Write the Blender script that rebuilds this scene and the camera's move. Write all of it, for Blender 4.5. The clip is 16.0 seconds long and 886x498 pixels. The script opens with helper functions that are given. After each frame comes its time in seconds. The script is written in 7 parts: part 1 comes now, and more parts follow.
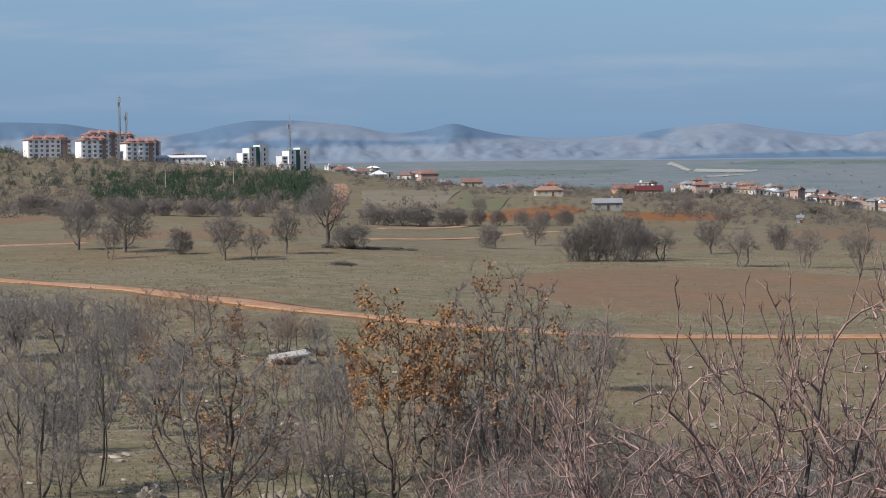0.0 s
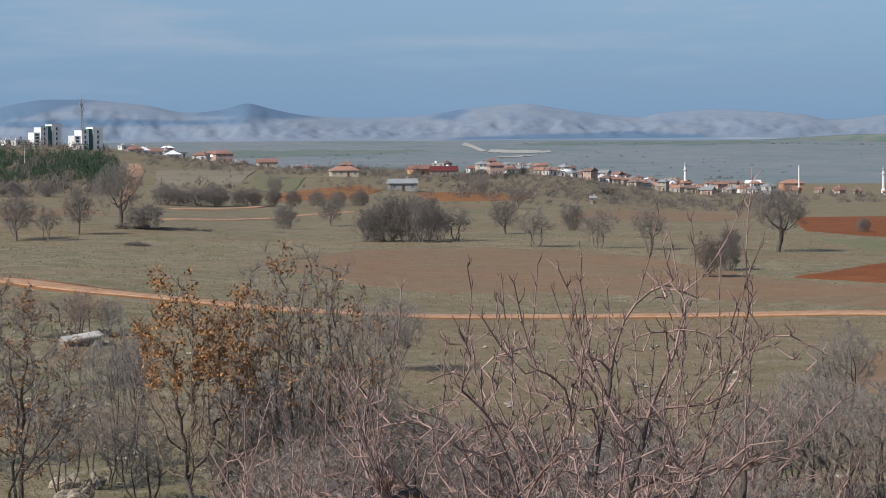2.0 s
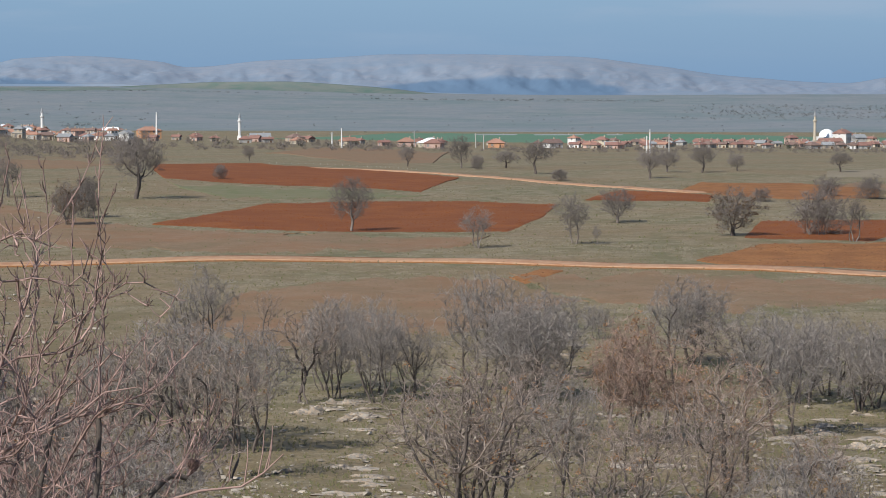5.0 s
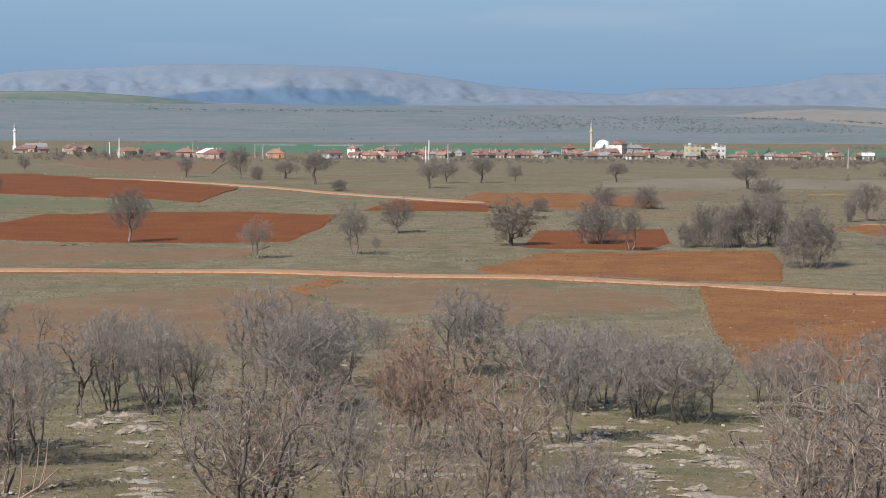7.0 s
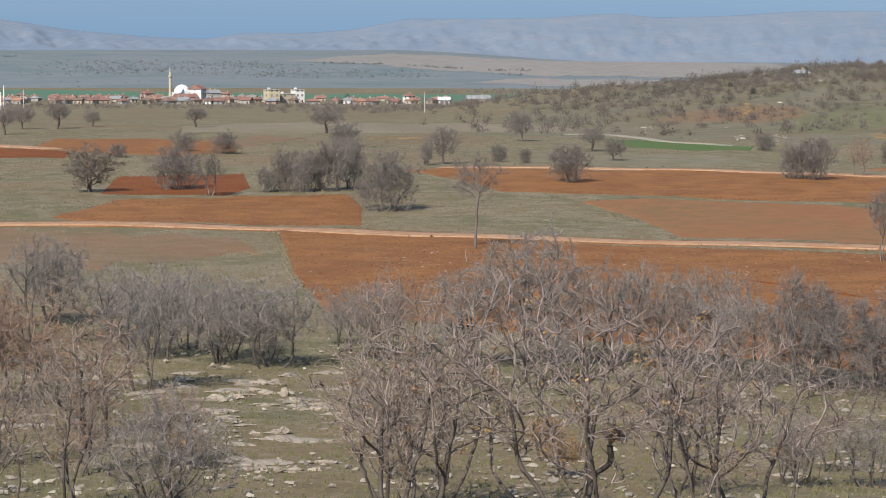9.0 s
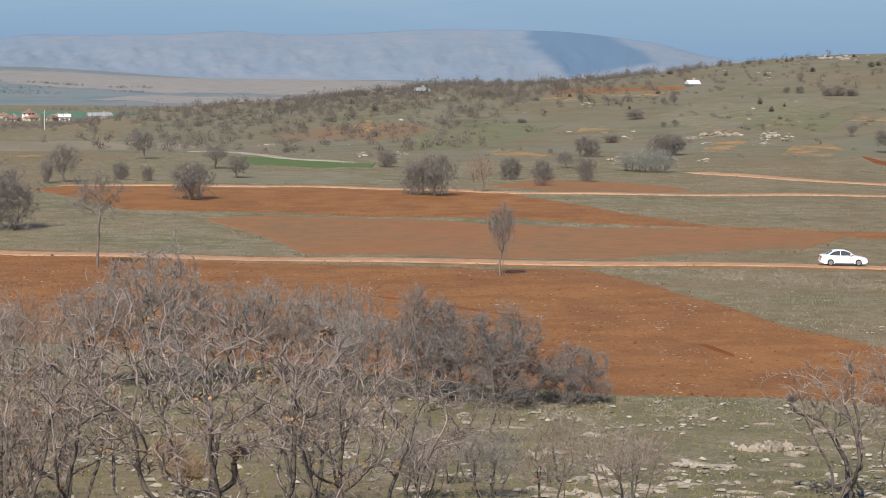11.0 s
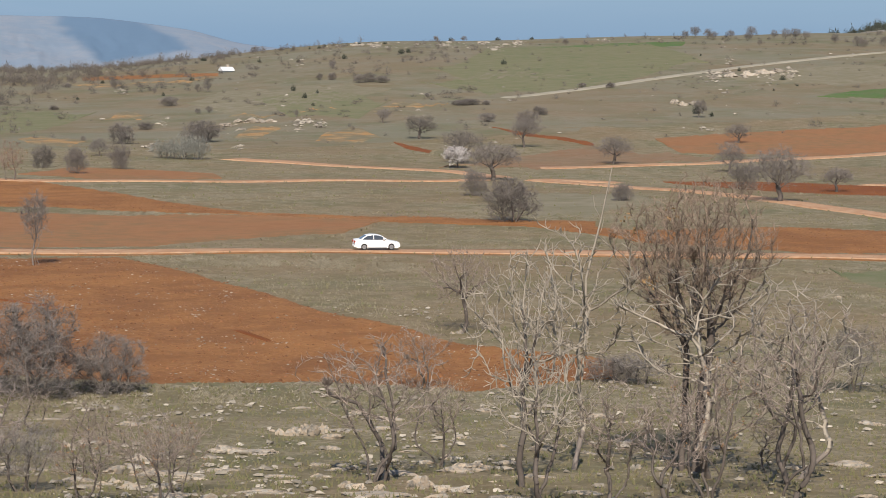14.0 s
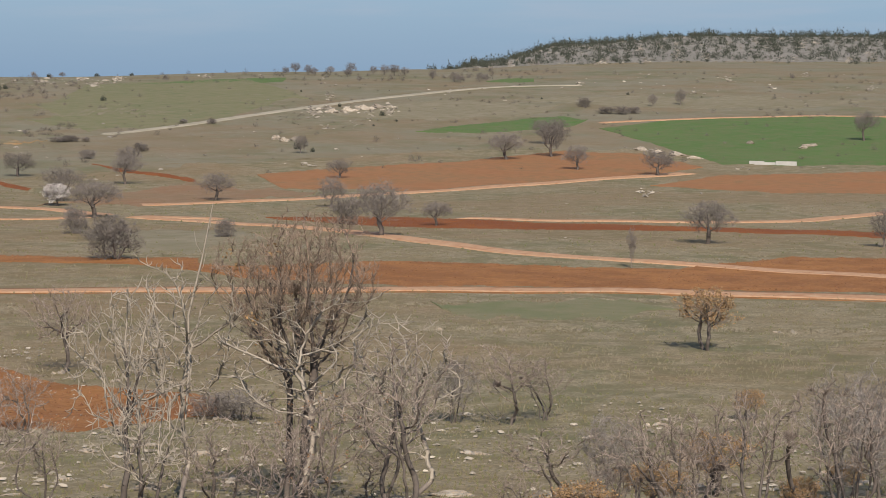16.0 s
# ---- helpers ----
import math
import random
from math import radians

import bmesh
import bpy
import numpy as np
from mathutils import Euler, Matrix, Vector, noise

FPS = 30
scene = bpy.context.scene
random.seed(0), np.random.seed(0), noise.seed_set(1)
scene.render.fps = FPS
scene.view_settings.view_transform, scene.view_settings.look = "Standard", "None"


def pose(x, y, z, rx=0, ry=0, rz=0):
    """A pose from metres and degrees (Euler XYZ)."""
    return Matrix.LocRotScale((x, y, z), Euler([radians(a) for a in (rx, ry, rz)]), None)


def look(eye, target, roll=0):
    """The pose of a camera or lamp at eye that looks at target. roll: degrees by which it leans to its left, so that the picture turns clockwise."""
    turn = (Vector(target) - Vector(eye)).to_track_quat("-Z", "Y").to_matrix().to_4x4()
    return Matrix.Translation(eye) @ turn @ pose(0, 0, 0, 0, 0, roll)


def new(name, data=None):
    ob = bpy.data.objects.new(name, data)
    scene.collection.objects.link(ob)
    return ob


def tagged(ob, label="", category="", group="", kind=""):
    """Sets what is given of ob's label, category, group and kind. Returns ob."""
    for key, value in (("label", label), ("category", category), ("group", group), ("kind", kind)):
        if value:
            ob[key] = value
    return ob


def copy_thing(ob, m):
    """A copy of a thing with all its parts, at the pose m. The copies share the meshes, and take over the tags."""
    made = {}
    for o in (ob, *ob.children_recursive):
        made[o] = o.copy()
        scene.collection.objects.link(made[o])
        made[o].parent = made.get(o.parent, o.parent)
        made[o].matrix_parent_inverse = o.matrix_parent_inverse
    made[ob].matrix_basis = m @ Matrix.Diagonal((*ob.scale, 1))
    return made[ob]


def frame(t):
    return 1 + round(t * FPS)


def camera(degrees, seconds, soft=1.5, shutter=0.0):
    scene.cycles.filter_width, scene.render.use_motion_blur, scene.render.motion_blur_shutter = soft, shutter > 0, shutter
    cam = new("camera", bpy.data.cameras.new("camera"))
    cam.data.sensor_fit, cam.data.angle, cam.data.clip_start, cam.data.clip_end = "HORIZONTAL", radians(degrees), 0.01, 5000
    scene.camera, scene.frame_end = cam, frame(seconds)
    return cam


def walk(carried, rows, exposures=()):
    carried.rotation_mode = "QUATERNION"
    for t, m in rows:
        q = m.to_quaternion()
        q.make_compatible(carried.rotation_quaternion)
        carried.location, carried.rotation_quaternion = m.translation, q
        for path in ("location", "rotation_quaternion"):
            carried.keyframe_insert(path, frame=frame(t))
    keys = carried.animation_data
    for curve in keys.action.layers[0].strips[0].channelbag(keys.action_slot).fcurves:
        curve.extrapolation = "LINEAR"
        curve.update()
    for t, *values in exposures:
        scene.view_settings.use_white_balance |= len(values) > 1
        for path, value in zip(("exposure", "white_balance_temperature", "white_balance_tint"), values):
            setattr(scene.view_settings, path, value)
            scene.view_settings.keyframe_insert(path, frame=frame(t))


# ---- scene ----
cam = camera(22.095, 16.0, soft=0.9)

# the lookout: the eye swings at arm's length round the one who holds the camera
AZ0 = 34.0
EYE_Z = 20.0
ARM = 0.35
CAMERA_AIM = [
    (0.0, 0.000, -2.300, -0.703),
    (0.5, 1.656, -2.688, -0.650),
    (1.0, 2.388, -2.903, -0.614),
    (1.5, 3.514, -2.878, -0.487),
    (2.0, 5.161, -2.851, -0.529),
    (2.5, 9.016, -3.118, -0.241),
    (3.0, 12.126, -3.388, -0.532),
    (3.5, 14.646, -3.602, -0.693),
    (4.0, 16.317, -4.158, -0.624),
    (4.5, 18.259, -4.540, -0.363),
    (5.0, 21.272, -4.269, -0.064),
    (5.2, 22.732, -3.906, 0.060),
    (7.3, 28.865, -4.121, 0.140),
    (7.5, 30.876, -4.501, 0.300),
    (8.0, 34.208, -4.953, 0.369),
    (8.2, 35.182, -5.196, 0.294),
    (10.3, 43.092, -5.278, 0.368),
    (10.5, 44.875, -4.971, 0.356),
    (11.0, 46.922, -4.876, 0.473),
    (11.5, 48.686, -4.970, 0.661),
    (12.0, 51.784, -5.436, 0.742),
    (12.5, 55.545, -5.549, 0.804),
    (13.0, 56.095, -5.472, 0.732),
    (13.5, 57.223, -5.313, 0.611),
    (14.0, 58.635, -5.096, 0.662),
    (14.5, 60.567, -5.052, 0.617),
    (15.0, 64.048, -4.464, 0.814),
    (15.5, 66.583, -4.060, 0.756),
    (16.0, 68.639, -4.079, 0.629),
]


def bearing(az, el=0.0):
    b, e = radians(az - AZ0), radians(el)
    return Vector((math.sin(b) * math.cos(e), math.cos(b) * math.cos(e), math.sin(e)))


rows = []
for t, az, el, lean in CAMERA_AIM:
    eye = Vector((0, 0, EYE_Z)) + ARM * bearing(az)
    rows.append((t, look(eye, eye + 100 * bearing(az, el), lean)))
walk(cam, rows, [(0.0, 0.11, 6260, 11), (4.0, 0.15, 6260, 10), (8.0, 0.27, 6380, 10), (11.0, 0.30, 6500, 10), (14.5, 0.29, 6720, 11), (16.0, 0.22, 6800, 12)])

# ---- sky, sun ----
SUN_AZ, SUN_EL = 240.0, 40.0
world = bpy.data.worlds.new("sky")
scene.world = world
world.use_nodes = True
wn, wl = world.node_tree.nodes, world.node_tree.links
wn.clear()
sky = wn.new("ShaderNodeTexSky")
sky.sky_type = "NISHITA"
sky.sun_disc = False
sky.sun_elevation = radians(SUN_EL)
sky.sun_rotation = radians(SUN_AZ - AZ0)
sky.altitude, sky.air_density, sky.dust_density, sky.ozone_density = 1100, 1.0, 0.6, 2.5
coord = wn.new("ShaderNodeTexCoord")
sep = wn.new("ShaderNodeSeparateXYZ")
wl.new(coord.outputs["Generated"], sep.inputs[0])
# a blue haze lies all round the horizon
band = wn.new("ShaderNodeMapRange")
band.interpolation_type = "SMOOTHSTEP"
band.inputs["From Min"].default_value, band.inputs["From Max"].default_value = -0.02, 0.22
band.inputs["To Min"].default_value, band.inputs["To Max"].default_value = 0.93, 0.0
wl.new(sep.outputs["Z"], band.inputs["Value"])
haze = wn.new("ShaderNodeMix")
haze.data_type = "RGBA"
haze.inputs["B"].default_value = (1.38, 2.60, 4.35, 1)
wl.new(band.outputs[0], haze.inputs["Factor"])
wl.new(sky.outputs[0], haze.inputs["A"])
# thin stretched clouds
stretch = wn.new("ShaderNodeMapping")
stretch.inputs["Scale"].default_value = (3.2, 3.2, 26)
wl.new(coord.outputs["Generated"], stretch.inputs[0])
puff = wn.new("ShaderNodeTexNoise")
puff.inputs["Scale"].default_value, puff.inputs["Detail"].default_value, puff.inputs["Roughness"].default_value = 2.2, 7, 0.55
wl.new(stretch.outputs[0], puff.inputs["Vector"])
thick = wn.new("ShaderNodeMapRange")
thick.interpolation_type = "SMOOTHSTEP"
thick.inputs["From Min"].default_value, thick.inputs["From Max"].default_value = 0.46, 0.70
thick.inputs["To Max"].default_value = 0.7
wl.new(puff.outputs[0], thick.inputs["Value"])
lift = wn.new("ShaderNodeMapRange")
lift.inputs["From Min"].default_value, lift.inputs["From Max"].default_value = 0.008, 0.05
wl.new(sep.outputs["Z"], lift.inputs["Value"])
amount = wn.new("ShaderNodeMath")
amount.operation = "MULTIPLY"
wl.new(thick.outputs[0], amount.inputs[0])
wl.new(lift.outputs[0], amount.inputs[1])
clouds = wn.new("ShaderNodeMix")
clouds.data_type = "RGBA"
clouds.inputs["B"].default_value = (3.4, 4.1, 5.1, 1)
wl.new(amount.outputs[0], clouds.inputs["Factor"])
wl.new(haze.outputs["Result"], clouds.inputs["A"])
glow = wn.new("ShaderNodeBackground")
glow.inputs["Strength"].default_value = 0.1
out = wn.new("ShaderNodeOutputWorld")
wl.new(clouds.outputs["Result"], glow.inputs["Color"])
wl.new(glow.outputs[0], out.inputs["Surface"])

sun = new("sun", bpy.data.lights.new("sun", "SUN"))
sun.data.energy, sun.data.angle, sun.data.color = 4.9, radians(0.55), (1.0, 0.93, 0.82)
sun.matrix_world = look((0, 0, 300), Vector((0, 0, 300)) - bearing(SUN_AZ, SUN_EL))


# ---- materials ----
def shade(name, tones, scales=(0.05, 0.6), rough=0.9, bump=0.0, bump_scale=6.0, metal=0.0, vary=0.0, island=False, stretch=(1, 1, 1), spread=(0.35, 0.65), shares=()):
    """A material of two or three tones, mixed by coarse and fine noise in world metres, with relief."""
    m = bpy.data.materials.new(name)
    m.use_nodes = True
    n, l = m.node_tree.nodes, m.node_tree.links
    b = n["Principled BSDF"]
    b.inputs["Roughness"].default_value, b.inputs["Metallic"].default_value = rough, metal
    b.inputs["Specular IOR Level"].default_value = 0.25 if rough > 0.6 else 0.5
    geo = n.new("ShaderNodeNewGeometry")
    mp = n.new("ShaderNodeMapping")
    mp.inputs["Scale"].default_value = stretch
    l.new(geo.outputs["Position"], mp.inputs[0])
    colour = None
    for i, tone in enumerate(tones[1:]):
        noise_node = n.new("ShaderNodeTexNoise")
        noise_node.inputs["Scale"].default_value = scales[i % len(scales)]
        noise_node.inputs["Detail"].default_value = 6
        noise_node.inputs["Roughness"].default_value = 0.62
        l.new(mp.outputs[0], noise_node.inputs["Vector"])
        ramp = n.new("ShaderNodeMapRange")
        ramp.inputs["From Min"].default_value, ramp.inputs["From Max"].default_value = spread
        l.new(noise_node.outputs[0], ramp.inputs["Value"])
        if shares:
            ramp.inputs["To Max"].default_value = shares[i]
            ramp.inputs["From Min"].default_value += 0.1 * (1 - shares[i])
        mix = n.new("ShaderNodeMix")
        mix.data_type = "RGBA"
        l.new(ramp.outputs[0], mix.inputs["Factor"])
        if colour is None:
            mix.inputs["A"].default_value = (*tones[0], 1)
        else:
            l.new(colour, mix.inputs["A"])
        mix.inputs["B"].default_value = (*tone, 1)
        colour = mix.outputs["Result"]
    if vary:
        source = n.new("ShaderNodeObjectInfo").outputs["Random"] if not island else geo.outputs["Random Per Island"]
        hsv = n.new("ShaderNodeHueSaturation")
        val = n.new("ShaderNodeMapRange")
        val.inputs["To Min"].default_value, val.inputs["To Max"].default_value = 1 - vary, 1 + vary
        l.new(source, val.inputs["Value"])
        l.new(val.outputs[0], hsv.inputs["Value"])
        if colour is None:
            hsv.inputs["Color"].default_value = (*tones[0], 1)
        else:
            l.new(colour, hsv.inputs["Color"])
        colour = hsv.outputs[0]
    if colour is None:
        b.inputs["Base Color"].default_value = (*tones[0], 1)
    else:
        l.new(colour, b.inputs["Base Color"])
    if bump:
        relief = n.new("ShaderNodeTexNoise")
        relief.inputs["Scale"].default_value, relief.inputs["Detail"].default_value = bump_scale, 5
        l.new(geo.outputs["Position"], relief.inputs["Vector"])
        bp = n.new("ShaderNodeBump")
        bp.inputs["Strength"].default_value, bp.inputs["Distance"].default_value = 1.0, bump
        l.new(relief.outputs[0], bp.inputs["Height"])
        l.new(bp.outputs[0], b.inputs["Normal"])
    return m


GRASS = shade("dry_grass", [(0.216, 0.167, 0.097), (0.132, 0.129, 0.065), (0.276, 0.230, 0.157), (0.097, 0.084, 0.048), (0.186, 0.118, 0.064), (0.112, 0.090, 0.049)], (0.05, 0.35, 4.5, 0.018, 1.2), bump=0.03, bump_scale=7, shares=(1, 0.85, 0.7, 0.4, 0.45), spread=(0.42, 0.58))
RED_SOIL = shade("ploughed_red_soil", [(0.238, 0.100, 0.031), (0.172, 0.068, 0.022), (0.285, 0.140, 0.052), (0.148, 0.059, 0.020)], (0.07, 3.0, 0.25), bump=0.04, bump_scale=6, spread=(0.4, 0.6), shares=(0.8, 0.8, 0.6))
DARK_SOIL = shade("damp_red_soil", [(0.184, 0.058, 0.014), (0.118, 0.036, 0.010), (0.214, 0.076, 0.020), (0.150, 0.046, 0.012)], (0.05, 4.0, 0.16), bump=0.02, bump_scale=9, spread=(0.38, 0.62))
TAN_SOIL = shade("stubble_soil", [(0.225, 0.102, 0.043), (0.180, 0.108, 0.050), (0.245, 0.118, 0.052)], (0.06, 0.5), bump=0.05, bump_scale=2.5, spread=(0.4, 0.6))
PASTURE = shade("hill_pasture", [(0.130, 0.132, 0.064), (0.108, 0.122, 0.055), (0.165, 0.148, 0.088)], (0.03, 0.25), bump=0.05)
GREYLAND = shade("grey_heath", [(0.185, 0.158, 0.108), (0.215, 0.185, 0.132), (0.15, 0.134, 0.080)], (0.04, 0.3), bump=0.05)
OCHRE = shade("ochre_earth", [(0.37, 0.200, 0.075), (0.158, 0.140, 0.088), (0.32, 0.235, 0.135), (0.150, 0.130, 0.082)], (0.07, 0.45, 0.2), bump=0.2, spread=(0.44, 0.56), shares=(0.95, 0.6, 0.7))
FADED = shade("faded_soil", [(0.208, 0.116, 0.062), (0.165, 0.122, 0.070), (0.23, 0.155, 0.098), (0.145, 0.100, 0.058)], (0.05, 0.35, 3.5), bump=0.03, bump_scale=7, spread=(0.4, 0.6), shares=(0.9, 0.7, 0.6))
DRY = shade("fallow_field", [(0.190, 0.158, 0.106), (0.230, 0.195, 0.140)], (0.06, 0.4), stretch=(1, 0.2, 1), bump=0.1)
GREEN = shade("winter_wheat", [(0.054, 0.120, 0.026), (0.074, 0.130, 0.034), (0.104, 0.120, 0.050)], (0.03, 0.25), bump=0.08)
DIRT = shade("dirt_track", [(0.36, 0.20, 0.115), (0.31, 0.155, 0.080), (0.42, 0.27, 0.17)], (0.12, 0.9), bump=0.05)
GRAVEL = shade("pale_gravel", [(0.33, 0.295, 0.235), (0.25, 0.225, 0.170)], (0.2, 0.9), bump=0.05)
# far plain and mountains: the haze of distance is put into these base colours
PLAIN = shade("haze_tinted_plain", [(0.162, 0.186, 0.200), (0.108, 0.157, 0.156), (0.198, 0.202, 0.208), (0.122, 0.154, 0.168), (0.206, 0.214, 0.222)], (0.0035, 0.016, 0.07, 0.16), spread=(0.42, 0.58), shares=(0.8, 0.7, 0.5, 0.35))
PLAIN_TAN = shade("haze_tinted_bare_plain", [(0.232, 0.212, 0.196), (0.200, 0.190, 0.178), (0.262, 0.240, 0.220)], (0.006, 0.05), spread=(0.4, 0.6))
PLAIN_GREEN = shade("haze_tinted_wheat", [(0.088, 0.140, 0.116), (0.120, 0.156, 0.140), (0.150, 0.168, 0.150)], (0.008, 0.03), spread=(0.4, 0.6))
MOUNTAIN = shade("haze_tinted_mountain", [(0.194, 0.236, 0.296), (0.168, 0.222, 0.292), (0.224, 0.248, 0.292), (0.160, 0.214, 0.284)], (0.003, 0.014, 0.050), bump=0.5, bump_scale=0.012, spread=(0.40, 0.62), shares=(0.85, 0.75, 0.55))
BARK = shade("grey_bark", [(0.215, 0.182, 0.160), (0.135, 0.113, 0.099)], (1.2, 9), bump=0.02, bump_scale=18)
BARK_DARK = shade("dark_bark", [(0.135, 0.112, 0.098), (0.082, 0.068, 0.059)], (1.2, 9), bump=0.02, bump_scale=18)
BARK_PALE = shade("pale_bark", [(0.37, 0.322, 0.265), (0.25, 0.215, 0.175)], (1.2, 9), bump=0.01, bump_scale=18)
TWIG = shade("grey_twigs", [(0.208, 0.184, 0.168), (0.150, 0.131, 0.119)], (0.6, 4), vary=0.18)
TWIG_PALE = shade("ash_grey_twigs", [(0.280, 0.250, 0.228), (0.182, 0.161, 0.146)], (0.6, 4), vary=0.42, island=True)
TWIG_BROWN = shade("brown_twigs", [(0.280, 0.209, 0.160), (0.190, 0.143, 0.110)], (0.6, 4), vary=0.42, island=True)
TWIG_NEAR = shade("near_grey_twigs", [(0.292, 0.238, 0.203), (0.205, 0.164, 0.138)], (0.6, 4), vary=0.42, island=True)
TWIG_RED = shade("reddish_twigs", [(0.300, 0.212, 0.168), (0.210, 0.150, 0.120)], (0.6, 4), vary=0.42, island=True)
TWIG_MAUVE = shade("mauve_grey_twigs", [(0.290, 0.236, 0.212), (0.200, 0.160, 0.143)], (0.6, 4), vary=0.42, island=True)
TWIG_ROSE = shade("rosy_shoots", [(0.350, 0.238, 0.208), (0.225, 0.153, 0.133)], (0.6, 4), vary=0.42, island=True)
TWIG_DARK = shade("dark_twigs", [(0.219, 0.192, 0.177), (0.153, 0.132, 0.120)], (0.6, 4), vary=0.42, island=True)
LEAF_RUST = shade("rust_dead_leaves", [(0.356, 0.162, 0.053), (0.230, 0.101, 0.037), (0.287, 0.168, 0.083)], (2, 11), vary=0.35, island=True)
LEAF_BROWN = shade("brown_dead_leaves", [(0.241, 0.129, 0.068), (0.310, 0.185, 0.105)], (2, 11), vary=0.3, island=True)
LEAF_DULL = shade("dull_brown_leaves", [(0.185, 0.128, 0.086), (0.130, 0.092, 0.062)], (2, 11), vary=0.3, island=True)
LEAF_BUFF = shade("buff_dead_leaves", [(0.34, 0.220, 0.112), (0.25, 0.152, 0.076)], (2, 11), vary=0.3, island=True)
PETAL = shade("white_blossom", [(0.72, 0.68, 0.66), (0.55, 0.50, 0.48)], (2, 9), vary=0.15, island=True)
PINE_FAR = shade("hazy_pine", [(0.036, 0.066, 0.038), (0.058, 0.086, 0.052)], (0.4, 3), vary=0.3, island=True)
NEEDLE = shade("dark_conifer", [(0.044, 0.050, 0.038), (0.060, 0.066, 0.050)], (0.4, 3), vary=0.3, island=True)
SCRUB = shade("grey_scrub", [(0.172, 0.148, 0.134), (0.122, 0.105, 0.094)], (0.03, 0.5), vary=0.35, island=True)
SCRUB_HILL = shade("dark_hill_scrub", [(0.140, 0.120, 0.106), (0.100, 0.088, 0.076)], (0.03, 0.5), vary=0.35, island=True)
SCRUB_GREEN = shade("grey_green_scrub", [(0.255, 0.252, 0.228), (0.175, 0.174, 0.150)], (0.5, 3), vary=0.25)
ROCK = shade("limestone", [(0.31, 0.285, 0.25), (0.15, 0.138, 0.120), (0.34, 0.275, 0.21)], (1.6, 6), rough=0.88, bump=0.06, bump_scale=7, vary=0.3, spread=(0.42, 0.58))
STRAW = shade("pale_straw", [(0.21, 0.182, 0.125), (0.165, 0.136, 0.088)], (0.2, 3), vary=0.3, island=True)

HILL_TURF = shade("hill_turf", [(0.150, 0.135, 0.085), (0.114, 0.119, 0.063), (0.196, 0.167, 0.118), (0.143, 0.105, 0.065), (0.168, 0.157, 0.114), (0.180, 0.114, 0.062)], (0.018, 0.09, 0.5, 0.04, 0.026), bump=0.05, spread=(0.42, 0.58), shares=(0.9, 0.75, 0.5, 0.6, 0.32))

# blue cloud shade and hazy woods, painted into parts of the mountain's colour
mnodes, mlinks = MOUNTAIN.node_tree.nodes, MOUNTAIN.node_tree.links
shade_wood_share = mnodes.new("ShaderNodeAttribute")
shade_wood_share.attribute_name = "shaded_wooded"
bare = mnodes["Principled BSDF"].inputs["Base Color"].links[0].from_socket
shade_wood_mix = mnodes.new("ShaderNodeMix")
shade_wood_mix.data_type = "RGBA"
shade_wood_mix.inputs["B"].default_value = (0.100, 0.165, 0.250, 1)
mlinks.new(shade_wood_share.outputs["Fac"], shade_wood_mix.inputs["Factor"])
mlinks.new(bare, shade_wood_mix.inputs["A"])
mlinks.new(shade_wood_mix.outputs["Result"], mnodes["Principled BSDF"].inputs["Base Color"])

# ---- the lie of the land ----
NEAR_R = np.array([0, 15, 30, 60, 90, 130, 205, 300, 400.0])
NEAR_Z = np.array([-1.7, -5.2, -8.6, -12.8, -15.6, -17.4, -18.6, -19.0, -19.5])
FAR_R = np.array([500, 600, 700, 800, 900, 1050, 1250, 1450, 1800, 2500, 3200, 3900, 6000.0])
COLUMNS = []


def column(az, *heights):
    COLUMNS.append((az, np.array(heights, float)))


column(-16, -17.6, -18.6, -19.3, -18.5, -15.5, -9, 6, 18, -10, -34, -24, -6, -6)
column(-11.4, -17.6, -18.6, -19.3, -18.6, -15.8, -9.2, 3.0, 10.5, -12, -34, -24, -6, -6)
column(-10.2, -17.6, -18.7, -19.4, -18.8, -16, -9.5, 1.0, 5.5, -14, -34, -24, -6, -6)
column(-9.5, -17.6, -18.7, -19.4, -18.8, -16, -9.5, 1.0, 5.5, -14, -34, -24, -6, -6)
column(-5, -17.6, -18.8, -19.6, -19.2, -16.6, -11, -3.5, -2.5, -18, -34, -24, -6, -6)
column(2, -20.7, -22.2, -23.5, -22.5, -20, -18.5, -18.5, -20, -30, -36, -24, -6, -6)
column(7, -20.7, -22.2, -25, -25, -24, -23, -22, -24, -36, -40, -26, -8, -8)
column(12, -20.7, -22.2, -26.5, -28.5, -30, -32, -34, -37, -44, -43, -28, -10, -10)
column(25, -20.7, -22.2, -26.5, -29, -31, -34, -38, -42, -46, -46, -34, -26.5, -26.5)
column(36, -20.7, -22.2, -25.5, -27.5, -30, -34, -38, -42, -46, -46, -36, -25, -25)
column(42, -21, -19.8, -17.6, -17.0, -20, -28, -36, -42, -46, -46, -35.5, -44, -44)
column(48, -19.5, -16.5, -13, -10.3, -11, -20, -34, -42, -46, -46, -35.5, -44, -44)
column(58, -17, -11.5, -5, 0, 2.0, -2, -20, -36, -46, -46, -35.5, -44, -44)
column(65, -16.5, -11, -4.5, 1.5, 5.3, 6, -4, -24, -44, -40, -22, 4, 20)
column(68.3, -16.5, -10.8, -4.3, 2.0, 6.4, 7.8, 4, 1, -6, -26, -22, 4, 20)
column(69.5, -16.5, -10.7, -4.2, 2.2, 6.8, 8.5, 12.5, 14, 2, -20, -22, 4, 20)
column(71.8, -16.5, -10.6, -4.1, 2.6, 7.5, 10.2, 21.5, 27, 12, -20, -22, 4, 20)
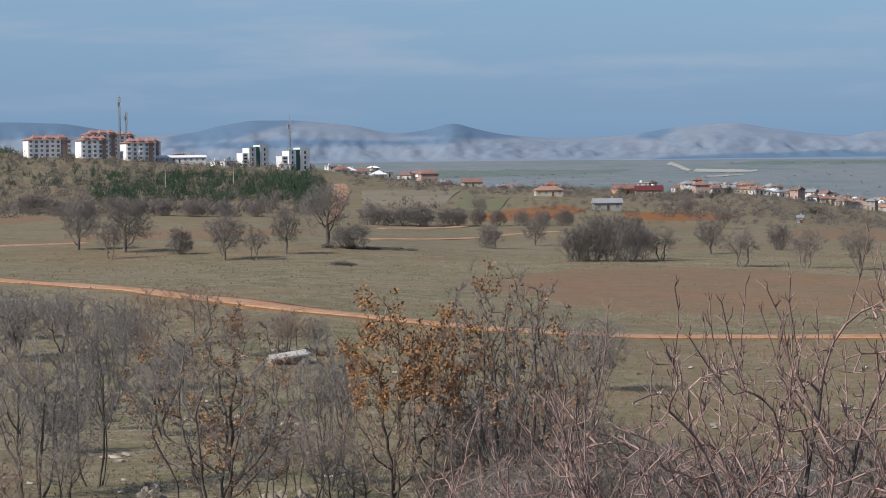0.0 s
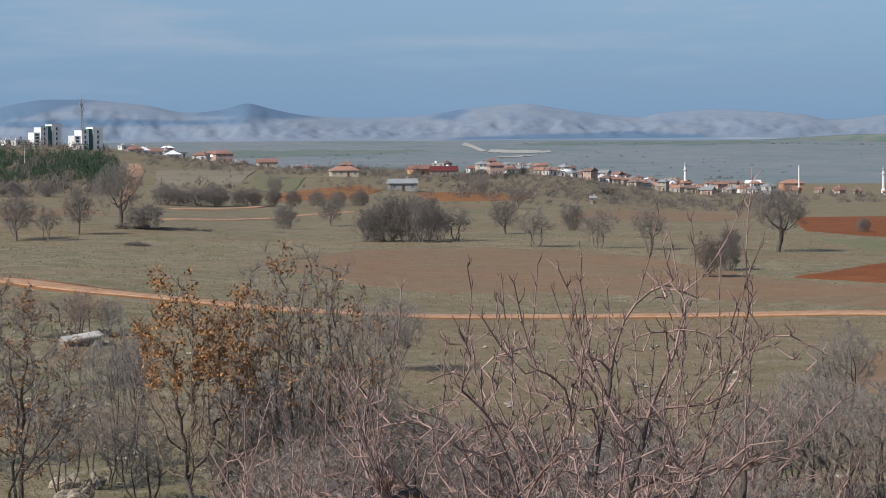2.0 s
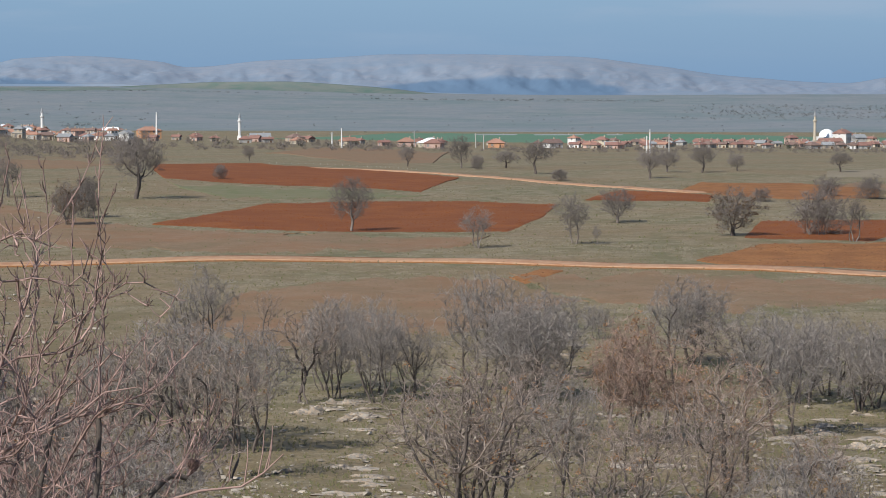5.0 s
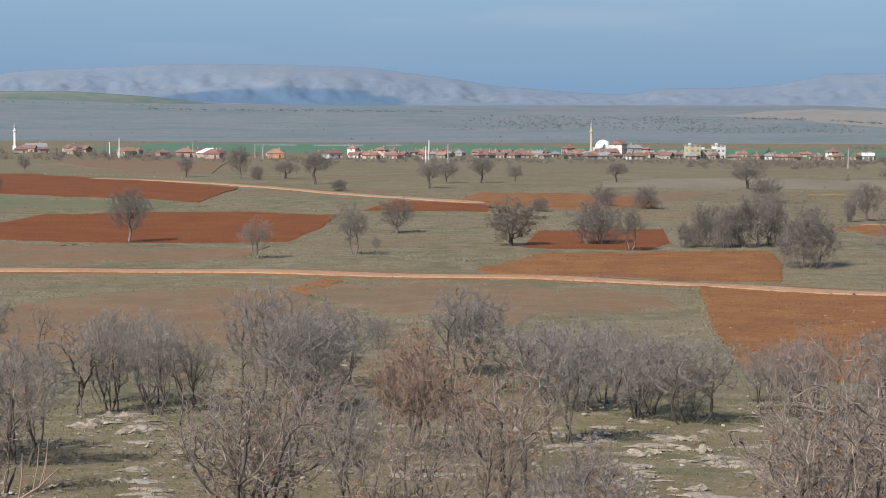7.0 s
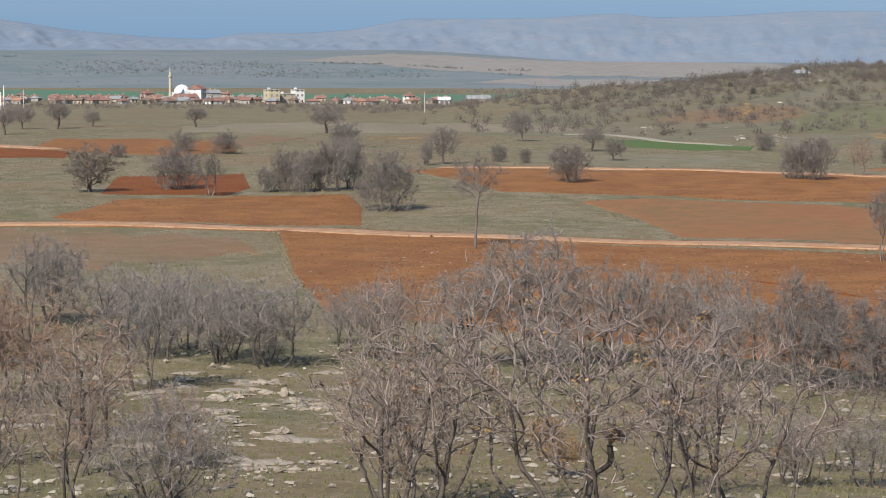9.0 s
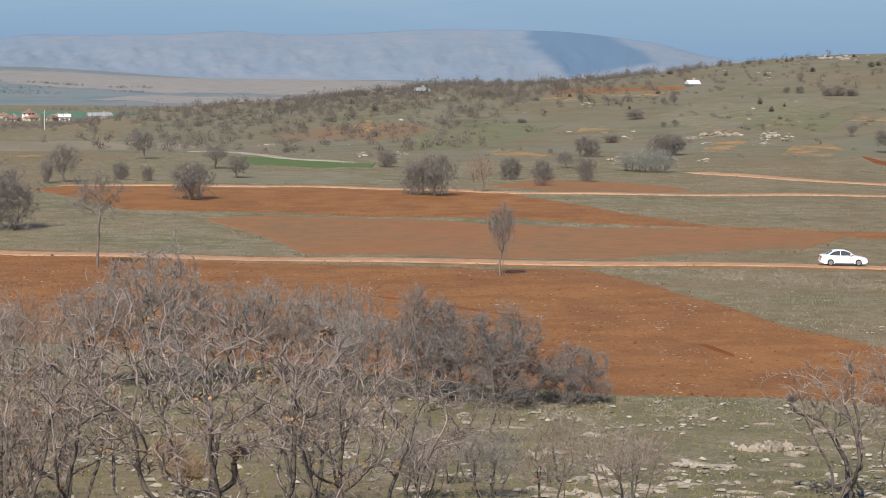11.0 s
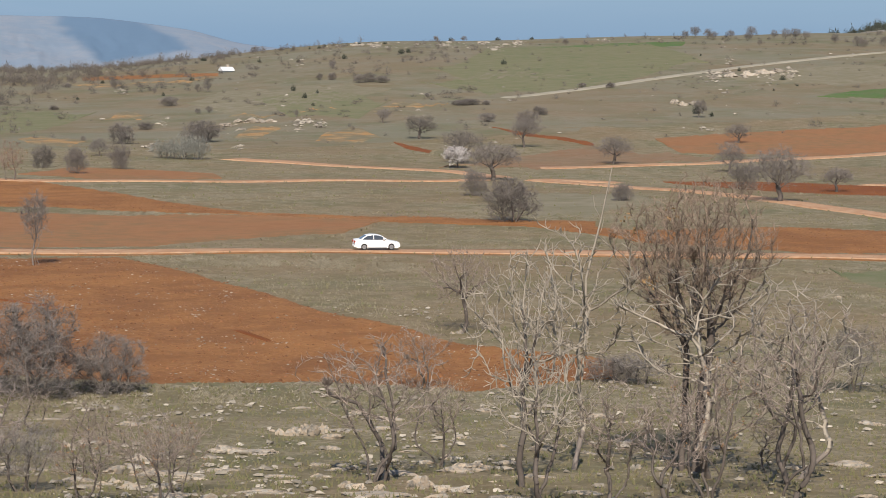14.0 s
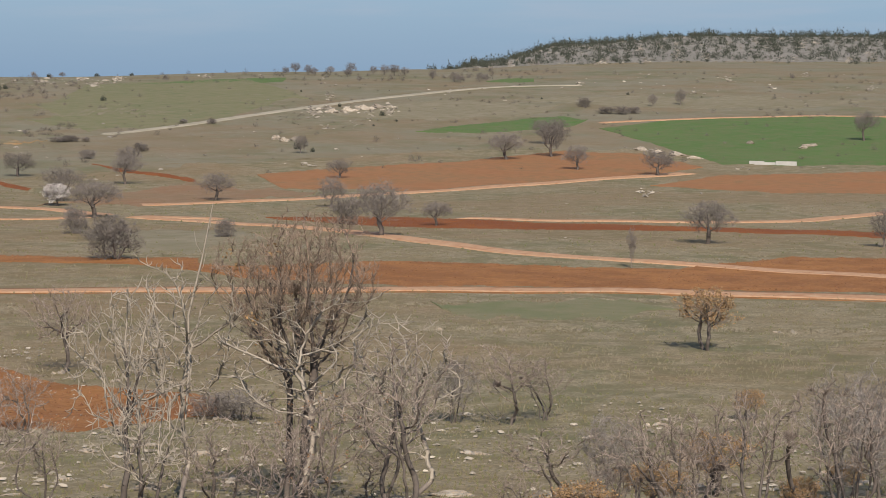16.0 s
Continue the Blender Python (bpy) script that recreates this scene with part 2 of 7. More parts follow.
column(75, -16.5, -10.5, -4, 3, 8.5, 12, 26, 33, 22, -20, -22, 4, 20)
column(90, -16.5, -10.5, -4, 3, 9, 13, 27, 35, 20, -20, -22, 4, 20)


BACK = (-19, -18, -17, -16, -15, -14, -12, -10, -14, -20, -10, 4, 20)
COLUMNS.insert(0, (-146, np.array(BACK, float)))
COLUMNS.append((214, np.array(BACK, float)))


def pchip(xk, yk, x):
    """Smooth curve through the knots that does not overshoot."""
    h, d = np.diff(xk), np.diff(yk) / np.diff(xk)
    m = np.zeros(len(xk))
    m[0], m[-1] = d[0], d[-1]
    ok = d[:-1] * d[1:] > 0
    w1, w2 = 2 * h[1:] + h[:-1], h[1:] + 2 * h[:-1]
    with np.errstate(divide="ignore", invalid="ignore"):
        m[1:-1] = np.where(ok, (w1 + w2) / (w1 / d[:-1] + w2 / d[1:]), 0)
    i = np.clip(np.searchsorted(xk, x) - 1, 0, len(h) - 1)
    s = np.clip((x - xk[i]) / h[i], 0, 1)
    return ((1 + 2 * s) * (1 - s) ** 2 * yk[i] + s * (1 - s) ** 2 * h[i] * m[i]
            + s * s * (3 - 2 * s) * yk[i + 1] + s * s * (s - 1) * h[i] * m[i + 1])


KNOTS = np.concatenate([NEAR_R, FAR_R])
CURVES = [(az, np.concatenate([NEAR_Z, far])) for az, far in COLUMNS]


def ground_polar(az, r):
    """Height of the land, shaped to fit the camera's view, at azimuth az (degrees) and range r (metres), as arrays."""
    az, r = np.broadcast_arrays(np.asarray(az, float), np.asarray(r, float))
    z = np.zeros(az.shape)
    total = np.zeros(az.shape)
    azs = [c[0] for c in CURVES]
    a = np.clip(az, azs[0], azs[-1] - 1e-6)
    for i in range(len(CURVES) - 1):
        inside = (a >= azs[i]) & (a < azs[i + 1])
        if not inside.any():
            continue
        s = (a[inside] - azs[i]) / (azs[i + 1] - azs[i])
        s = s * s * (3 - 2 * s)
        z[inside] = ((1 - s) * pchip(KNOTS, CURVES[i][1], r[inside])
                     + s * pchip(KNOTS, CURVES[i + 1][1], r[inside]))
    # a low shoulder of the near land towards the apartments
    u = np.clip((r - 110) / 180, 0, 1)
    v = np.clip((430 - r) / 90, 0, 1)
    side = np.clip((9 - az) / 14, 0, 1)
    z = z + 3.0 * (u * u * (3 - 2 * u)) * (v * v * (3 - 2 * v)) * (side * side * (3 - 2 * side))
    return z + EYE_Z


def place(az, r):
    """World x, y of an azimuth and range from the camera."""
    b = np.radians(np.asarray(az, float) - AZ0)
    return np.asarray(r) * np.sin(b), np.asarray(r) * np.cos(b)


def ground(x, y):
    """Height of the land under x, y, with its gentle unevenness."""
    x, y = np.asarray(x, float), np.asarray(y, float)
    r = np.hypot(x, y)
    az = np.degrees(np.arctan2(x, y)) + AZ0
    rough = 0.10 * np.sin(x * 0.21 + 1.3 * np.sin(y * 0.13)) * np.sin(y * 0.17 + 0.8) + 0.25 * np.sin(x * 0.031) * np.sin(y * 0.043 + 1)
    return ground_polar(az, r) + rough * np.clip((r - 20) / 40, 0, 1) * np.clip((900 - r) / 500, 0.2, 1)


def height(x, y):
    return float(ground(np.array([x]), np.array([y]))[0])


def mesh_object(name, verts, faces, material, parent=None, smooth=True):
    """One mesh object from arrays of vertices and of equal faces."""
    me = bpy.data.meshes.new(name)
    verts, faces = np.asarray(verts, np.float32), np.asarray(faces, np.int32)
    fill(me, verts, faces, smooth)
    me.materials.append(material)
    ob = new(name, me)
    ob.parent = parent
    return ob


def fill(me, verts, faces, smooth=True):
    k = faces.shape[1]
    me.vertices.add(len(verts))
    me.vertices.foreach_set("co", verts.ravel())
    me.loops.add(faces.size)
    me.loops.foreach_set("vertex_index", faces.ravel())
    me.polygons.add(len(faces))
    me.polygons.foreach_set("loop_start", np.arange(0, faces.size, k, dtype=np.int32))
    me.polygons.foreach_set("use_smooth", np.full(len(faces), smooth))
    me.update(calc_edges=True)
    me.validate()


def sheet(rows_n, cols_n, wrap=False):
    i, j = np.meshgrid(np.arange(rows_n - 1), np.arange(cols_n - 1), indexing="ij")
    a = i * cols_n + j
    return np.stack([a, a + 1, a + cols_n + 1, a + cols_n], -1).reshape(-1, 4)[:, ::-1]


def polar_land(name, az, r, material, lift_z=0.0):
    A, R = np.meshgrid(az, r, indexing="ij")
    X, Y = place(A, R)
    Z = ground(X, Y) + lift_z
    verts = np.stack([X, Y, Z], -1).reshape(-1, 3)
    return mesh_object(name, verts, sheet(len(az), len(r))[:, ::-1], material)


view = np.arange(-17, 86.01, 0.3)
around = np.concatenate([view, np.linspace(86, 343, 90)[1:]])
tagged(polar_land("ground", around, np.concatenate([[0.05, 1, 3, 7, 13], np.geomspace(20, 2000, 240)]), GRASS), "uneven dry grassland of brown, green and straw tones", "ground", kind="structure")
tagged(polar_land("backdrop_plain", around, np.geomspace(1995, 4950, 54), PLAIN, -0.5), "grey-green plain rising to the mountains, haze painted into its colour", "plain", kind="structure")


def spans(polygon, az):
    """Nearest and farthest range of a polygon of (azimuth, range) along each azimuth."""
    near, far = np.full(len(az), np.inf), np.full(len(az), -np.inf)
    for (a0, r0), (a1, r1) in zip(polygon, polygon[1:] + polygon[:1]):
        if a0 == a1:
            continue
        s = (az - a0) / (a1 - a0)
        on = (s >= 0) & (s <= 1)
        r = r0 + s * (r1 - r0)
        near[on], far[on] = np.minimum(near[on], r[on]), np.maximum(far[on], r[on])
    return near, far


def patch(name, polygon, material, label, category, ragged=1.0, step=0.08, high=0.04, lift=0.00022):
    """A field that lies on the land within a polygon of (azimuth, range), with ragged edges."""
    a = [p[0] for p in polygon]
    az = np.arange(min(a) + 0.01, max(a), step)
    near, far = spans(polygon, az)
    az, near, far = az[far > 0], near[far > 0], far[far > 0]
    rng = np.random.default_rng(int(sum(a) * 100) % 9999)
    wob = lambda: np.convolve(rng.normal(0, 1, len(az) + 8), np.ones(9) / 9, "valid")
    near = near * (1 + 0.006 * ragged * wob() + 0.0012 * rng.normal(0, 1, len(az)))
    far = np.maximum(far * (1 + 0.006 * ragged * wob() + 0.0012 * rng.normal(0, 1, len(az))), near * 1.0005)
    if ragged > 2:
        # soft ends, with no straight sides
        k = np.clip(np.minimum(az - az[0], az[-1] - az) / (0.22 * (az[-1] - az[0])), 0.02, 1) ** 0.6
        mid = (near + far) / 2
        near, far = mid - (mid - near) * k, mid + (far - mid) * k
    n = int(np.clip(np.max(far - near) / np.mean(near) / 0.012, 6, 60))
    s = np.linspace(0, 1, n)
    R = near[:, None] + (far - near)[:, None] * s
    A = np.repeat(az[:, None], n, 1)
    X, Y = place(A, R)
    Z = ground(X, Y) + high + R * lift
    # the rim dips under the grass
    rim = np.minimum(np.minimum(s, 1 - s) * n, 1)[None, :]
    Z = Z - (1 - rim) * np.maximum(high + R * lift, 0)
    verts = np.stack([X, Y, Z], -1).reshape(-1, 3)
    ob = mesh_object(name, verts, sheet(len(az), n)[:, ::-1], material)
    return tagged(ob, label, category, kind="structure")


def ribbon(name, path, width, material, label, category, high=0.06):
    """A track along (azimuth, range) points, with two worn ruts and soft shoulders."""
    p = np.array(path)
    x, y = place(p[:, 0], p[:, 1])
    d = np.concatenate([[0], np.cumsum(np.hypot(np.diff(x), np.diff(y)))])
    s = np.arange(0, d[-1], 2.5)
    kernel = np.ones(9) / 9
    smooth_line = lambda v: np.convolve(np.pad(np.interp(s, d, v), 4, "edge"), kernel, "valid") if len(s) > 9 else np.interp(s, d, v)
    x, y = smooth_line(x), smooth_line(y)
    tx, ty = np.gradient(x), np.gradient(y)
    q = np.hypot(tx, ty)
    nx, ny = -ty / q, tx / q
    rng = np.random.default_rng(len(path) * 7 + int(width * 10))
    profile = [(-0.5, -0.35), (-0.42, 0.02), (-0.3, -0.02), (-0.1, 0.03), (0.1, 0.03), (0.3, -0.02), (0.42, 0.02), (0.5, -0.35)]
    # both ends sink into the grass
    sunk = 0.35 * np.clip(1 - np.minimum(np.arange(len(s)), np.arange(len(s))[::-1]) / 2, 0, 1)
    verts = []
    for k, (off, dz) in enumerate(profile):
        o = off * width * (1 + 0.10 * np.convolve(rng.normal(0, 1, len(s) + 4), np.ones(5) / 5, "valid"))
        X, Y = x + nx * o, y + ny * o
        R = np.hypot(X, Y)
        verts.append(np.stack([X, Y, ground(X, Y) + high + dz + R * 0.00025 - sunk], -1))
    V = np.stack(verts, 1).reshape(-1, 3)
    ob = mesh_object(name, V, sheet(len(s), len(profile))[:, ::-1], material)
    return tagged(ob, label, category, kind="structure")


SOILS = {
    "red": (RED_SOIL, "freshly ploughed field of rust-red soil", "ploughed field"),
    "dark": (DARK_SOIL, "freshly ploughed field of dark red-brown soil", "ploughed field"),
    "tan": (TAN_SOIL, "harrowed field of light orange-brown soil", "field"),
    "faded": (FADED, "old field of faded brown soil growing over", "field", 5.0),
    "dry": (DRY, "fallow field of dry buff stubble", "field"),
    "green": (GREEN, "field of bright green young wheat", "wheat field"),
    "pasture": (PASTURE, "greener pasture on the hillside", "pasture", 4.0),
    "grey": (GREYLAND, "grey withered heath on the hillside", "heath", 4.0),
    "path": (DIRT, "worn tan dirt path climbing to the town", "dirt path"),
    "ochre": (OCHRE, "bare scar of orange-yellow earth on the slope", "bare earth", 6.0),
}
FIELDS = []
FIELDS.append(('dark', [(13.98, 550), (14.4, 754), (16.95, 590), (19.22, 537), (21.72, 470), (20.72, 392), (18.65, 416), (15.81, 440), (14.26, 468)]))
FIELDS.append(('dark', [(13.96, 302), (15.52, 327), (16.94, 356), (19.22, 360), (21.79, 359), (24.14, 349), (23.79, 320), (22.93, 285), (20.79, 282), (18.07, 285), (15.8, 291)]))
FIELDS.append(('dark', [(28.85, 272), (29.28, 314), (32.4, 314), (32.55, 282), (31.98, 270), (29.7, 270)]))
FIELDS.append(('red', [(27.65, 234), (29.28, 261), (32.55, 269), (34.98, 271), (35.41, 247), (35.34, 224), (31.12, 227), (28.28, 229)]))
FIELDS.append(('dark', [(24.85, 362), (25.78, 400), (28.11, 378), (27.97, 356)]))
FIELDS.append(('red', [(27.26, 394), (27.76, 454), (30.28, 444), (32.22, 413), (32.22, 372), (30, 366), (28.18, 382)]))
FIELDS.append(('faded', [(16.81, 977), (18.08, 1153), (21.5, 1097), (20.93, 597), (18.65, 840)]))
FIELDS.append(('red', [(34.12, 216), (41.44, 204), (48.02, 198), (50.45, 199), (52.88, 174), (55.72, 150), (57.4, 142), (59.07, 134), (63.01, 126), (63.02, 119), (59.38, 111), (55.75, 115), (50.78, 114), (49.48, 115), (40.02, 132), (34.44, 146), (33.63, 175), (33.24, 219)]))
FIELDS.append(('red', [(36.47, 322), (37.51, 328), (42.86, 323), (48.57, 315), (50, 293), (52.14, 270), (53.55, 257), (58.44, 248), (62.5, 246), (62.5, 235), (57.89, 242), (51.43, 257), (48.57, 265), (46, 266), (42.86, 270), (40.73, 273), (38.9, 275), (37.92, 298)]))
FIELDS.append(('tan', [(40.94, 260), (42.86, 268), (47.15, 261), (50.72, 253), (54.26, 255), (57.06, 245), (56.09, 228), (51.44, 212), (48.01, 210), (43.43, 215), (42.43, 236)]))
FIELDS.append(('red', [(59.93, 242), (63.51, 237), (66.78, 243), (71.64, 242), (71.66, 218), (67.92, 213), (63.65, 221)]))
FIELDS.append(('red', [(73.16, 225), (75.14, 246), (77.38, 262), (84, 263), (84, 247), (84, 216), (76, 216), (74.59, 218)]))
FIELDS.append(('dark', [(64.15, 333), (67.43, 337), (71.72, 322), (75.97, 319), (84, 314), (84, 297), (75.97, 309), (71.72, 305), (68.29, 304), (65.86, 316)]))
FIELDS.append(('tan', [(63.93, 462), (65.99, 482), (69.27, 506), (71.69, 536), (73.53, 531), (75.16, 492), (73.83, 474), (70.28, 446), (67.71, 424), (64.57, 426)]))
FIELDS.append(('tan', [(73.83, 443), (75.52, 472), (84, 511), (84, 443), (77.07, 428)]))
FIELDS.append(('green', [(72.53, 604), (74.51, 636), (78, 656), (84, 651), (84, 522), (77.34, 501), (75.66, 502), (74.52, 537), (73.39, 575)]))
FIELDS.append(('green', [(67.91, 585), (68.83, 609), (71.68, 644), (72.25, 631), (71.82, 603), (69.55, 583)]))
FIELDS.append(('green', [(60.55, 773), (63.15, 821), (64.7, 828), (64.56, 789), (62.44, 778)]))
FIELDS.append(('green', [(69.67, 796), (70.24, 822), (70.88, 822), (70.95, 792), (70.24, 786)]))
FIELDS.append(('tan', [(47.99, 333), (49.28, 358), (52.83, 342), (53.05, 326), (49.99, 319)]))
FIELDS.append(('ochre', [(53.3, 467), (53.86, 503), (54.49, 504), (54.57, 481), (53.86, 465)]))
FIELDS.append(('red', [(49.58, 739), (51.42, 728), (52.98, 705), (52.98, 690), (51.43, 702), (49.58, 715)]))
FIELDS.append(('ochre', [(53.2, 538), (54.98, 546), (56.24, 551), (58.74, 566), (58.74, 557), (56.24, 541), (54.98, 536), (53.2, 530)]))
FIELDS.append(('ochre', [(49.2, 702), (50.3, 696), (51.14, 684), (52.99, 684), (52.99, 677), (51.14, 674), (49.2, 692)]))
FIELDS.append(('grey', [(58.97, 638), (59.67, 669), (61.66, 671), (61.95, 644), (60.81, 620)]))
FIELDS.append(('faded', [(42.5, 560), (44, 610), (46.4, 590), (46.6, 540), (44.5, 530)]))
FIELDS.append(('ochre', [(55.35, 438), (55.55, 479), (56.39, 482), (57.1, 460), (56.4, 436)]))
FIELDS.append(('ochre', [(50.12, 540), (50.68, 565), (51.39, 549), (50.83, 534)]))
FIELDS.append(('ochre', [(47.99, 458), (48.56, 480), (49.7, 463), (49.27, 437), (48.27, 436)]))
FIELDS.append(('ochre', [(44.28, 583), (44.99, 614), (45.7, 579), (45.13, 546)]))
FIELDS.append(('green', [(41.44, 444), (42.43, 443), (43.71, 419), (45.21, 415), (45.14, 397), (43.71, 398), (42.15, 407)]))
FIELDS.append(('dry', [(-2.04, 1029), (0.46, 1160), (0.1, 926), (-2.04, 881)]))
FIELDS.append(('pasture', [(0.5, 1070), (1.74, 1035), (1.52, 870), (0.27, 857)]))
FIELDS.append(('red', [(0.67, 836), (1.67, 882), (3.09, 935), (3.66, 894), (3.09, 826), (1.09, 796)]))
FIELDS.append(('red', [(4.51, 892), (5.93, 941), (7.33, 918), (7.26, 854), (4.65, 829)]))
FIELDS.append(('faded', [(-14, 817), (-9.8, 806), (-9.38, 752), (-14, 729)]))
FIELDS.append(('faded', [(10.21, 322), (12.28, 310), (13.82, 297), (16.08, 282), (18.07, 277), (14.38, 259), (10.2, 260)]))
FIELDS.append(('faded', [(2.14, 353), (6.39, 398), (10.67, 352), (12.81, 308), (10.67, 273), (4.96, 269), (0.72, 285)]))
FIELDS.append(('red', [(22.93, 211), (23.79, 222), (24.36, 220), (23.36, 206)]))
FIELDS.append(('faded', [(22.93, 217), (32.44, 213), (32.87, 192), (28.15, 181), (23.9, 194)]))
FIELDS.append(('faded', [(58.49, 366), (62.19, 438), (65.47, 424), (65.33, 398), (60.49, 370)]))
FIELDS.append(('pasture', [(58.19, 683), (60.17, 781), (63.58, 826), (65.28, 716), (63.59, 645), (61.32, 598), (59.33, 597)]))
FIELDS.append(('pasture', [(53.67, 595), (55.78, 609), (57.34, 561), (56.49, 513), (54.79, 527)]))
FIELDS.append(('grey', [(51.99, 579), (53.11, 622), (56.2, 624), (57.34, 604), (56.21, 564), (53.39, 542)]))
FIELDS.append(('grey', [(65.41, 651), (68.83, 704), (71.67, 691), (71.11, 645), (67.98, 619), (65.98, 627)]))
FIELDS.append(('pasture', [(57.98, 618), (60.34, 669), (63.43, 658), (62.16, 608), (59.78, 590)]))
FIELDS.append(('pasture', [(45.7, 524), (48.55, 590), (49.97, 564), (48.55, 503), (46.56, 467)]))
FIELDS.append(('grey', [(70.25, 713), (73.09, 732), (77.3, 731), (79.51, 716), (77.31, 678), (73.09, 681)]))
FIELDS.append(('grey', [(59.35, 300), (63.64, 296), (64.35, 273), (62.22, 254), (60.21, 257)]))
FIELDS.append(('grey', [(40.03, 389), (44.28, 384), (45.71, 349), (42.86, 333), (39.33, 341)]))
FIELDS.append(('pasture', [(14.4, 442), (18.65, 401), (20.93, 379), (18.65, 367), (16.09, 375), (14.68, 402)]))
FIELDS.append(('pasture', [(68.31, 196), (73.17, 204), (74.59, 194), (73.18, 182), (68.89, 181)]))
FIELDS.append(('red', [(71.18, 241), (72.8, 241), (75.13, 240), (75.15, 215), (73.37, 214), (71.19, 218)]))
FIELDS.append(('path', [(-2.97, 723), (-2.78, 873), (-2.63, 1024), (-2.74, 1086), (-2.42, 1097), (-2.32, 1003), (-2.51, 864), (-2.73, 726)]))
FIELDS.append(('dark', [(57.36, 444), (57.66, 441), (58.33, 419), (58.27, 411), (57.66, 425)]))
FIELDS.append(('dark', [(59.83, 490), (60.46, 479), (62.47, 449), (62.41, 443), (60.46, 470)]))
FIELDS.append(('dry', [(30.86, 524), (33.94, 571), (38.19, 551), (40.98, 530), (40.98, 509), (36.78, 476), (30.87, 482)]))
FIELDS.append(('faded', [(30.95, 447), (33.09, 458), (33.95, 438), (33.09, 415), (30.95, 404)]))
FIELDS.append(('ochre', [(35.55, 441), (36.08, 449), (36.9, 446), (36.95, 434), (36.08, 431)]))
FIELDS.append(('faded', [(7.5, 640), (9, 800), (12, 830), (13.6, 700), (13.2, 560), (10, 560)]))
FIELDS.append(('faded', [(-9.5, 540), (-7, 640), (-3.5, 660), (-3.2, 560), (-6, 520)]))
FIELDS.append(('faded', [(14, 160), (16, 200), (19, 215), (23, 212), (25, 190), (22, 165), (18, 155)]))
FIELDS.append(('faded', [(13.5, 262), (16, 280), (19, 278), (22.5, 272), (22, 250), (18, 243), (14.5, 248)]))
patch("field", [(38.2, 470), (40, 760), (44, 830), (50, 900), (60, 960), (67, 1060), (86, 1090), (86, 560), (76, 545), (70, 540), (62, 480), (54, 420), (46, 425)], HILL_TURF, "short grey-green turf of the hillside", "pasture", 2.0, step=0.15, high=0.0, lift=0.00008)
for soil, polygon in FIELDS:
    patch("field", polygon, *SOILS[soil])

STONY = shade("stony_hilltop", [(0.172, 0.160, 0.142), (0.118, 0.115, 0.096), (0.225, 0.212, 0.190)], (0.05, 0.4), bump=0.08, spread=(0.42, 0.58))
patch("field", [(68.2, 1095), (68.8, 1200), (71, 1460), (85, 1480), (85, 1095), (75, 1080)], STONY, "grey stony ground of the hilltop", "stony ground", high=0.1)

ROAD = [(-14, 338.9), (-11.07, 314.4), (-8.3, 291.2), (-5.49, 262), (-2.65, 239.7), (0.49, 231.9), (3.06, 227.6), (5.9, 232.3), (10.94, 235.3), (15.79, 236.2), (16.63, 238.7), (21.5, 230.9), (27.21, 226.6), (32.25, 222), (38.27, 211.2), (46.16, 206.5), (48.59, 204.3), (52.86, 203.5), (57.91, 206.9), (62.23, 206), (67.92, 208.2), (70.31, 211.7), (71.55, 214.3), (74.59, 212.5), (79.63, 210.8), (84, 209.3)]
ribbon('road_bank', ROAD, 7.6, RED_SOIL, 'low raw bank of darker red earth beside the road', 'bank', high=-0.03)
ribbon('road', ROAD, 4.4, DIRT, 'rutted dirt road of orange-tan earth', 'dirt road')
ribbon('track', [(17.8, 560.6), (20.08, 525.7), (22.93, 464.2), (25.78, 410.8), (28.18, 380.5)], 4, DIRT, 'narrow tan dirt track between the fields', 'dirt track')
ribbon('track', [(36.54, 327.1), (40.03, 330.5), (45.71, 320.4), (49.99, 313.1), (54.24, 321), (55.08, 322.3), (59.06, 329.8), (60.49, 336.7)], 4, DIRT, 'narrow tan dirt track between the fields', 'dirt track')
ribbon('track', [(60.49, 336.7), (63.63, 311.8), (66.19, 295.5), (67.89, 276.5), (70.3, 258.8), (71.53, 254), (74.57, 246.7), (79.62, 236.7), (84, 228)], 4.2, DIRT, 'narrow tan dirt track between the fields', 'dirt track')
ribbon('track', [(52.82, 389.2), (55.36, 369.6), (58.63, 358.3), (60.49, 334.6)], 4.5, DIRT, 'narrow tan dirt track between the fields', 'dirt track')
ribbon('track', [(60.49, 366.5), (64.34, 385.2), (67.16, 411.6), (71.59, 451.9), (75.24, 480.9)], 4.5, DIRT, 'narrow tan dirt track between the fields', 'dirt track')
ribbon('track', [(60.34, 335.3), (63.87, 327.7)], 4, DIRT, 'narrow tan dirt track between the fields', 'dirt track')
ribbon('track', [(68.29, 334.6), (71.72, 329.8), (76.81, 334.6), (79.69, 372.7), (84, 429.7)], 4, DIRT, 'narrow tan dirt track between the fields', 'dirt track')
ribbon('track', [(59.9, 574.7), (62.17, 606.5), (64.3, 650.7), (66.41, 698.3), (68.54, 740), (69.2, 752.3), (70.24, 768.1), (72.37, 774.5)], 4, GRAVEL, 'pale gravel track climbing the hill', 'gravel track')
ribbon('track', [(72.25, 617.9), (74.51, 636.1), (78, 653.5), (79.63, 652.1), (84, 648.3)], 3, DIRT, 'narrow tan dirt track between the fields', 'dirt track')
ribbon('track', [(-2.05, 541.1), (0.23, 605.2), (1.66, 679.7), (3.09, 714.3)], 4, DIRT, 'narrow tan dirt track between the fields', 'dirt track')
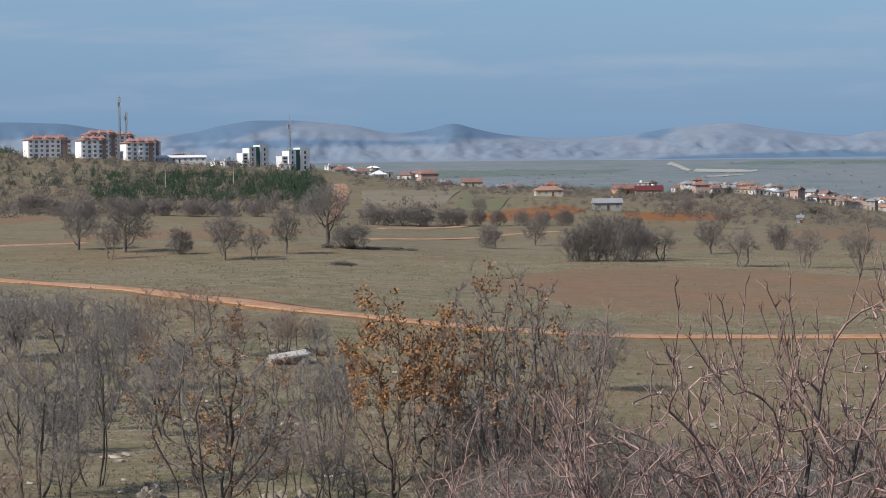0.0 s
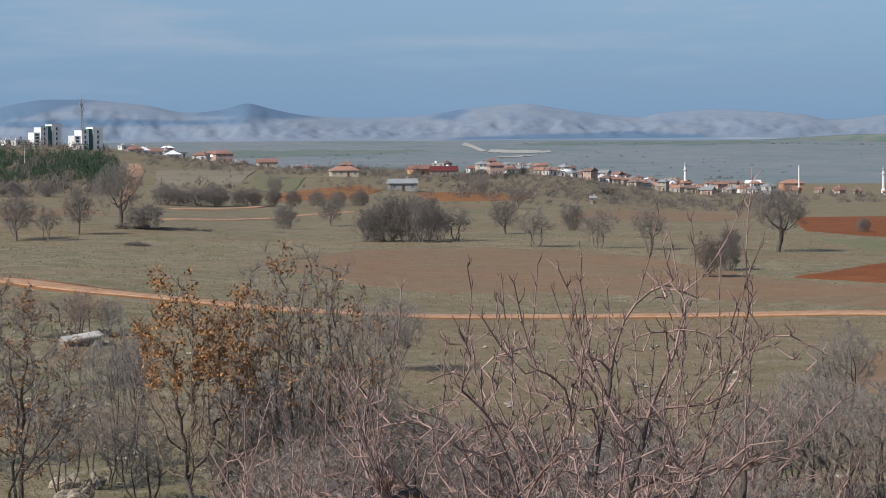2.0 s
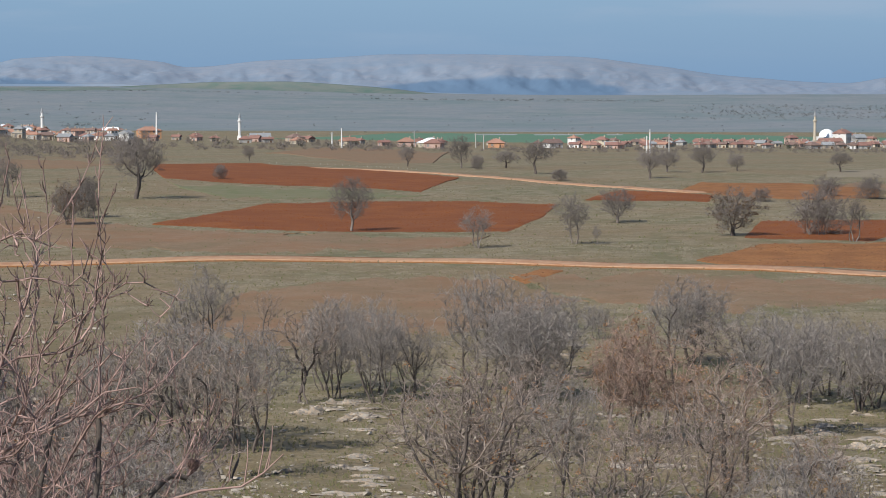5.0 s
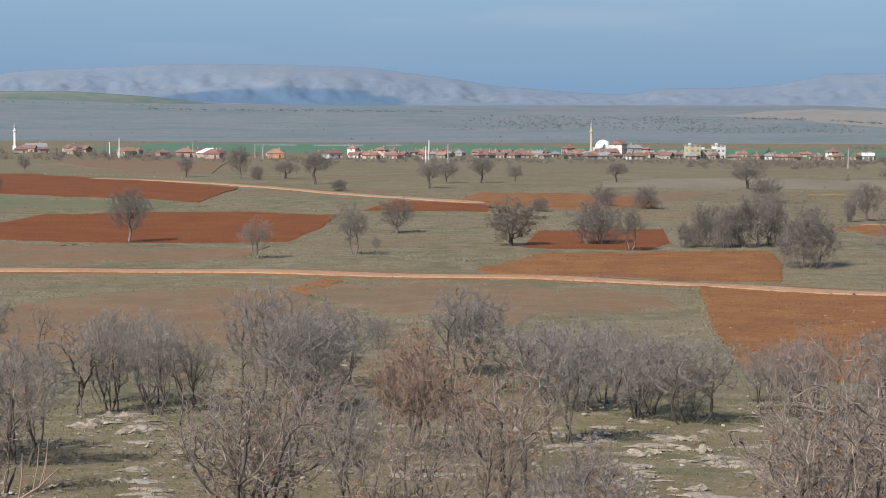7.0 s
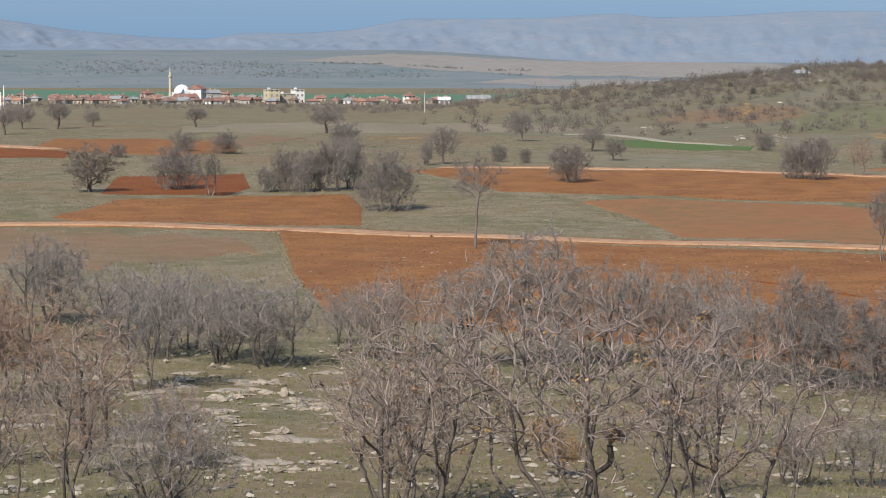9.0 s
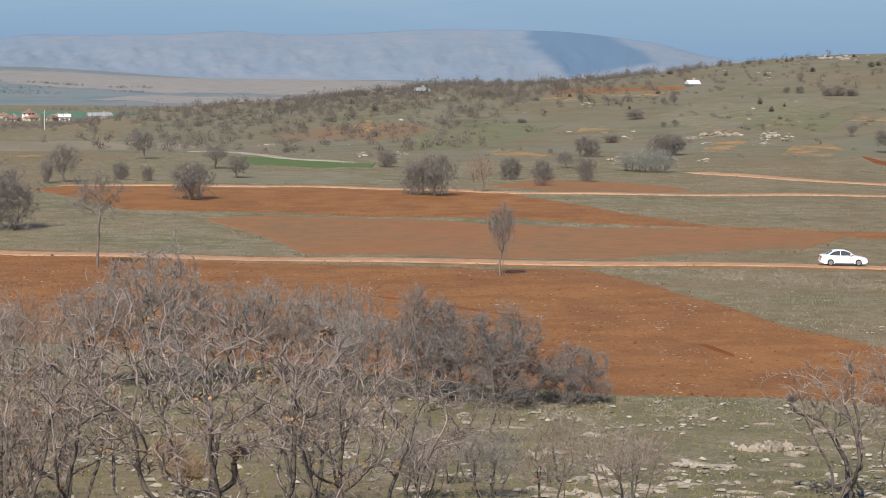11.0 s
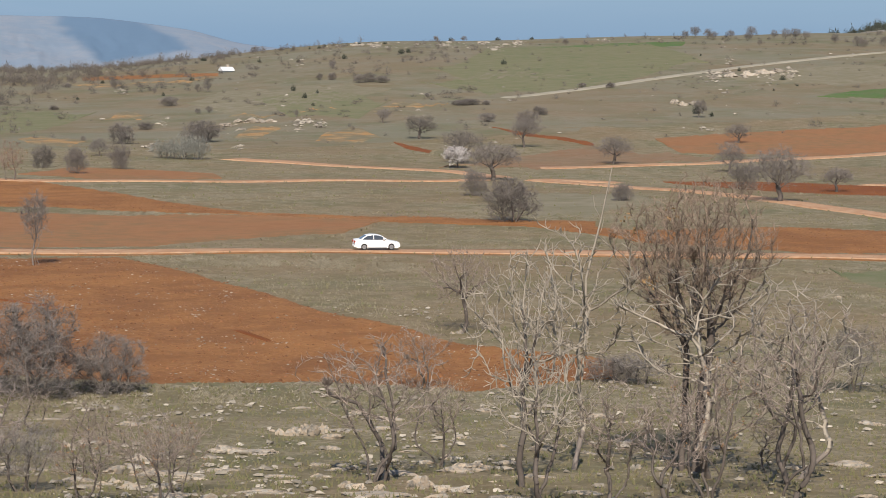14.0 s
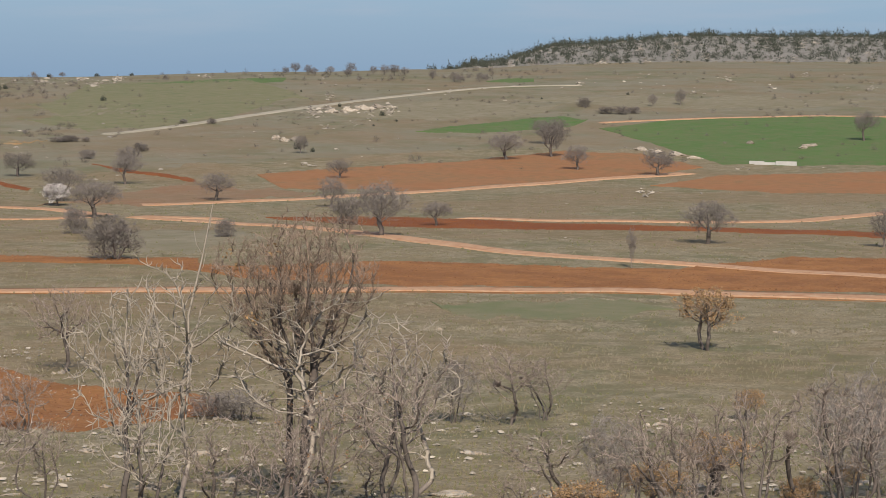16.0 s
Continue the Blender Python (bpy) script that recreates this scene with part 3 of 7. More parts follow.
ribbon('track', [(-1.76, 692.5), (0.23, 735.4), (0.88, 763.3)], 4, DIRT, 'narrow tan dirt track between the fields', 'dirt track')
ribbon('track', [(40.0, 484), (41.0, 488), (41.7, 482), (43.0, 432), (44.3, 416), (45.2, 410)], 2.6, GRAVEL, 'narrow stony path along the edge of the wheat', 'path')
ribbon('track', [(-14, 479.6), (-11.05, 494), (-8.28, 507.5)], 4, DIRT, 'narrow tan dirt track between the fields', 'dirt track')

# ---- mountains on the horizon ----
def ridge_line(knots, az, jag, seed):
    k = np.array(knots)
    el = pchip(k[:, 0], k[:, 1], az)
    rng = np.random.default_rng(seed)
    for scale in (3, 9):
        el = el + jag / scale ** 0.6 * np.interp(az, np.linspace(az[0], az[-1], int(len(az) / 60 * scale) + 2), rng.normal(0, 1, int(len(az) / 60 * scale) + 2)) * 0.35
    return el


FOOT_AZ = np.array([-19, 13, 16, 20, 24, 35, 38, 42, 46, 61.0])
FOOT_EL = np.array([-0.10, -0.10, -0.22, -0.30, -0.41, -0.38, -0.52, -0.66, -0.70, -1.0])


def mountain(name, knots, r_foot, r_top, foot, material, label, jag=0.02, seed=1, cloud_shade_woods=()):
    """A range whose crest stands at given elevations (degrees) over azimuths, seen from the lookout."""
    az = np.arange(knots[0][0], knots[-1][0], 0.08)
    crest = np.tan(np.radians(ridge_line(knots, az, jag, seed))) * r_top + EYE_Z
    s = np.linspace(0, 1, 56)
    rng = np.random.default_rng(seed + 5)
    X, Y = place(az, np.full(len(az), r_foot))
    V = [np.stack([X, Y, np.full(len(az), -60.0)], -1)]
    spur = np.convolve(rng.normal(0, 1, len(az) + 120), np.hanning(121) / 25, "valid")
    for u in s:
        r = r_foot + (r_top - r_foot) * u + (260 if r_top - r_foot > 200 else 12) * spur * u * (1 - u) * 4
        X, Y = place(az, r)
        f = np.tan(np.radians(np.interp(az, FOOT_AZ, FOOT_EL) if foot is None else np.full(len(az), foot))) * r_foot + EYE_Z
        rel = np.array([noise.fractal(Vector((a * 1.6, u * 2.6, seed)), 0.8, 2.1, 5) for a in az])
        z = f + (crest - f) * (u ** (1.35 if r_top - r_foot > 200 else 1.0)) + rel * (7.0 if r_top > 4500 else 0.6) * np.sin(math.pi * min(u * 1.05, 1))
        V.append(np.stack([X, Y, z], -1))
    X, Y = place(az, np.full(len(az), r_top + (60 if r_top - r_foot > 200 else 1)))
    V.append(np.stack([X, Y, crest + (1 if r_top - r_foot > 200 else -1)], -1))
    X, Y = place(az, np.full(len(az), r_top + 150))
    V.append(np.stack([X, Y, np.full(len(az), -60.0)], -1))
    ob = mesh_object(name, np.stack(V, 1).reshape(-1, 3), sheet(len(az), 59)[:, ::-1], material)
    if cloud_shade_woods:
        # painted cloud shade and woods on the flank, thinning out at their edges
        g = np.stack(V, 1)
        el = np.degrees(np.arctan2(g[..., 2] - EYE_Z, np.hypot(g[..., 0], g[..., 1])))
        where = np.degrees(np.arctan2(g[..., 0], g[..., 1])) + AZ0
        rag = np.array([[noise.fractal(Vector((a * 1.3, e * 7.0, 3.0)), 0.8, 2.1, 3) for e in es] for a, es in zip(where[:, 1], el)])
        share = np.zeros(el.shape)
        for outline in cloud_shade_woods:
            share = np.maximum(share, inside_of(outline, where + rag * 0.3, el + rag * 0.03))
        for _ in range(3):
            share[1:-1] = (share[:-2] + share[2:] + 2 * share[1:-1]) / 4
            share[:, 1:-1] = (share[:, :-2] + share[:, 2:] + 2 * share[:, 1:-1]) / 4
        shaded_wooded = ob.data.attributes.new("shaded_wooded", "FLOAT", "POINT")
        shaded_wooded.data.foreach_set("value", (share * 0.95).astype(np.float32).ravel())
    return tagged(ob, label, "mountain", kind="structure")


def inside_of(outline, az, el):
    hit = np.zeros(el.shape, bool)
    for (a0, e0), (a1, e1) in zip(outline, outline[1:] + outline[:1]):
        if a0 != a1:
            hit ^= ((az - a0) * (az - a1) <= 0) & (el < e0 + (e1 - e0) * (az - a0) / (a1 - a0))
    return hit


# outlines of the painted cloud shade and woods, in azimuth and elevation
CLOUD_SHADE_WOODS = []
CLOUD_SHADE_WOODS.append([(-12.355, 1.189), (-10.989, 1.178), (-9.474, 1.066), (-8.643, 0.89), (-8.229, 0.66), (-9.621, 0.591), (-12.368, 0.564)])
CLOUD_SHADE_WOODS.append([(-6.83, 0.603), (-5.982, 0.806), (-5.132, 1.023), (-4.14, 1.097), (-3.361, 0.989), (-4.002, 0.84), (-4.499, 0.733), (-4.997, 0.582), (-5.847, 0.464), (-6.832, 0.447)])
CLOUD_SHADE_WOODS.append([(-1.162, 0.58), (-0.447, 0.77), (0.268, 0.989), (0.836, 0.812), (1.546, 0.589), (2.114, 0.468), (0.975, 0.468), (-0.023, 0.481)])
CLOUD_SHADE_WOODS.append([(4.698, 0.407), (5.168, 0.755), (5.663, 0.862), (5.945, 0.858), (5.802, 0.605), (5.518, 0.396)])
CLOUD_SHADE_WOODS.append([(-7.396, 0.341), (-5.423, 0.459), (-3.155, 0.518), (-1.163, 0.452), (0.12, 0.479), (0.26, 0.335), (-2.02, 0.334), (-4.294, 0.29)])
CLOUD_SHADE_WOODS.append([(5.841, -0.025), (8.687, 0.048), (10.112, 0.085), (11.393, -0.006), (12.6, -0.122), (12.6, -0.4), (5.2, -0.4), (5.2, -0.1)])
CLOUD_SHADE_WOODS.append([(9.166, -0.025), (10.261, 0.085), (11.084, 0.015), (11.773, -0.112), (10.257, -0.4)])
CLOUD_SHADE_WOODS.append([(19.797, -0.151), (21.22, -0.011), (22.927, 0.072), (24.915, -0.015), (25.765, -0.186), (26.2, -0.6), (19.4, -0.6)])
CLOUD_SHADE_WOODS.append([(48.736, 0.7), (49.374, 0.734), (50.791, 0.632), (51.289, 0.41), (51.93, 0.076), (52.327, -0.118), (51.299, -0.282), (50.028, -0.534), (49.74, -0.168), (49.167, 0.223)])
mountain("backdrop_mountain", [(-18.99, 1.01), (-10.99, 1.01), (-9.61, 0.984), (-8.64, 0.834), (-7.53, 0.667), (-6.41, 0.697), (-5.42, 0.884), (-4.71, 0.976), (-4, 0.982), (-2.3, 0.835), (-1.16, 0.637), (-0.45, 0.699), (0.27, 0.861), (0.84, 0.726), (1.69, 0.559), (3.11, 0.456), (4.81, 0.533), (6.08, 0.715), (7.21, 0.784), (8.47, 0.597), (10.13, 0.419), (10.68, 0.523), (12.1, 0.587), (14.23, 0.435), (14.85, 0.306), (17.04, 0.492), (18.1, 0.531), (20.08, 0.628), (24.35, 0.58), (26.47, 0.351), (28.58, 0.066), (31.36, -0.106), (32.54, 0.041), (33.68, 0.047), (35.1, 0.139), (36.8, 0.43), (39.63, 0.444), (41.74, 0.565), (42.85, 0.481), (43.83, 0.489), (47.1, 0.645), (49.23, 0.634), (52.07, 0.359), (53.67, -0.017), (54.79, -0.118), (54.88, -0.096), (56.2, -0.315), (60.2, -0.715)], 3950, 4650, None, MOUNTAIN, "pale mauve-grey mountain range, haze and cloud shade painted into its colour", 0.03, 3, CLOUD_SHADE_WOODS)
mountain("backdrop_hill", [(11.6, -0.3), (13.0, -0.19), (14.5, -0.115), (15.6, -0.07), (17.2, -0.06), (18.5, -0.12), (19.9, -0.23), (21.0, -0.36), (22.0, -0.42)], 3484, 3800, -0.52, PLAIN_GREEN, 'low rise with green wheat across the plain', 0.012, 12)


# ---- trees ----
class Sticks:
    """Tapered round sticks, gathered in batches and turned into one mesh."""

    def __init__(self):
        self.verts, self.faces, self.count = [], [], 0

    def add(self, P, R, k):
        B, n, _ = P.shape
        D = np.gradient(P, axis=1)
        D /= np.linalg.norm(D, axis=2, keepdims=True) + 1e-9
        ref = np.where(np.abs(D[..., 2:3]) > 0.9, np.array([1.0, 0, 0]), np.array([0, 0, 1.0]))
        U = np.cross(D, ref)
        U /= np.linalg.norm(U, axis=2, keepdims=True) + 1e-9
        W = np.cross(D, U)
        a = np.arange(k) * 2 * np.pi / k
        ring = P[:, :, None] + R[:, :, None, None] * (np.cos(a)[None, None, :, None] * U[:, :, None] + np.sin(a)[None, None, :, None] * W[:, :, None])
        self.verts.append(ring.reshape(-1, 3))
        b, i, j = np.meshgrid(np.arange(B), np.arange(n - 1), np.arange(k), indexing="ij")
        base = self.count + (b * n + i) * k
        q = np.stack([base + j, base + (j + 1) % k, base + k + (j + 1) % k, base + k + j], -1).reshape(-1, 4)
        self.faces.append(np.concatenate([q[:, [0, 1, 2]], q[:, [0, 2, 3]]]))
        self.count += B * n * k


    def slivers(self, rng, start, end, width):
        """The finest twigs: one pointed blade each."""
        d = end - start
        side = np.cross(d, rng.normal(0, 1, d.shape))
        side /= np.linalg.norm(side, axis=1, keepdims=True) + 1e-9
        self.verts.append(np.stack([start - side * width * 0.75, start + side * width * 0.75, end], 1).reshape(-1, 3))
        self.faces.append(self.count + np.arange(len(start) * 3).reshape(-1, 3))
        self.count += len(start) * 3


def crown_points(rng, n, low, flat, seed, out=0.45, lobed=0.42):
    """Points in a lobed crown between heights low and 1, half a metre in radius."""
    u = rng.normal(0, 1, (n, 3))
    u /= np.linalg.norm(u, axis=1, keepdims=True)
    lobes = np.array([0.82 + lobed * noise.noise(Vector(v) * 1.7 + Vector((seed * 3.1, 0, 0))) for v in u])
    r = rng.random(n) ** out * lobes
    c, half = (1 + low) / 2, (1 - low) / 2
    p = u * r[:, None] * np.array([0.5, 0.5, half]) + np.array([0, 0, c])
    p[:, :2] *= (1 - flat * np.clip((c - p[:, 2]) / half, 0, 1))[:, None]
    return p


def unit(v):
    return v / (np.linalg.norm(v, axis=-1, keepdims=True) + 1e-9)


def wild_tree(kind, seed, size=5.0, width=4.5, low=0.2, flat=0.35, stems=1, tilt=12, foot=0.1, fork=0.3, girth=0.10, points=420, step=0.2, rise=0.12, keep_on=0.5, crook=0.22, bend=0.15, out=0.5, lobed=0.42,
              thin_end=0.010, spurs=3, spur=0.3, spur_rise=0.35, hair=0, hair_long=0.35, hair_wide=0.8, stout=2.6, leaves=0, leaf=0.045, leaf_low=0.0, shoots=0, shoot_long=1.0):
    """A tree whose boughs grow step by step towards free air inside a lobed crown, thickening downwards; in a box one metre high and wide."""
    rng = np.random.default_rng(seed)
    S = np.array([width, width, size])
    pos, par, stem_of = [], [], []
    a = rng.random() * 6.28 + np.arange(stems) * 6.28 / stems + rng.normal(0, 0.5, stems)
    for k in range(stems):
        lean = math.radians(tilt) * rng.uniform(0.5, 1.4)
        d = np.array([math.cos(a[k]) * math.sin(lean), math.sin(a[k]) * math.sin(lean), math.cos(lean)])
        p = np.array([math.cos(a[k]) * foot, math.sin(a[k]) * foot, -0.2]) * rng.uniform(0.5, 1.3)
        p[2] = -0.2
        last = -1
        for i in range(max(3, int(fork * size * rng.uniform(0.75, 1.2) / step))):
            pos.append(p)
            par.append(last)
            stem_of.append(k)
            last = len(pos) - 1
            d = unit(d + rng.normal(0, bend, 3) + np.array([0, 0, 0.06]))
            p = p + d * step
    pos, par = np.array(pos), list(par)
    goal = crown_points(rng, points, low, flat, seed, out, lobed) * S
    D = np.linalg.norm(goal[:, None] - pos[None], axis=2)
    best, near = D.min(1), D.argmin(1)
    heading = np.zeros((len(pos), 3))
    for i, p in enumerate(par):
        heading[i] = unit(pos[i] - pos[p]) if p >= 0 else np.array([0, 0, 1.0])
    for turn in range(140):
        if not len(goal):
            break
        bearers, inverse = np.unique(near, return_inverse=True)
        pull = np.zeros((len(bearers), 3))
        np.add.at(pull, inverse, unit(goal - pos[near]))
        d = unit(unit(pull) + keep_on * heading[bearers] + np.array([0, 0, rise]) + rng.normal(0, crook, (len(bearers), 3)))
        fresh = pos[bearers] + d * step * rng.uniform(0.7, 1.2, (len(bearers), 1))
        first = len(pos)
        pos, heading = np.concatenate([pos, fresh]), np.concatenate([heading, d])
        par += list(bearers)
        stem_of += [-1] * len(bearers)
        D = np.linalg.norm(goal[:, None] - fresh[None], axis=2)
        closer = D.min(1) < best
        near = np.where(closer, D.argmin(1) + first, near)
        best = np.minimum(best, D.min(1))
        left = best > step * 1.15
        goal, best, near = goal[left], best[left], near[left]
    par = np.array(par)
    n = len(pos)
    # long young shoots rise out of the crown
    if shoots:
        bear = rng.choice(np.arange(n // 3, n), shoots)
        for b in bear:
            d, p, last = unit(heading[b] * 0.5 + np.array([0, 0, 0.75]) + rng.normal(0, 0.2, 3)), pos[b], b
            for i in range(int(shoot_long * rng.uniform(0.5, 1.2) / (step * 1.3)) + 1):
                d = unit(d + rng.normal(0, 0.09, 3) + np.array([0, 0, 0.08]))
                p = p + d * step * 1.3
                pos, heading, par = np.concatenate([pos, p[None]]), np.concatenate([heading, d[None]]), np.append(par, last)
                stem_of.append(-1)
                last = len(pos) - 1
        n = len(pos)
    area, children = np.zeros(n), np.zeros(n, int)
    for i in range(n - 1, -1, -1):
        if area[i] == 0:
            area[i] = 1
        if par[i] >= 0:
            area[par[i]] += area[i]
            children[par[i]] += 1
    most = max(area[i] for i in range(n) if par[i] < 0)
    power = max(1.6, math.log(max(most, 4)) / math.log(girth / thin_end))
    R = thin_end * area ** (1 / power)
    stem_of = np.array(stem_of)
    edge = np.nonzero(par >= 0)[0]
    P = np.stack([pos[par[edge]], pos[edge]], 1)
    E = np.stack([np.minimum(R[par[edge]], R[edge] * 1.25), R[edge]], 1)
    stem_parts = []
    for k in range(stems):
        mine = np.nonzero(stem_of == k)[0]
        one = Sticks()
        end = pos[mine[-1]] + heading[mine[-1]] * step * 0.7
        one.add(np.concatenate([pos[mine], end[None]])[None], np.concatenate([R[mine], [R[mine[-1]] * 0.25]])[None], 8)
        stem_parts.append(("stem" if stems > 1 else "trunk", np.concatenate(one.verts), np.concatenate(one.faces)))
    crown = Sticks()
    wood = stem_of[edge] < 0
    thick = E[:, 1] > thin_end * stout
    crown.add(P[wood & thick], E[wood & thick], 5)
    dark = len(crown.faces[0])
    crown.add(P[wood & ~thick], E[wood & ~thick], 3)
    fine = np.nonzero((stem_of < 0) & (R < thin_end * 3.2))[0]
    ends = pos[fine]
    if spurs:
        b = np.repeat(fine, spurs)
        side = rng.normal(0, 1, (len(b), 3))
        d = unit(heading[b] * 0.7 + unit(side) * 0.8 + np.array([0, 0, spur_rise]))
        ln = spur * rng.uniform(0.35, 1.2, len(b))[:, None]
        mid = pos[b] + d * ln * 0.5
        d2 = unit(d + rng.normal(0, 0.35, d.shape) + np.array([0, 0, spur_rise * 0.6]))
        tipp = mid + d2 * ln * 0.5
        crown.add(np.stack([pos[b], mid, tipp], 1), np.tile(thin_end * np.array([[0.85, 0.7, 0.5]]), (len(b), 1)), 3)
        ends = tipp
    if hair:
        b = rng.integers(0, len(ends), len(fine) * hair)
        d = unit(rng.normal(0, 1, (len(b), 3)) + np.array([0, 0, 0.45]))
        crown.slivers(rng, ends[b], ends[b] + d * hair_long * rng.uniform(0.4, 1.2, len(b))[:, None], thin_end * hair_wide)
    lv = lf = None
    if leaves:
        far = ends[ends[:, 2] > leaf_low * size]
        lv, lf = leaf_mesh(rng, far, leaves, leaf)
    return in_a_box(kind, stem_parts, crown, dark, lv, lf)


def leaf_mesh(rng, far, leaves, leaf):
    knot = far[rng.integers(0, len(far), max(leaves // 14, 1))]
    p = knot[rng.integers(0, len(knot), leaves)] + rng.normal(0, leaf * 1.6, (leaves, 3))
    u = rng.normal(0, 1, (leaves, 3))
    u /= np.linalg.norm(u, axis=1, keepdims=True)
    w = np.cross(u, rng.normal(0, 1, (leaves, 3)))
    w /= np.linalg.norm(w, axis=1, keepdims=True) + 1e-9
    bow_out = np.cross(u, w) * leaf * 0.25
    sz = leaf * rng.uniform(0.6, 1.3, (leaves, 1))
    lv = np.stack([p - u * sz, p + w * sz * 0.6 + bow_out, p + u * sz, p - w * sz * 0.6 + bow_out], 1).reshape(-1, 3)
    return lv, np.arange(leaves * 4).reshape(-1, 4)


def in_a_box(kind, stem_parts, crown, dark, lv, lf):
    """Meshes of a tree, scaled into a box one metre high and wide."""
    cv = np.concatenate(crown.verts)
    spread_out = 2 * np.percentile(np.hypot(cv[:, 0], cv[:, 1]), 95)
    S = np.array([spread_out, spread_out, np.percentile(cv[:, 2], 99.6)])
    made = []
    for part_name, v, f in (*stem_parts, ("crown", cv, np.concatenate(crown.faces)), ("dead_leaves", lv, lf)):
        if v is None:
            continue
        me = bpy.data.meshes.new(kind + "_" + part_name)
        fill(me, (v / S).astype(np.float32), f.astype(np.int32))
        if part_name == "crown":
            slot = np.zeros(len(f), np.int32)
            slot[:dark] = 1
            me.polygons.foreach_set("material_index", slot)
        made.append((part_name, me))
    return made


BOOK = {}


def kind_of_tree(kind, seeds, mats, label, category="tree", name=None, **shape):
    BOOK[kind] = ([wild_tree(kind, s, **shape) for s in seeds], mats, label, category, name or "tree")
    for variant in BOOK[kind][0]:
        for part_name, me in variant:
            if part_name in ("stem", "trunk"):
                me.materials.append(mats[0])
            elif part_name == "crown":
                me.materials.append(mats[1])
                me.materials.append(mats[0])
            else:
                me.materials.append(mats[2])


dice = random.Random(4)


def plant(kind, az, r, h, w, group="", label=""):
    """Stands one tree of a kind at an azimuth and range from the camera, h high and w wide."""
    variants, mats, text, category, name = BOOK[kind]
    x, y = (float(v) for v in place(az, r))
    top = new(name)
    top.empty_display_size = 0.3
    spin = dice.random() * 360
    top.matrix_basis = pose(x, y, height(x, y) - 0.05, 0, 0, spin) @ Matrix.Diagonal((w, w, h, 1))
    for part_name, me in variants[dice.randrange(len(variants))]:
        ob = new(part_name, me)
        ob.parent = top
    return tagged(top, label or text, category, group)


FIELD = dict(step=0.3, thin_end=0.011, spurs=3, spur=0.55, hair=20, hair_long=0.5, hair_wide=1.1, stout=4.0)
kind_of_tree("round", (1, 2, 3, 4), (BARK, TWIG), "bare grey tree with a rounded crown in the fields", size=6, width=5, low=0.05, flat=0.35, fork=0.16, girth=0.15, points=520, **FIELD)
kind_of_tree("broad", (4, 5, 6, 7), (BARK_DARK, TWIG), "bare spreading tree with a short dark trunk", size=5, width=5.4, low=0.24, flat=0.15, fork=0.24, girth=0.2, points=520, rise=0.02, **FIELD)
kind_of_tree("bush", (7, 8, 9), (BARK, TWIG), "leafless grey bush of many stems", "bush", "bush", size=4, width=4, low=-0.2, flat=0.22, stems=6, tilt=26, foot=0.45, fork=0.2, girth=0.06, points=560, **{**FIELD, "hair": 32})
kind_of_tree("thin", (10, 11), (BARK, TWIG), "thin leafless tree with an open crown", size=5, width=4, low=0.15, flat=0.4, stems=3, tilt=14, foot=0.25, fork=0.25, girth=0.07, points=240, **FIELD)
kind_of_tree("brown", (12,), (BARK_DARK, TWIG, LEAF_DULL), "round tree with withered brown leaves", size=5.5, width=5, low=0.06, flat=0.2, stems=2, tilt=8, fork=0.14, girth=0.13, points=520, leaves=1900, leaf=0.085, **FIELD)
kind_of_tree("reddish", (13, 14), (BARK, TWIG_RED, LEAF_BROWN), "shrub with reddish-brown twigs and a few withered leaves", "bush", "bush", leaves=420, leaf=0.04, size=5, width=4, low=0.06, flat=0.4, stems=4, tilt=16, foot=0.3, fork=0.25, girth=0.06, points=420, step=0.24, thin_end=0.010, spurs=3, spur=0.36, hair=4, hair_long=0.3)
kind_of_tree("green", (15,), (BARK, SCRUB_GREEN), "dense silvery grey-green shrub", "bush", "bush", size=3.5, width=4, low=-0.05, flat=0.05, stems=5, tilt=30, foot=0.4, fork=0.15, girth=0.06, points=520, step=0.24, thin_end=0.014, spurs=3, spur=0.4, hair=10, hair_long=0.4)
kind_of_tree("blossom", (16,), (BARK_DARK, TWIG, PETAL), "almond tree in white blossom", size=5, width=5.4, low=0.1, flat=0.25, fork=0.18, girth=0.15, points=460, leaves=4200, leaf=0.1, **FIELD)
kind_of_tree("leafy", (17,), (BARK_DARK, TWIG_BROWN, LEAF_BUFF), "small oak with a round crown of buff dead leaves", size=4.6, width=4, low=0.26, flat=0.1, stems=2, tilt=8, fork=0.3, girth=0.11, points=480, step=0.2, thin_end=0.010, spurs=3, spur=0.3, leaves=3200, leaf=0.06)
kind_of_tree("special_k", (18,), (BARK, TWIG), "tall bare tree with a clean trunk beside the road", size=8.3, width=4.4, low=0.45, flat=0.2, tilt=1, bend=0.04, fork=0.52, girth=0.085, points=300, step=0.28, rise=0.1, thin_end=0.011, spurs=4, spur=0.45, hair=9, hair_long=0.45, crook=0.12)
kind_of_tree("special_l", (19,), (BARK, TWIG), "slender upright tree of several stems at the road's edge", size=6, width=2.4, low=0.24, flat=0.5, stems=4, tilt=6, foot=0.3, fork=0.42, girth=0.06, points=380, step=0.24, rise=0.3, thin_end=0.010, spurs=4, spur=0.45, hair=16, hair_long=0.45, hair_wide=1.1)

kind_of_tree("grey", (21, 22, 23, 24, 25), (BARK_DARK, TWIG_PALE), "leafless ash-grey oak shrub on the stony slope", "shrub", "shrub", size=4.8, width=4.2, low=0.08, flat=0.4, stems=5, tilt=20, foot=0.3, fork=0.26, girth=0.05, points=600, step=0.19, thin_end=0.0085, spurs=4, spur=0.3, hair=6, hair_long=0.28, keep_on=0.9, crook=0.12)
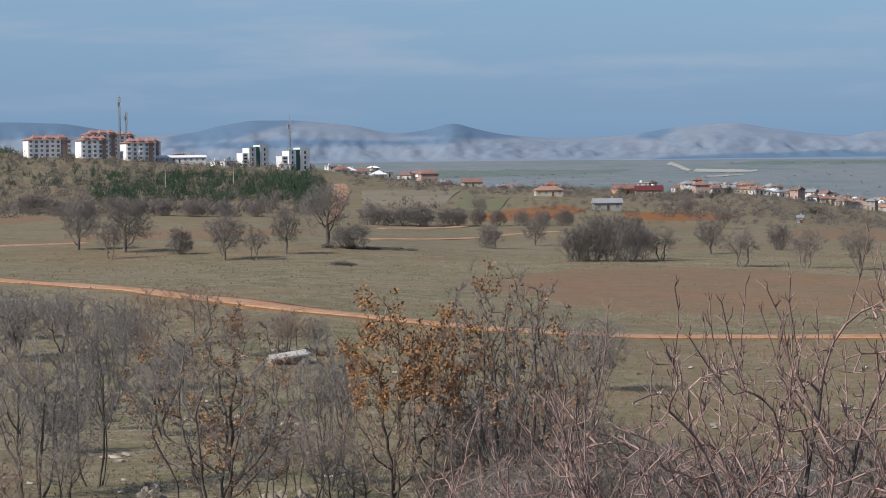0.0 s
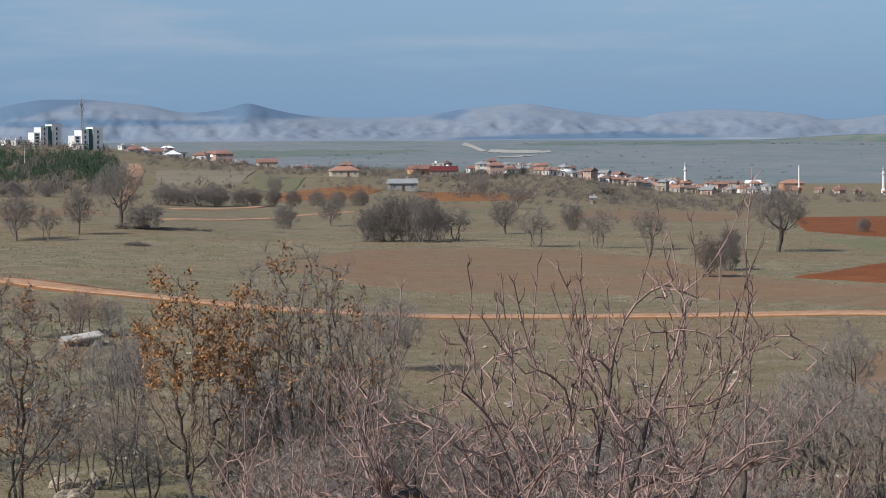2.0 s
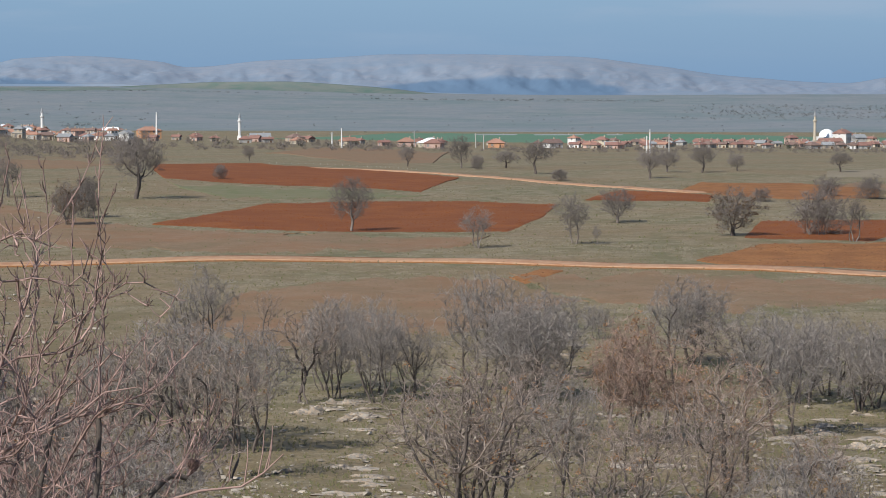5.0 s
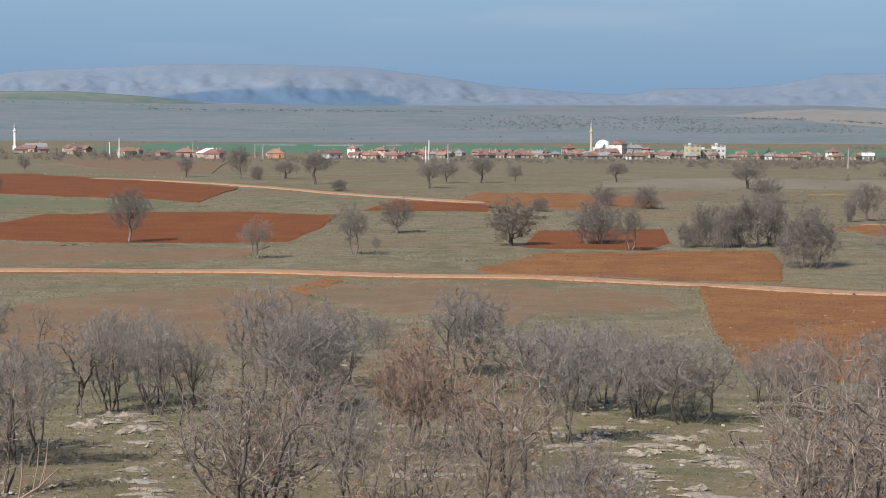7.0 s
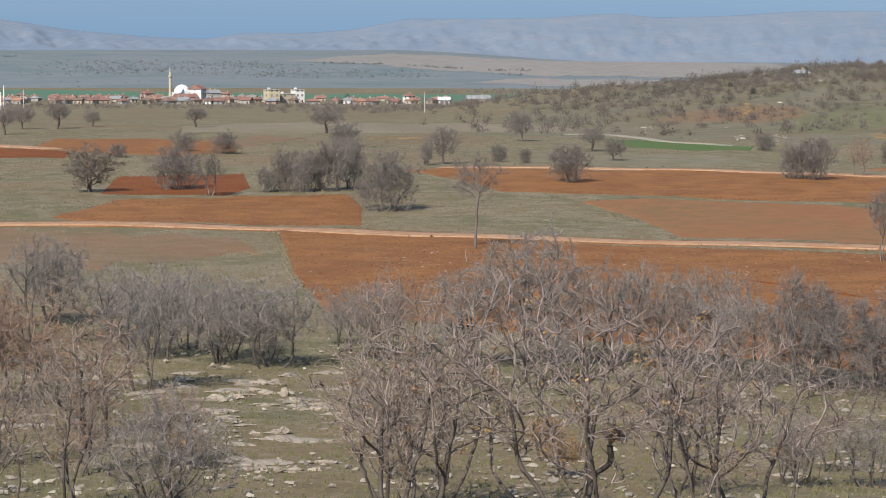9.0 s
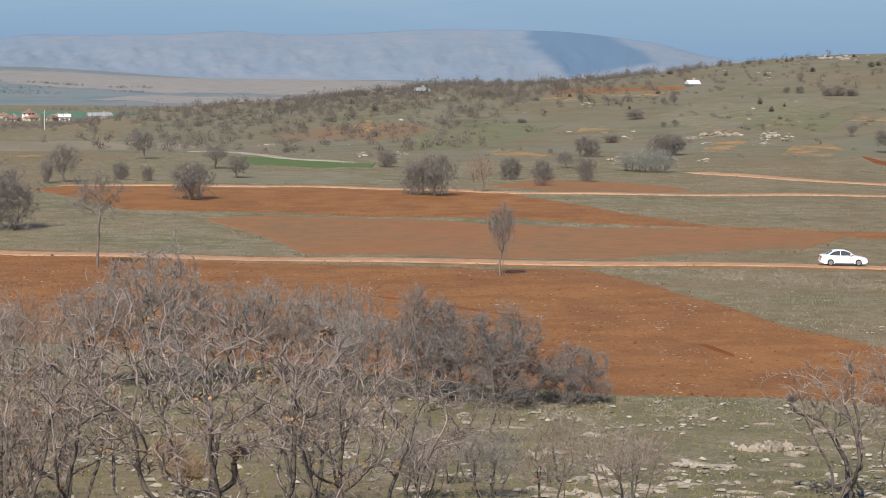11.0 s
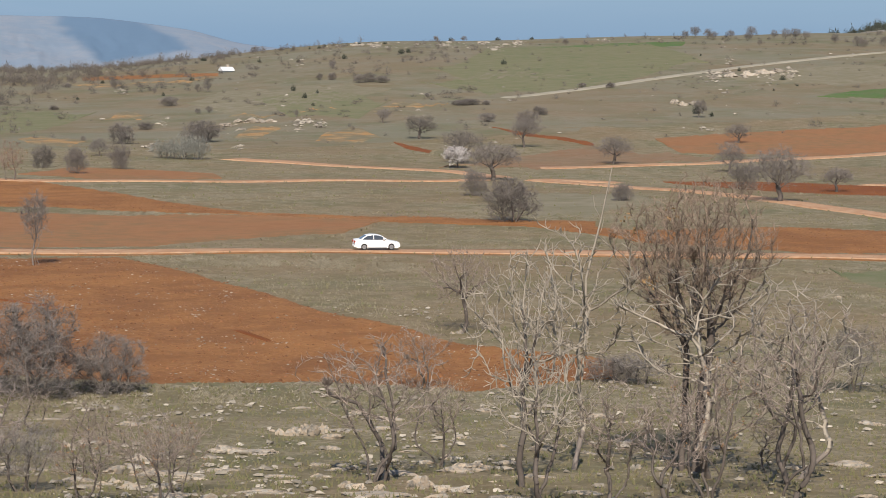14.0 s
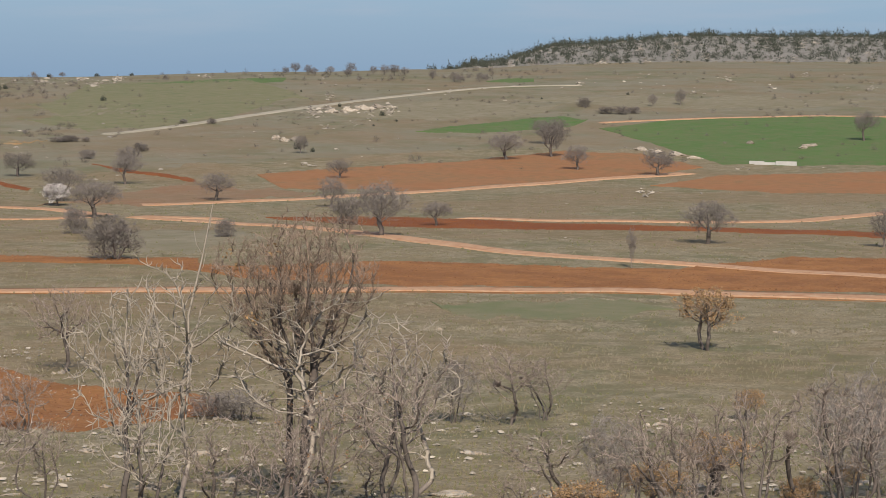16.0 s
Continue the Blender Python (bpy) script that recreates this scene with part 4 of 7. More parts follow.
kind_of_tree("oak", (25, 26, 27, 28), (BARK_DARK, TWIG_NEAR, LEAF_BROWN), "bare young oak with grey twigs and a few brown leaves", size=5.5, width=5.0, low=0.18, flat=0.5, stems=4, tilt=24, foot=0.15, fork=0.24, girth=0.052, points=620, step=0.2, crook=0.12, thin_end=0.009, spurs=3, spur=0.24, leaves=420, leaf=0.032, keep_on=0.9)
kind_of_tree("rusty", (31, 32), (BARK_DARK, TWIG_DARK, LEAF_BROWN), "bushy oak hung with a few withered brown leaves", size=9.0, width=6.4, low=-0.04, flat=0.3, stems=6, tilt=24, foot=0.3, fork=0.18, girth=0.08, points=1400, step=0.24, crook=0.18, thin_end=0.0095, spurs=4, spur=0.3, leaves=3000, leaf=0.052)
kind_of_tree("oakleaf", (28,), (BARK_DARK, TWIG_BROWN, LEAF_RUST), "oak with clusters of rust-orange dead leaves", size=9, width=6.5, low=0.0, flat=0.3, stems=6, tilt=20, foot=0.3, fork=0.2, girth=0.085, points=1300, step=0.26, thin_end=0.012, spurs=3, spur=0.3, leaves=5200, leaf=0.062, leaf_low=0.5)
kind_of_tree("oakred", (29, 30), (BARK_DARK, TWIG_MAUVE, LEAF_BUFF), "bare oak shrub of fanning dark stems with mauve-grey shoots", size=5.5, width=6.0, low=0.2, flat=0.5, stems=7, tilt=40, foot=0.14, fork=0.42, bend=0.1, girth=0.05, points=700, step=0.2, crook=0.12, thin_end=0.009, spurs=3, spur=0.25, leaves=320, leaf=0.034, keep_on=0.9)
kind_of_tree("thinoak", (31, 32, 33), (BARK_DARK, TWIG_NEAR), "thin bare oak sapling with crooked dark stems", "sapling", "sapling", size=4.5, width=3.0, low=0.28, flat=0.4, stems=2, tilt=9, foot=0.12, fork=0.36, girth=0.06, points=260, step=0.19, thin_end=0.009, spurs=3, spur=0.26, crook=0.26, bend=0.2)
kind_of_tree("dark", (34, 35), (BARK, TWIG_DARK), "dense grey-brown thorn bush", "bush", "bush", size=3.5, width=3.8, low=-0.18, flat=0.12, stems=6, tilt=30, foot=0.4, fork=0.16, girth=0.05, points=640, step=0.18, thin_end=0.0085, spurs=4, spur=0.28, hair=34, hair_long=0.26, hair_wide=0.7)
kind_of_tree("sparse", (36, 37, 38), (BARK_DARK, TWIG_NEAR), "sparse leafless shrub with blackish crooked stems", "shrub", "shrub", size=4.2, width=3.8, low=0.28, flat=0.4, stems=5, tilt=24, foot=0.12, fork=0.42, girth=0.052, points=420, step=0.19, thin_end=0.0085, spurs=3, spur=0.22, crook=0.12, bend=0.2, keep_on=0.9)
kind_of_tree("crooked", (48,), (BARK_DARK, TWIG_NEAR), "crooked bare tree with a dark leaning trunk", size=5.2, width=6.0, low=0.26, flat=0.2, stems=1, tilt=14, fork=0.24, girth=0.12, points=460, step=0.22, rise=0.0, thin_end=0.011, spurs=3, spur=0.28, crook=0.3, bend=0.25)
kind_of_tree("snag", (39, 40), (BARK_DARK, BARK_PALE), "half-dead oak with a gnarled dark trunk", size=5.4, width=5.0, low=0.2, flat=0.35, stems=1, tilt=8, fork=0.24, girth=0.1, points=300, step=0.24, thin_end=0.014, spurs=2, spur=0.28, crook=0.28, stout=2.4, bend=0.27)
kind_of_tree("pale", (40,), (BARK, BARK_PALE), "slender pale-barked tree with few upright branches", size=8.6, width=4.4, low=0.22, flat=0.4, stems=1, tilt=6, fork=0.22, girth=0.075, points=210, step=0.3, rise=0.2, thin_end=0.017, spurs=2, spur=0.34, crook=0.26, stout=5.0, bend=0.2)
kind_of_tree("bigbrown", (47,), (BARK_DARK, TWIG_BROWN, LEAF_BUFF), "large bare oak with a dense grey-brown crown", size=10, width=5.0, low=0.34, flat=0.4, stems=2, tilt=2, foot=0.16, fork=0.5, girth=0.115, bend=0.03, points=2000, step=0.22, rise=0.35, keep_on=0.6, thin_end=0.0085, spurs=5, spur=0.26, spur_rise=0.7, crook=0.12, lobed=0.3, hair=7, hair_long=0.26, leaves=110, leaf=0.06)
kind_of_tree("almond", (42, 43, 44), (BARK_DARK, TWIG_ROSE), "leafless almond tree with long pinkish-grey shoots", size=7.0, width=7.0, low=0.22, flat=0.4, stems=5, tilt=36, foot=0.2, fork=0.3, girth=0.078, bend=0.08, points=330, step=0.26, rise=0.14, keep_on=0.6, crook=0.10, thin_end=0.0105, spurs=3, spur=0.24, spur_rise=0.6, stout=3.4, shoots=22, shoot_long=1.5)

# trees of the fields, placed and sized to fit the camera's view
MID_ROUND = [(-9.12, 473, 11.19, 8.83), (-7.93, 462.3, 10.36, 8.63), (-5.47, 437.1, 8.93, 7.08), (-3.95, 449.1, 8.72, 5.03), (2.34, 551.3, 7.14, 5.49), (6.69, 467.1, 6.75, 5.82), (0.92, 825.9, 7.82, 5.76), (7.08, 772.9, 6.74, 5.77), (6.14, 888, 6.63, 5.53), (19, 285.3, 6.54, 4.4), (21.72, 552.5, 7.7, 4.4), (16.38, 815.7, 5.28, 4.47), (26.94, 509.6, 5.33, 5.08), (28.64, 518.1, 3.87, 3.87), (25.67, 307.3, 4.59, 4.29), (34.72, 277.1, 6.35, 3.8), (37.4, 341.6, 5.61, 4.08), (39.38, 430, 5.57, 4.5), (41.73, 352.4, 3.51, 3.51), (49.99, 396.6, 2.96, 2.96), (65.03, 519.2, 3.62, 2.84), (65.83, 366.5, 4.2, 3.83), (79.64, 282.3, 4.08, 2.81)]
MID_THIN = [(-8.35, 444.4, 6.64, 4.43), (-4.73, 432.6, 6.46, 4.31), (5.49, 425.5, 6.36, 6.36), (7.47, 399, 6.76, 6.46), (9.07, 389.2, 6.4, 5.82), (10.39, 385.2, 6.72, 5.95), (24.57, 259.3, 5.49, 4), (22.14, 251.4, 4.51, 3.44), (25.14, 258.2, 2.32, 0.96), (31.52, 268.6, 5.49, 3.68), (35.41, 248.8, 3.72, 1.98), (73.41, 240.7, 3.72, 0.96)]
MID_BUSH = []
MID_BUSH += [(-6.6, 452.8, 5.07, 4.51), (-2.34, 472, 4.94, 7.29), (1.16, 523.5, 5.74, 5.21), (3.36, 423.8, 6.54, 5.28), (3.79, 428.2, 8.74, 6.4), (4.29, 424.6, 8.25, 6.34), (4.71, 420.3, 8.37, 5.76), (5.04, 433.5, 5.94, 4.32), (8.42, 490.9, 5.5, 4.89), (-1.83, 732.3, 6.93, 7.29), (-0.98, 736.9, 5.87, 8.26), (-0.55, 743, 6.66, 8.33), (0.09, 752.3, 6, 7.49), (3.09, 763.3, 5.7, 5.7), (-10.21, 832.7, 6.64, 12.44), (-7, 800.6, 5.98, 7.97), (-6.23, 785.8, 5.48, 8.81), (12.36, 316.4, 4.89, 3.15), (15.67, 459.4, 2.97, 2.52), (24.21, 457.5, 2.28, 2.85)]
MID_BUSH += [(22.14, 536.7, 3.34, 2.67), (30.71, 282.3, 5.76, 5.48), (30.87, 376.6, 3.38, 4.13), (31.95, 371.1, 3.7, 3.88), (29.28, 360.5, 2.24, 2.69), (12.36, 382.8, 3.81, 3.43), (32.97, 274.8, 3.08, 2.05), (33.43, 276.5, 5.23, 3.31), (33.86, 274.8, 4.93, 3.08), (34.29, 276.5, 5.51, 3.44), (35.09, 281.7, 6.17, 3.51), (36.01, 245.7, 6.85, 5.38), (34.9, 401.5, 4.6, 5), (37, 338.8, 3.37, 1.86), (40.58, 292.4, 4.81, 4.81), (38.82, 350.2, 2.62, 2.27), (39.5, 344.4, 2.23, 1.89), (46.21, 304.2, 5, 3.79), (46.71, 302.9, 5.58, 4.68), (48.61, 356.8, 3.55, 3.55)]
MID_BUSH += [(49.42, 333.9, 3.83, 2.99), (50.52, 350.2, 3.92, 3.14), (52.54, 447.2, 3.79, 6.24), (50.55, 443.5, 3.98, 4.42), (45.49, 397.4, 2.97, 3.17), (59.42, 288.2, 3.01, 2.58), (60.33, 244.2, 4.14, 4.74), (59.72, 506.4, 1.77, 3.28), (63.14, 279.4, 1.95, 2.09), (66.19, 314.4, 3.6, 3.29)]
MID_BROAD = []
MID_BROAD += [(-2.95, 474.9, 13.25, 9.22), (13.59, 373.4, 10.42, 8), (23.64, 498.1, 6.95, 6.2), (22.86, 546.8, 4.08, 5.45), (20.36, 568.7, 5.1, 3.97), (26.48, 473.9, 5.9, 4.96), (27.8, 509.6, 5.84, 5.33), (31.21, 512.8, 4.47, 4.6), (34.47, 472, 4.94, 6.58), (41.16, 390.1, 4.08, 4.08), (58.03, 455.6, 4.08, 5.22), (57.1, 503.3, 2.76, 2.51), (59.09, 378.9, 4.91, 5.28), (59.89, 331.2, 4.78, 6.43), (60.67, 433.5, 4.97, 4.53), (60.72, 483.9, 3.61, 4.34), (62.91, 384.4, 4.02, 4.98), (66, 455.6, 3.4, 4.08), (67.04, 284.1, 5.8, 5.94), (68.47, 309.3, 2.93, 3.54)]
MID_BROAD += [(70.2, 508.5, 5.32, 6.59), (71.38, 518.1, 7.23, 5.94), (71.26, 554.8, 5.53, 6.36), (71.98, 482.9, 4.57, 4.33), (74.04, 470, 4.68, 5.62), (75.3, 281.1, 4.62, 5.04), (79.12, 573.5, 6.43, 5.14)]
MID_BROWN = [(11.86, 301, 5.62, 3.9), (28.57, 277.1, 5.66, 5.24)]
MID_REDDISH = [(47.83, 315.7, 5.35, 3.62)]
MID_GREEN = [(51.62, 390.1, 3.11, 4.37), (52.05, 385.2, 3.45, 4.32), (52.43, 383.6, 3.44, 3.44)]
MID_BLOSSOM = [(58.95, 365.8, 3.1, 3.28)]
MID_LEAFY = [(75.32, 158, 4.64, 3.94), (40.1, 78, 1.7, 1.5), (40.5, 72, 1.5, 1.5), (76.4, 119, 1.8, 1.7), (78.8, 89, 1.6, 1.6), (31.0, 76, 1.5, 1.4)]
MID_SPECIAL_K = [(38.22, 197.7, 8.27, 3.94)]
MID_SPECIAL_L = [(48.4, 188.1, 6, 2.25)]
for kind, spots in (("round", MID_ROUND), ("thin", MID_THIN), ("bush", MID_BUSH), ("broad", MID_BROAD), ("brown", MID_BROWN), ("reddish", MID_REDDISH), ("green", MID_GREEN),
                    ("blossom", MID_BLOSSOM), ("leafy", MID_LEAFY), ("special_k", MID_SPECIAL_K), ("special_l", MID_SPECIAL_L)):
    for az, r, h, w in spots:
        grown = 0.9 if kind == "leafy" else 1.12 if az > 52 else 1.0
        plant(kind, az, r, h * 1.05 * grown, w * (1.3 if kind == "special_k" else 1.18 * grown), "trees and bushes in the fields")

for az, r, h, w in ((-2.59, 357, 0.9, 3.6), (-2.35, 357, 0.6, 2.6), (-2.9, 470, 1.0, 3.0), (-2.4, 471, 0.8, 4.0), (-1.8, 472, 0.7, 4.2), (-1.2, 473, 0.8, 3.6), (-0.8, 474, 0.6, 3.0)):
    plant("dark", az, r, h, w, "trees and bushes in the fields", "low heap of dark brushwood in the meadow")
for az, r, h, w in ((-1.45, 731, 6.0, 6.5), (0.45, 752, 6.2, 6.0), (0.9, 757, 5.8, 6.2), (1.4, 760, 5.4, 5.8), (2.0, 760, 5.6, 6.4), (2.55, 762, 5.2, 5.2), (-8.9, 806, 6.4, 7.5), (-8.2, 803, 6.8, 8.0), (-7.6, 800, 6.2, 7.0), (-5.5, 785, 5.6, 7.4), (-4.7, 778, 5.2, 6.6), (-9.7, 812, 6.0, 7.5)):
    plant("bush", az, r, h, w, "trees and bushes in the fields", "bushy bare tree with a soft grey-rose crown")

# trees of the slope, placed and sized to fit the camera's view
NEAR_RUSTY = [(-5.72, 97.5, 9.35, 6.31), (1.57, 89.6, 10.71, 5.8)]
NEAR_OAK = [(3.16, 103.8, 8.53, 4.65), (21.93, 60.2, 5.24, 4.94), (15.75, 85.9, 5.56, 3.64), (22.59, 64.7, 5.32, 4.19), (37.1, 61.8, 6.16, 5.08), (36.87, 54.8, 5.19, 4.79), (65.49, 72.1, 4.67, 3.59)]
NEAR_OAKLEAF = [(-0.79, 90.1, 9.65, 5.84)]
NEAR_GREY = []
NEAR_GREY += [(-10.35, 114.6, 8.28, 5.71), (-8.81, 119.5, 9.52, 4.17), (-10.7, 197.7, 6.4, 7.38), (-9.44, 202.6, 5.55, 6.06), (-8.12, 190.4, 5.69, 4.27), (-4.09, 198.9, 3.71, 2.97), (-3.23, 196.4, 3.42, 2.94), (-4.43, 106.2, 5.02, 3.17), (-3, 115.8, 7.5, 4.04), (3.9, 174.9, 5.66, 5.23), (15.23, 148.5, 5.92, 4.81), (18.47, 121.5, 5.44, 3.33), (19.59, 118.2, 5.01, 3.24), (16.23, 95.9, 5.49, 4.3), (14.24, 97.5, 5.83, 4.13), (22.22, 126.1, 6.44, 4.71), (18.34, 126.6, 5.04, 3.78), (19.41, 124.8, 5.28, 3.73), (20.49, 120.5, 4.5, 3.6), (23.22, 122.2, 5.17, 3.65)]
NEAR_GREY += [(27.65, 143.7, 5.01, 3.94), (25.22, 158.7, 2.37, 2.37), (29.92, 105.3, 5.51, 4.72), (31.04, 125.3, 4.68, 4.06), (32.08, 120.5, 4.5, 3.6), (24.38, 78.9, 4.32, 2.95), (27.44, 140.1, 5.58, 5.58), (29.01, 133.1, 4.31, 4.64), (30.3, 121, 5.12, 4.52), (31.74, 118, 4.11, 4.41), (33.04, 117.7, 2.93, 2.64), (34.76, 126.6, 2.84, 2.52), (39.6, 117.3, 7.13, 6.13), (38.03, 115.3, 5.26, 4.83), (41.18, 117.7, 5.37, 5.34), (42.77, 118.2, 5.39, 4.95), (44.21, 115.8, 5.28, 4.85), (35.47, 120, 4, 4.18), (33.08, 115.1, 4.53, 5.62), (68.98, 116.3, 3.48, 2.9)]
NEAR_GREY += [(63.71, 116.1, 1.73, 2.6), (78.92, 84.9, 5.07, 4.02), (79.89, 89.4, 5.12, 4.23), (72.97, 80.8, 3.42, 2.61)]
NEAR_REDDISH = [(28.6, 76, 2.2, 2.0), (30.6, 79, 2.6, 2.4), (26.0, 118, 4.6, 3.6), (26.6, 106, 3.8, 3.4), (27.6, 99, 3.4, 3.0), (-7.34, 206.5, 5.66, 4.63), (25.95, 100.8, 5.77, 3.77), (28.66, 87, 4.77, 3.25), (25.72, 98.7, 4.92, 2.95), (36.33, 124.3, 4.64, 3.71)]
NEAR_THINOAK = [(-8.84, 158.7, 5.14, 2.37), (16.85, 157.1, 3.72, 1.96), (13.9, 94.1, 5.39, 3.52), (28.44, 74.5, 5.01, 3.71), (30.74, 76.8, 2.87, 2.3), (45.65, 99.8, 2.24, 1.74), (48.39, 92.6, 2.08, 1.61), (63.04, 67.9, 3.89, 2.53), (67.48, 72.1, 6.1, 3.41), (64.48, 68, 3.39, 2.54), (71.25, 80.1, 2.99, 3.19), (73.7, 74, 3.87, 2.95)]
NEAR_OAKRED = [(40.76, 54.4, 6.36, 7.68), (44.82, 54.2, 5.13, 5.47)]
NEAR_DARK = [(46.51, 110.6, 5.37, 4.24), (48.23, 108.8, 4.58, 5.69), (50.23, 110, 2.85, 3.42), (62.99, 117.3, 1.46, 2.63)]
NEAR_SPARSE = [(57.0, 76, 4.8, 4.3), (58.6, 81, 3.0, 2.2), (58.1, 111.6, 3.06, 2.78), (70.32, 115.6, 4.03, 4.03), (71.22, 118, 3.23, 2.64), (74.84, 72.5, 3.97, 3.43), (76.55, 69.7, 4.69, 3.12), (78.66, 74.8, 5.03, 4.1)]
NEAR_CROOKED = [(59.1, 139.3, 5.2, 4.51)]
NEAR_SNAG = [(61.3, 67.6, 5.38, 3.2), (60.77, 74.9, 7.84, 3.73), (67.5, 77.6, 6.38, 3.48)]
NEAR_PALE = [(62.01, 80.9, 8.67, 4.03), (65.4, 79.5, 7.6, 6.2), (67.6, 80.0, 6.6, 4.6)]
NEAR_BIGBROWN = [(64.97, 81.9, 10.41, 5.4)]
for kind, spots in (("oak", NEAR_OAK), ("rusty", NEAR_RUSTY), ("oakleaf", NEAR_OAKLEAF), ("grey", NEAR_GREY), ("reddish", NEAR_REDDISH), ("thinoak", NEAR_THINOAK), ("oakred", NEAR_OAKRED), ("dark", NEAR_DARK),
                    ("sparse", NEAR_SPARSE), ("crooked", NEAR_CROOKED), ("snag", NEAR_SNAG), ("pale", NEAR_PALE), ("bigbrown", NEAR_BIGBROWN)):
    for az, r, h, w in spots:
        plant(kind, az, r, h * 1.02, w * (1.0 if kind == "grey" else 1.1), "oaks and shrubs on the slope")
for az, r, h, w in ((10.1, 38, 8.9, 6.6), (7.2, 36, 7.6, 6.6), (4.3, 38, 6.2, 6.8), (12.4, 42, 5.8, 5.0), (8.6, 31, 4.6, 5.0), (2.4, 42, 4.8, 5.0)):
    plant("almond", az, r, h, w, "almond trees below the lookout")


def thicket(kind_names, n, az0, az1, r0, r1, h0, h1, clear=()):
    """More shrubs of the slope, with clearings left open: (azimuth from, to, range from, to)."""
    made = 0
    while made < n:
        az, r = dice.uniform(az0, az1), dice.uniform(r0, r1)
        if any(a <= az <= b and c <= r <= e for a, b, c, e in clear):
            continue
        h = dice.uniform(h0, h1)
        plant(dice.choice(kind_names), az, r, h, h * dice.uniform(0.8, 1.15), "oaks and shrubs on the slope")
        made += 1


CLEAR = ((16.8, 19.6, 70, 118), (29.5, 35.2, 72, 116), (25, 26.2, 105, 130))
thicket(("grey", "grey", "grey", "thinoak", "reddish"), 10, 12.5, 30, 84, 134, 3.4, 5.4, CLEAR)
thicket(("grey", "oak", "oak", "oakred"), 5, 12.5, 29, 58, 84, 3.6, 5.2, CLEAR)
thicket(("grey", "grey", "thinoak", "oakred"), 6, 27, 47, 100, 124, 2.8, 4.4, CLEAR)
thicket(("oakred", "oak", "grey", "thinoak"), 5, 25, 46, 52, 78, 3.0, 4.6, ((29.8, 34.8, 64, 90),))
thicket(("oak", "grey", "oak", "dark", "dark"), 28, -1, 13, 52, 95, 3.2, 5.0)
thicket(("grey", "grey", "thinoak", "oak"), 13, -12.5, 6, 90, 150, 3.4, 5.4)
thicket(("grey", "grey", "reddish"), 10, -12.5, -2, 170, 230, 3.5, 5.5)
thicket(("grey", "oak", "grey", "reddish"), 9, -12.5, -1.5, 96, 190, 2.4, 3.8)
thicket(("sparse", "sparse", "thinoak", "leafy"), 10, 66, 82, 62, 88, 1.6, 2.6)
thicket(("oak", "grey", "sparse"), 9, 46, 52, 60, 84, 1.6, 3.0)

# a long straight pale shoot leans out of the pale tree's top
sx, sy = place(62.25, 80.9)
sz = height(float(sx), float(sy))
shoot = Sticks()
foot, crest = np.array([float(sx), float(sy), sz + 6.9]), np.array([*(float(v) for v in place(62.86, 80.9)), sz + 10.9])
shoot.add(np.stack([foot, foot * 0.5 + crest * 0.5 + np.array([0.06, 0, 0.05]), crest])[None], np.array([[0.045, 0.032, 0.014]]), 6)
lower = np.array([float(sx) - 0.1, float(sy), sz + 3.2])
shoot.add(np.stack([lower, (lower + foot) / 2 + np.array([0.08, 0, 0]), foot])[None], np.array([[0.03, 0.04, 0.045]]), 6)
for s, side in ((0.35, 0.5), (0.55, -0.45), (0.7, 0.35)):
    at = foot + (crest - foot) * s
    shoot.add(np.stack([at, at + np.array([side * 0.5, 0, 0.35]), at + np.array([side * 0.7, 0, 0.8])])[None], np.array([[0.02, 0.014, 0.008]]), 4)
tagged(mesh_object("dead_shoot", np.concatenate(shoot.verts), np.concatenate(shoot.faces), BARK_PALE), "long straight pale dead shoot among the branches", "branch")

# two long smooth limbs reach out of the almond trees
for path, thick, up in (([(12.6, 37.0, -10.9), (14.17, 36.8, -10.45), (15.17, 36.6, -10.19), (16.17, 36.6, -10.11), (16.75, 36.5, -9.77), (17.25, 36.5, -9.31)], 0.030, (2, 3, 4)),
                        ([(9.3, 37.6, -9.75), (10.12, 37.4, -9.19), (10.96, 37.2, -8.80), (11.94, 37.0, -8.41), (12.79, 36.9, -7.72), (13.64, 36.8, -7.60)], 0.036, (1, 2, 3, 4))):
    line = []
    for az, r, el in path:
        x, y = (float(v) for v in place(az, r))
        line.append((x, y, EYE_Z + r * math.tan(math.radians(el))))
    line = np.array(line)
    limb, twigs = Sticks(), []
    limb.add(line[None], np.linspace(thick, 0.010, len(line))[None], 7)
    for i in up:
        for k in range(2):
            a = line[i] + (line[i + 1] - line[i]) * dice.uniform(0, 0.8)
            along = (line[i + 1] - line[i]) * 0.45
            tip = a + along * dice.uniform(0.2, 0.9) + np.array([0, 0, dice.uniform(0.25, 0.75)])
            twig = Sticks()
            twig.add(np.stack([a, (a + tip) / 2 + along * 0.15, tip])[None], np.array([[0.013, 0.011, 0.007]]), 4)
            twigs.append(twig)
    limb_ob = mesh_object("almond_limb", np.concatenate(limb.verts), np.concatenate(limb.faces), TWIG_ROSE)
    for twig in twigs:
        mesh_object("twig", np.concatenate(twig.verts), np.concatenate(twig.faces), TWIG_ROSE, limb_ob)
    tagged(limb_ob, "long smooth pinkish limb reaching out of an almond tree", "branch")

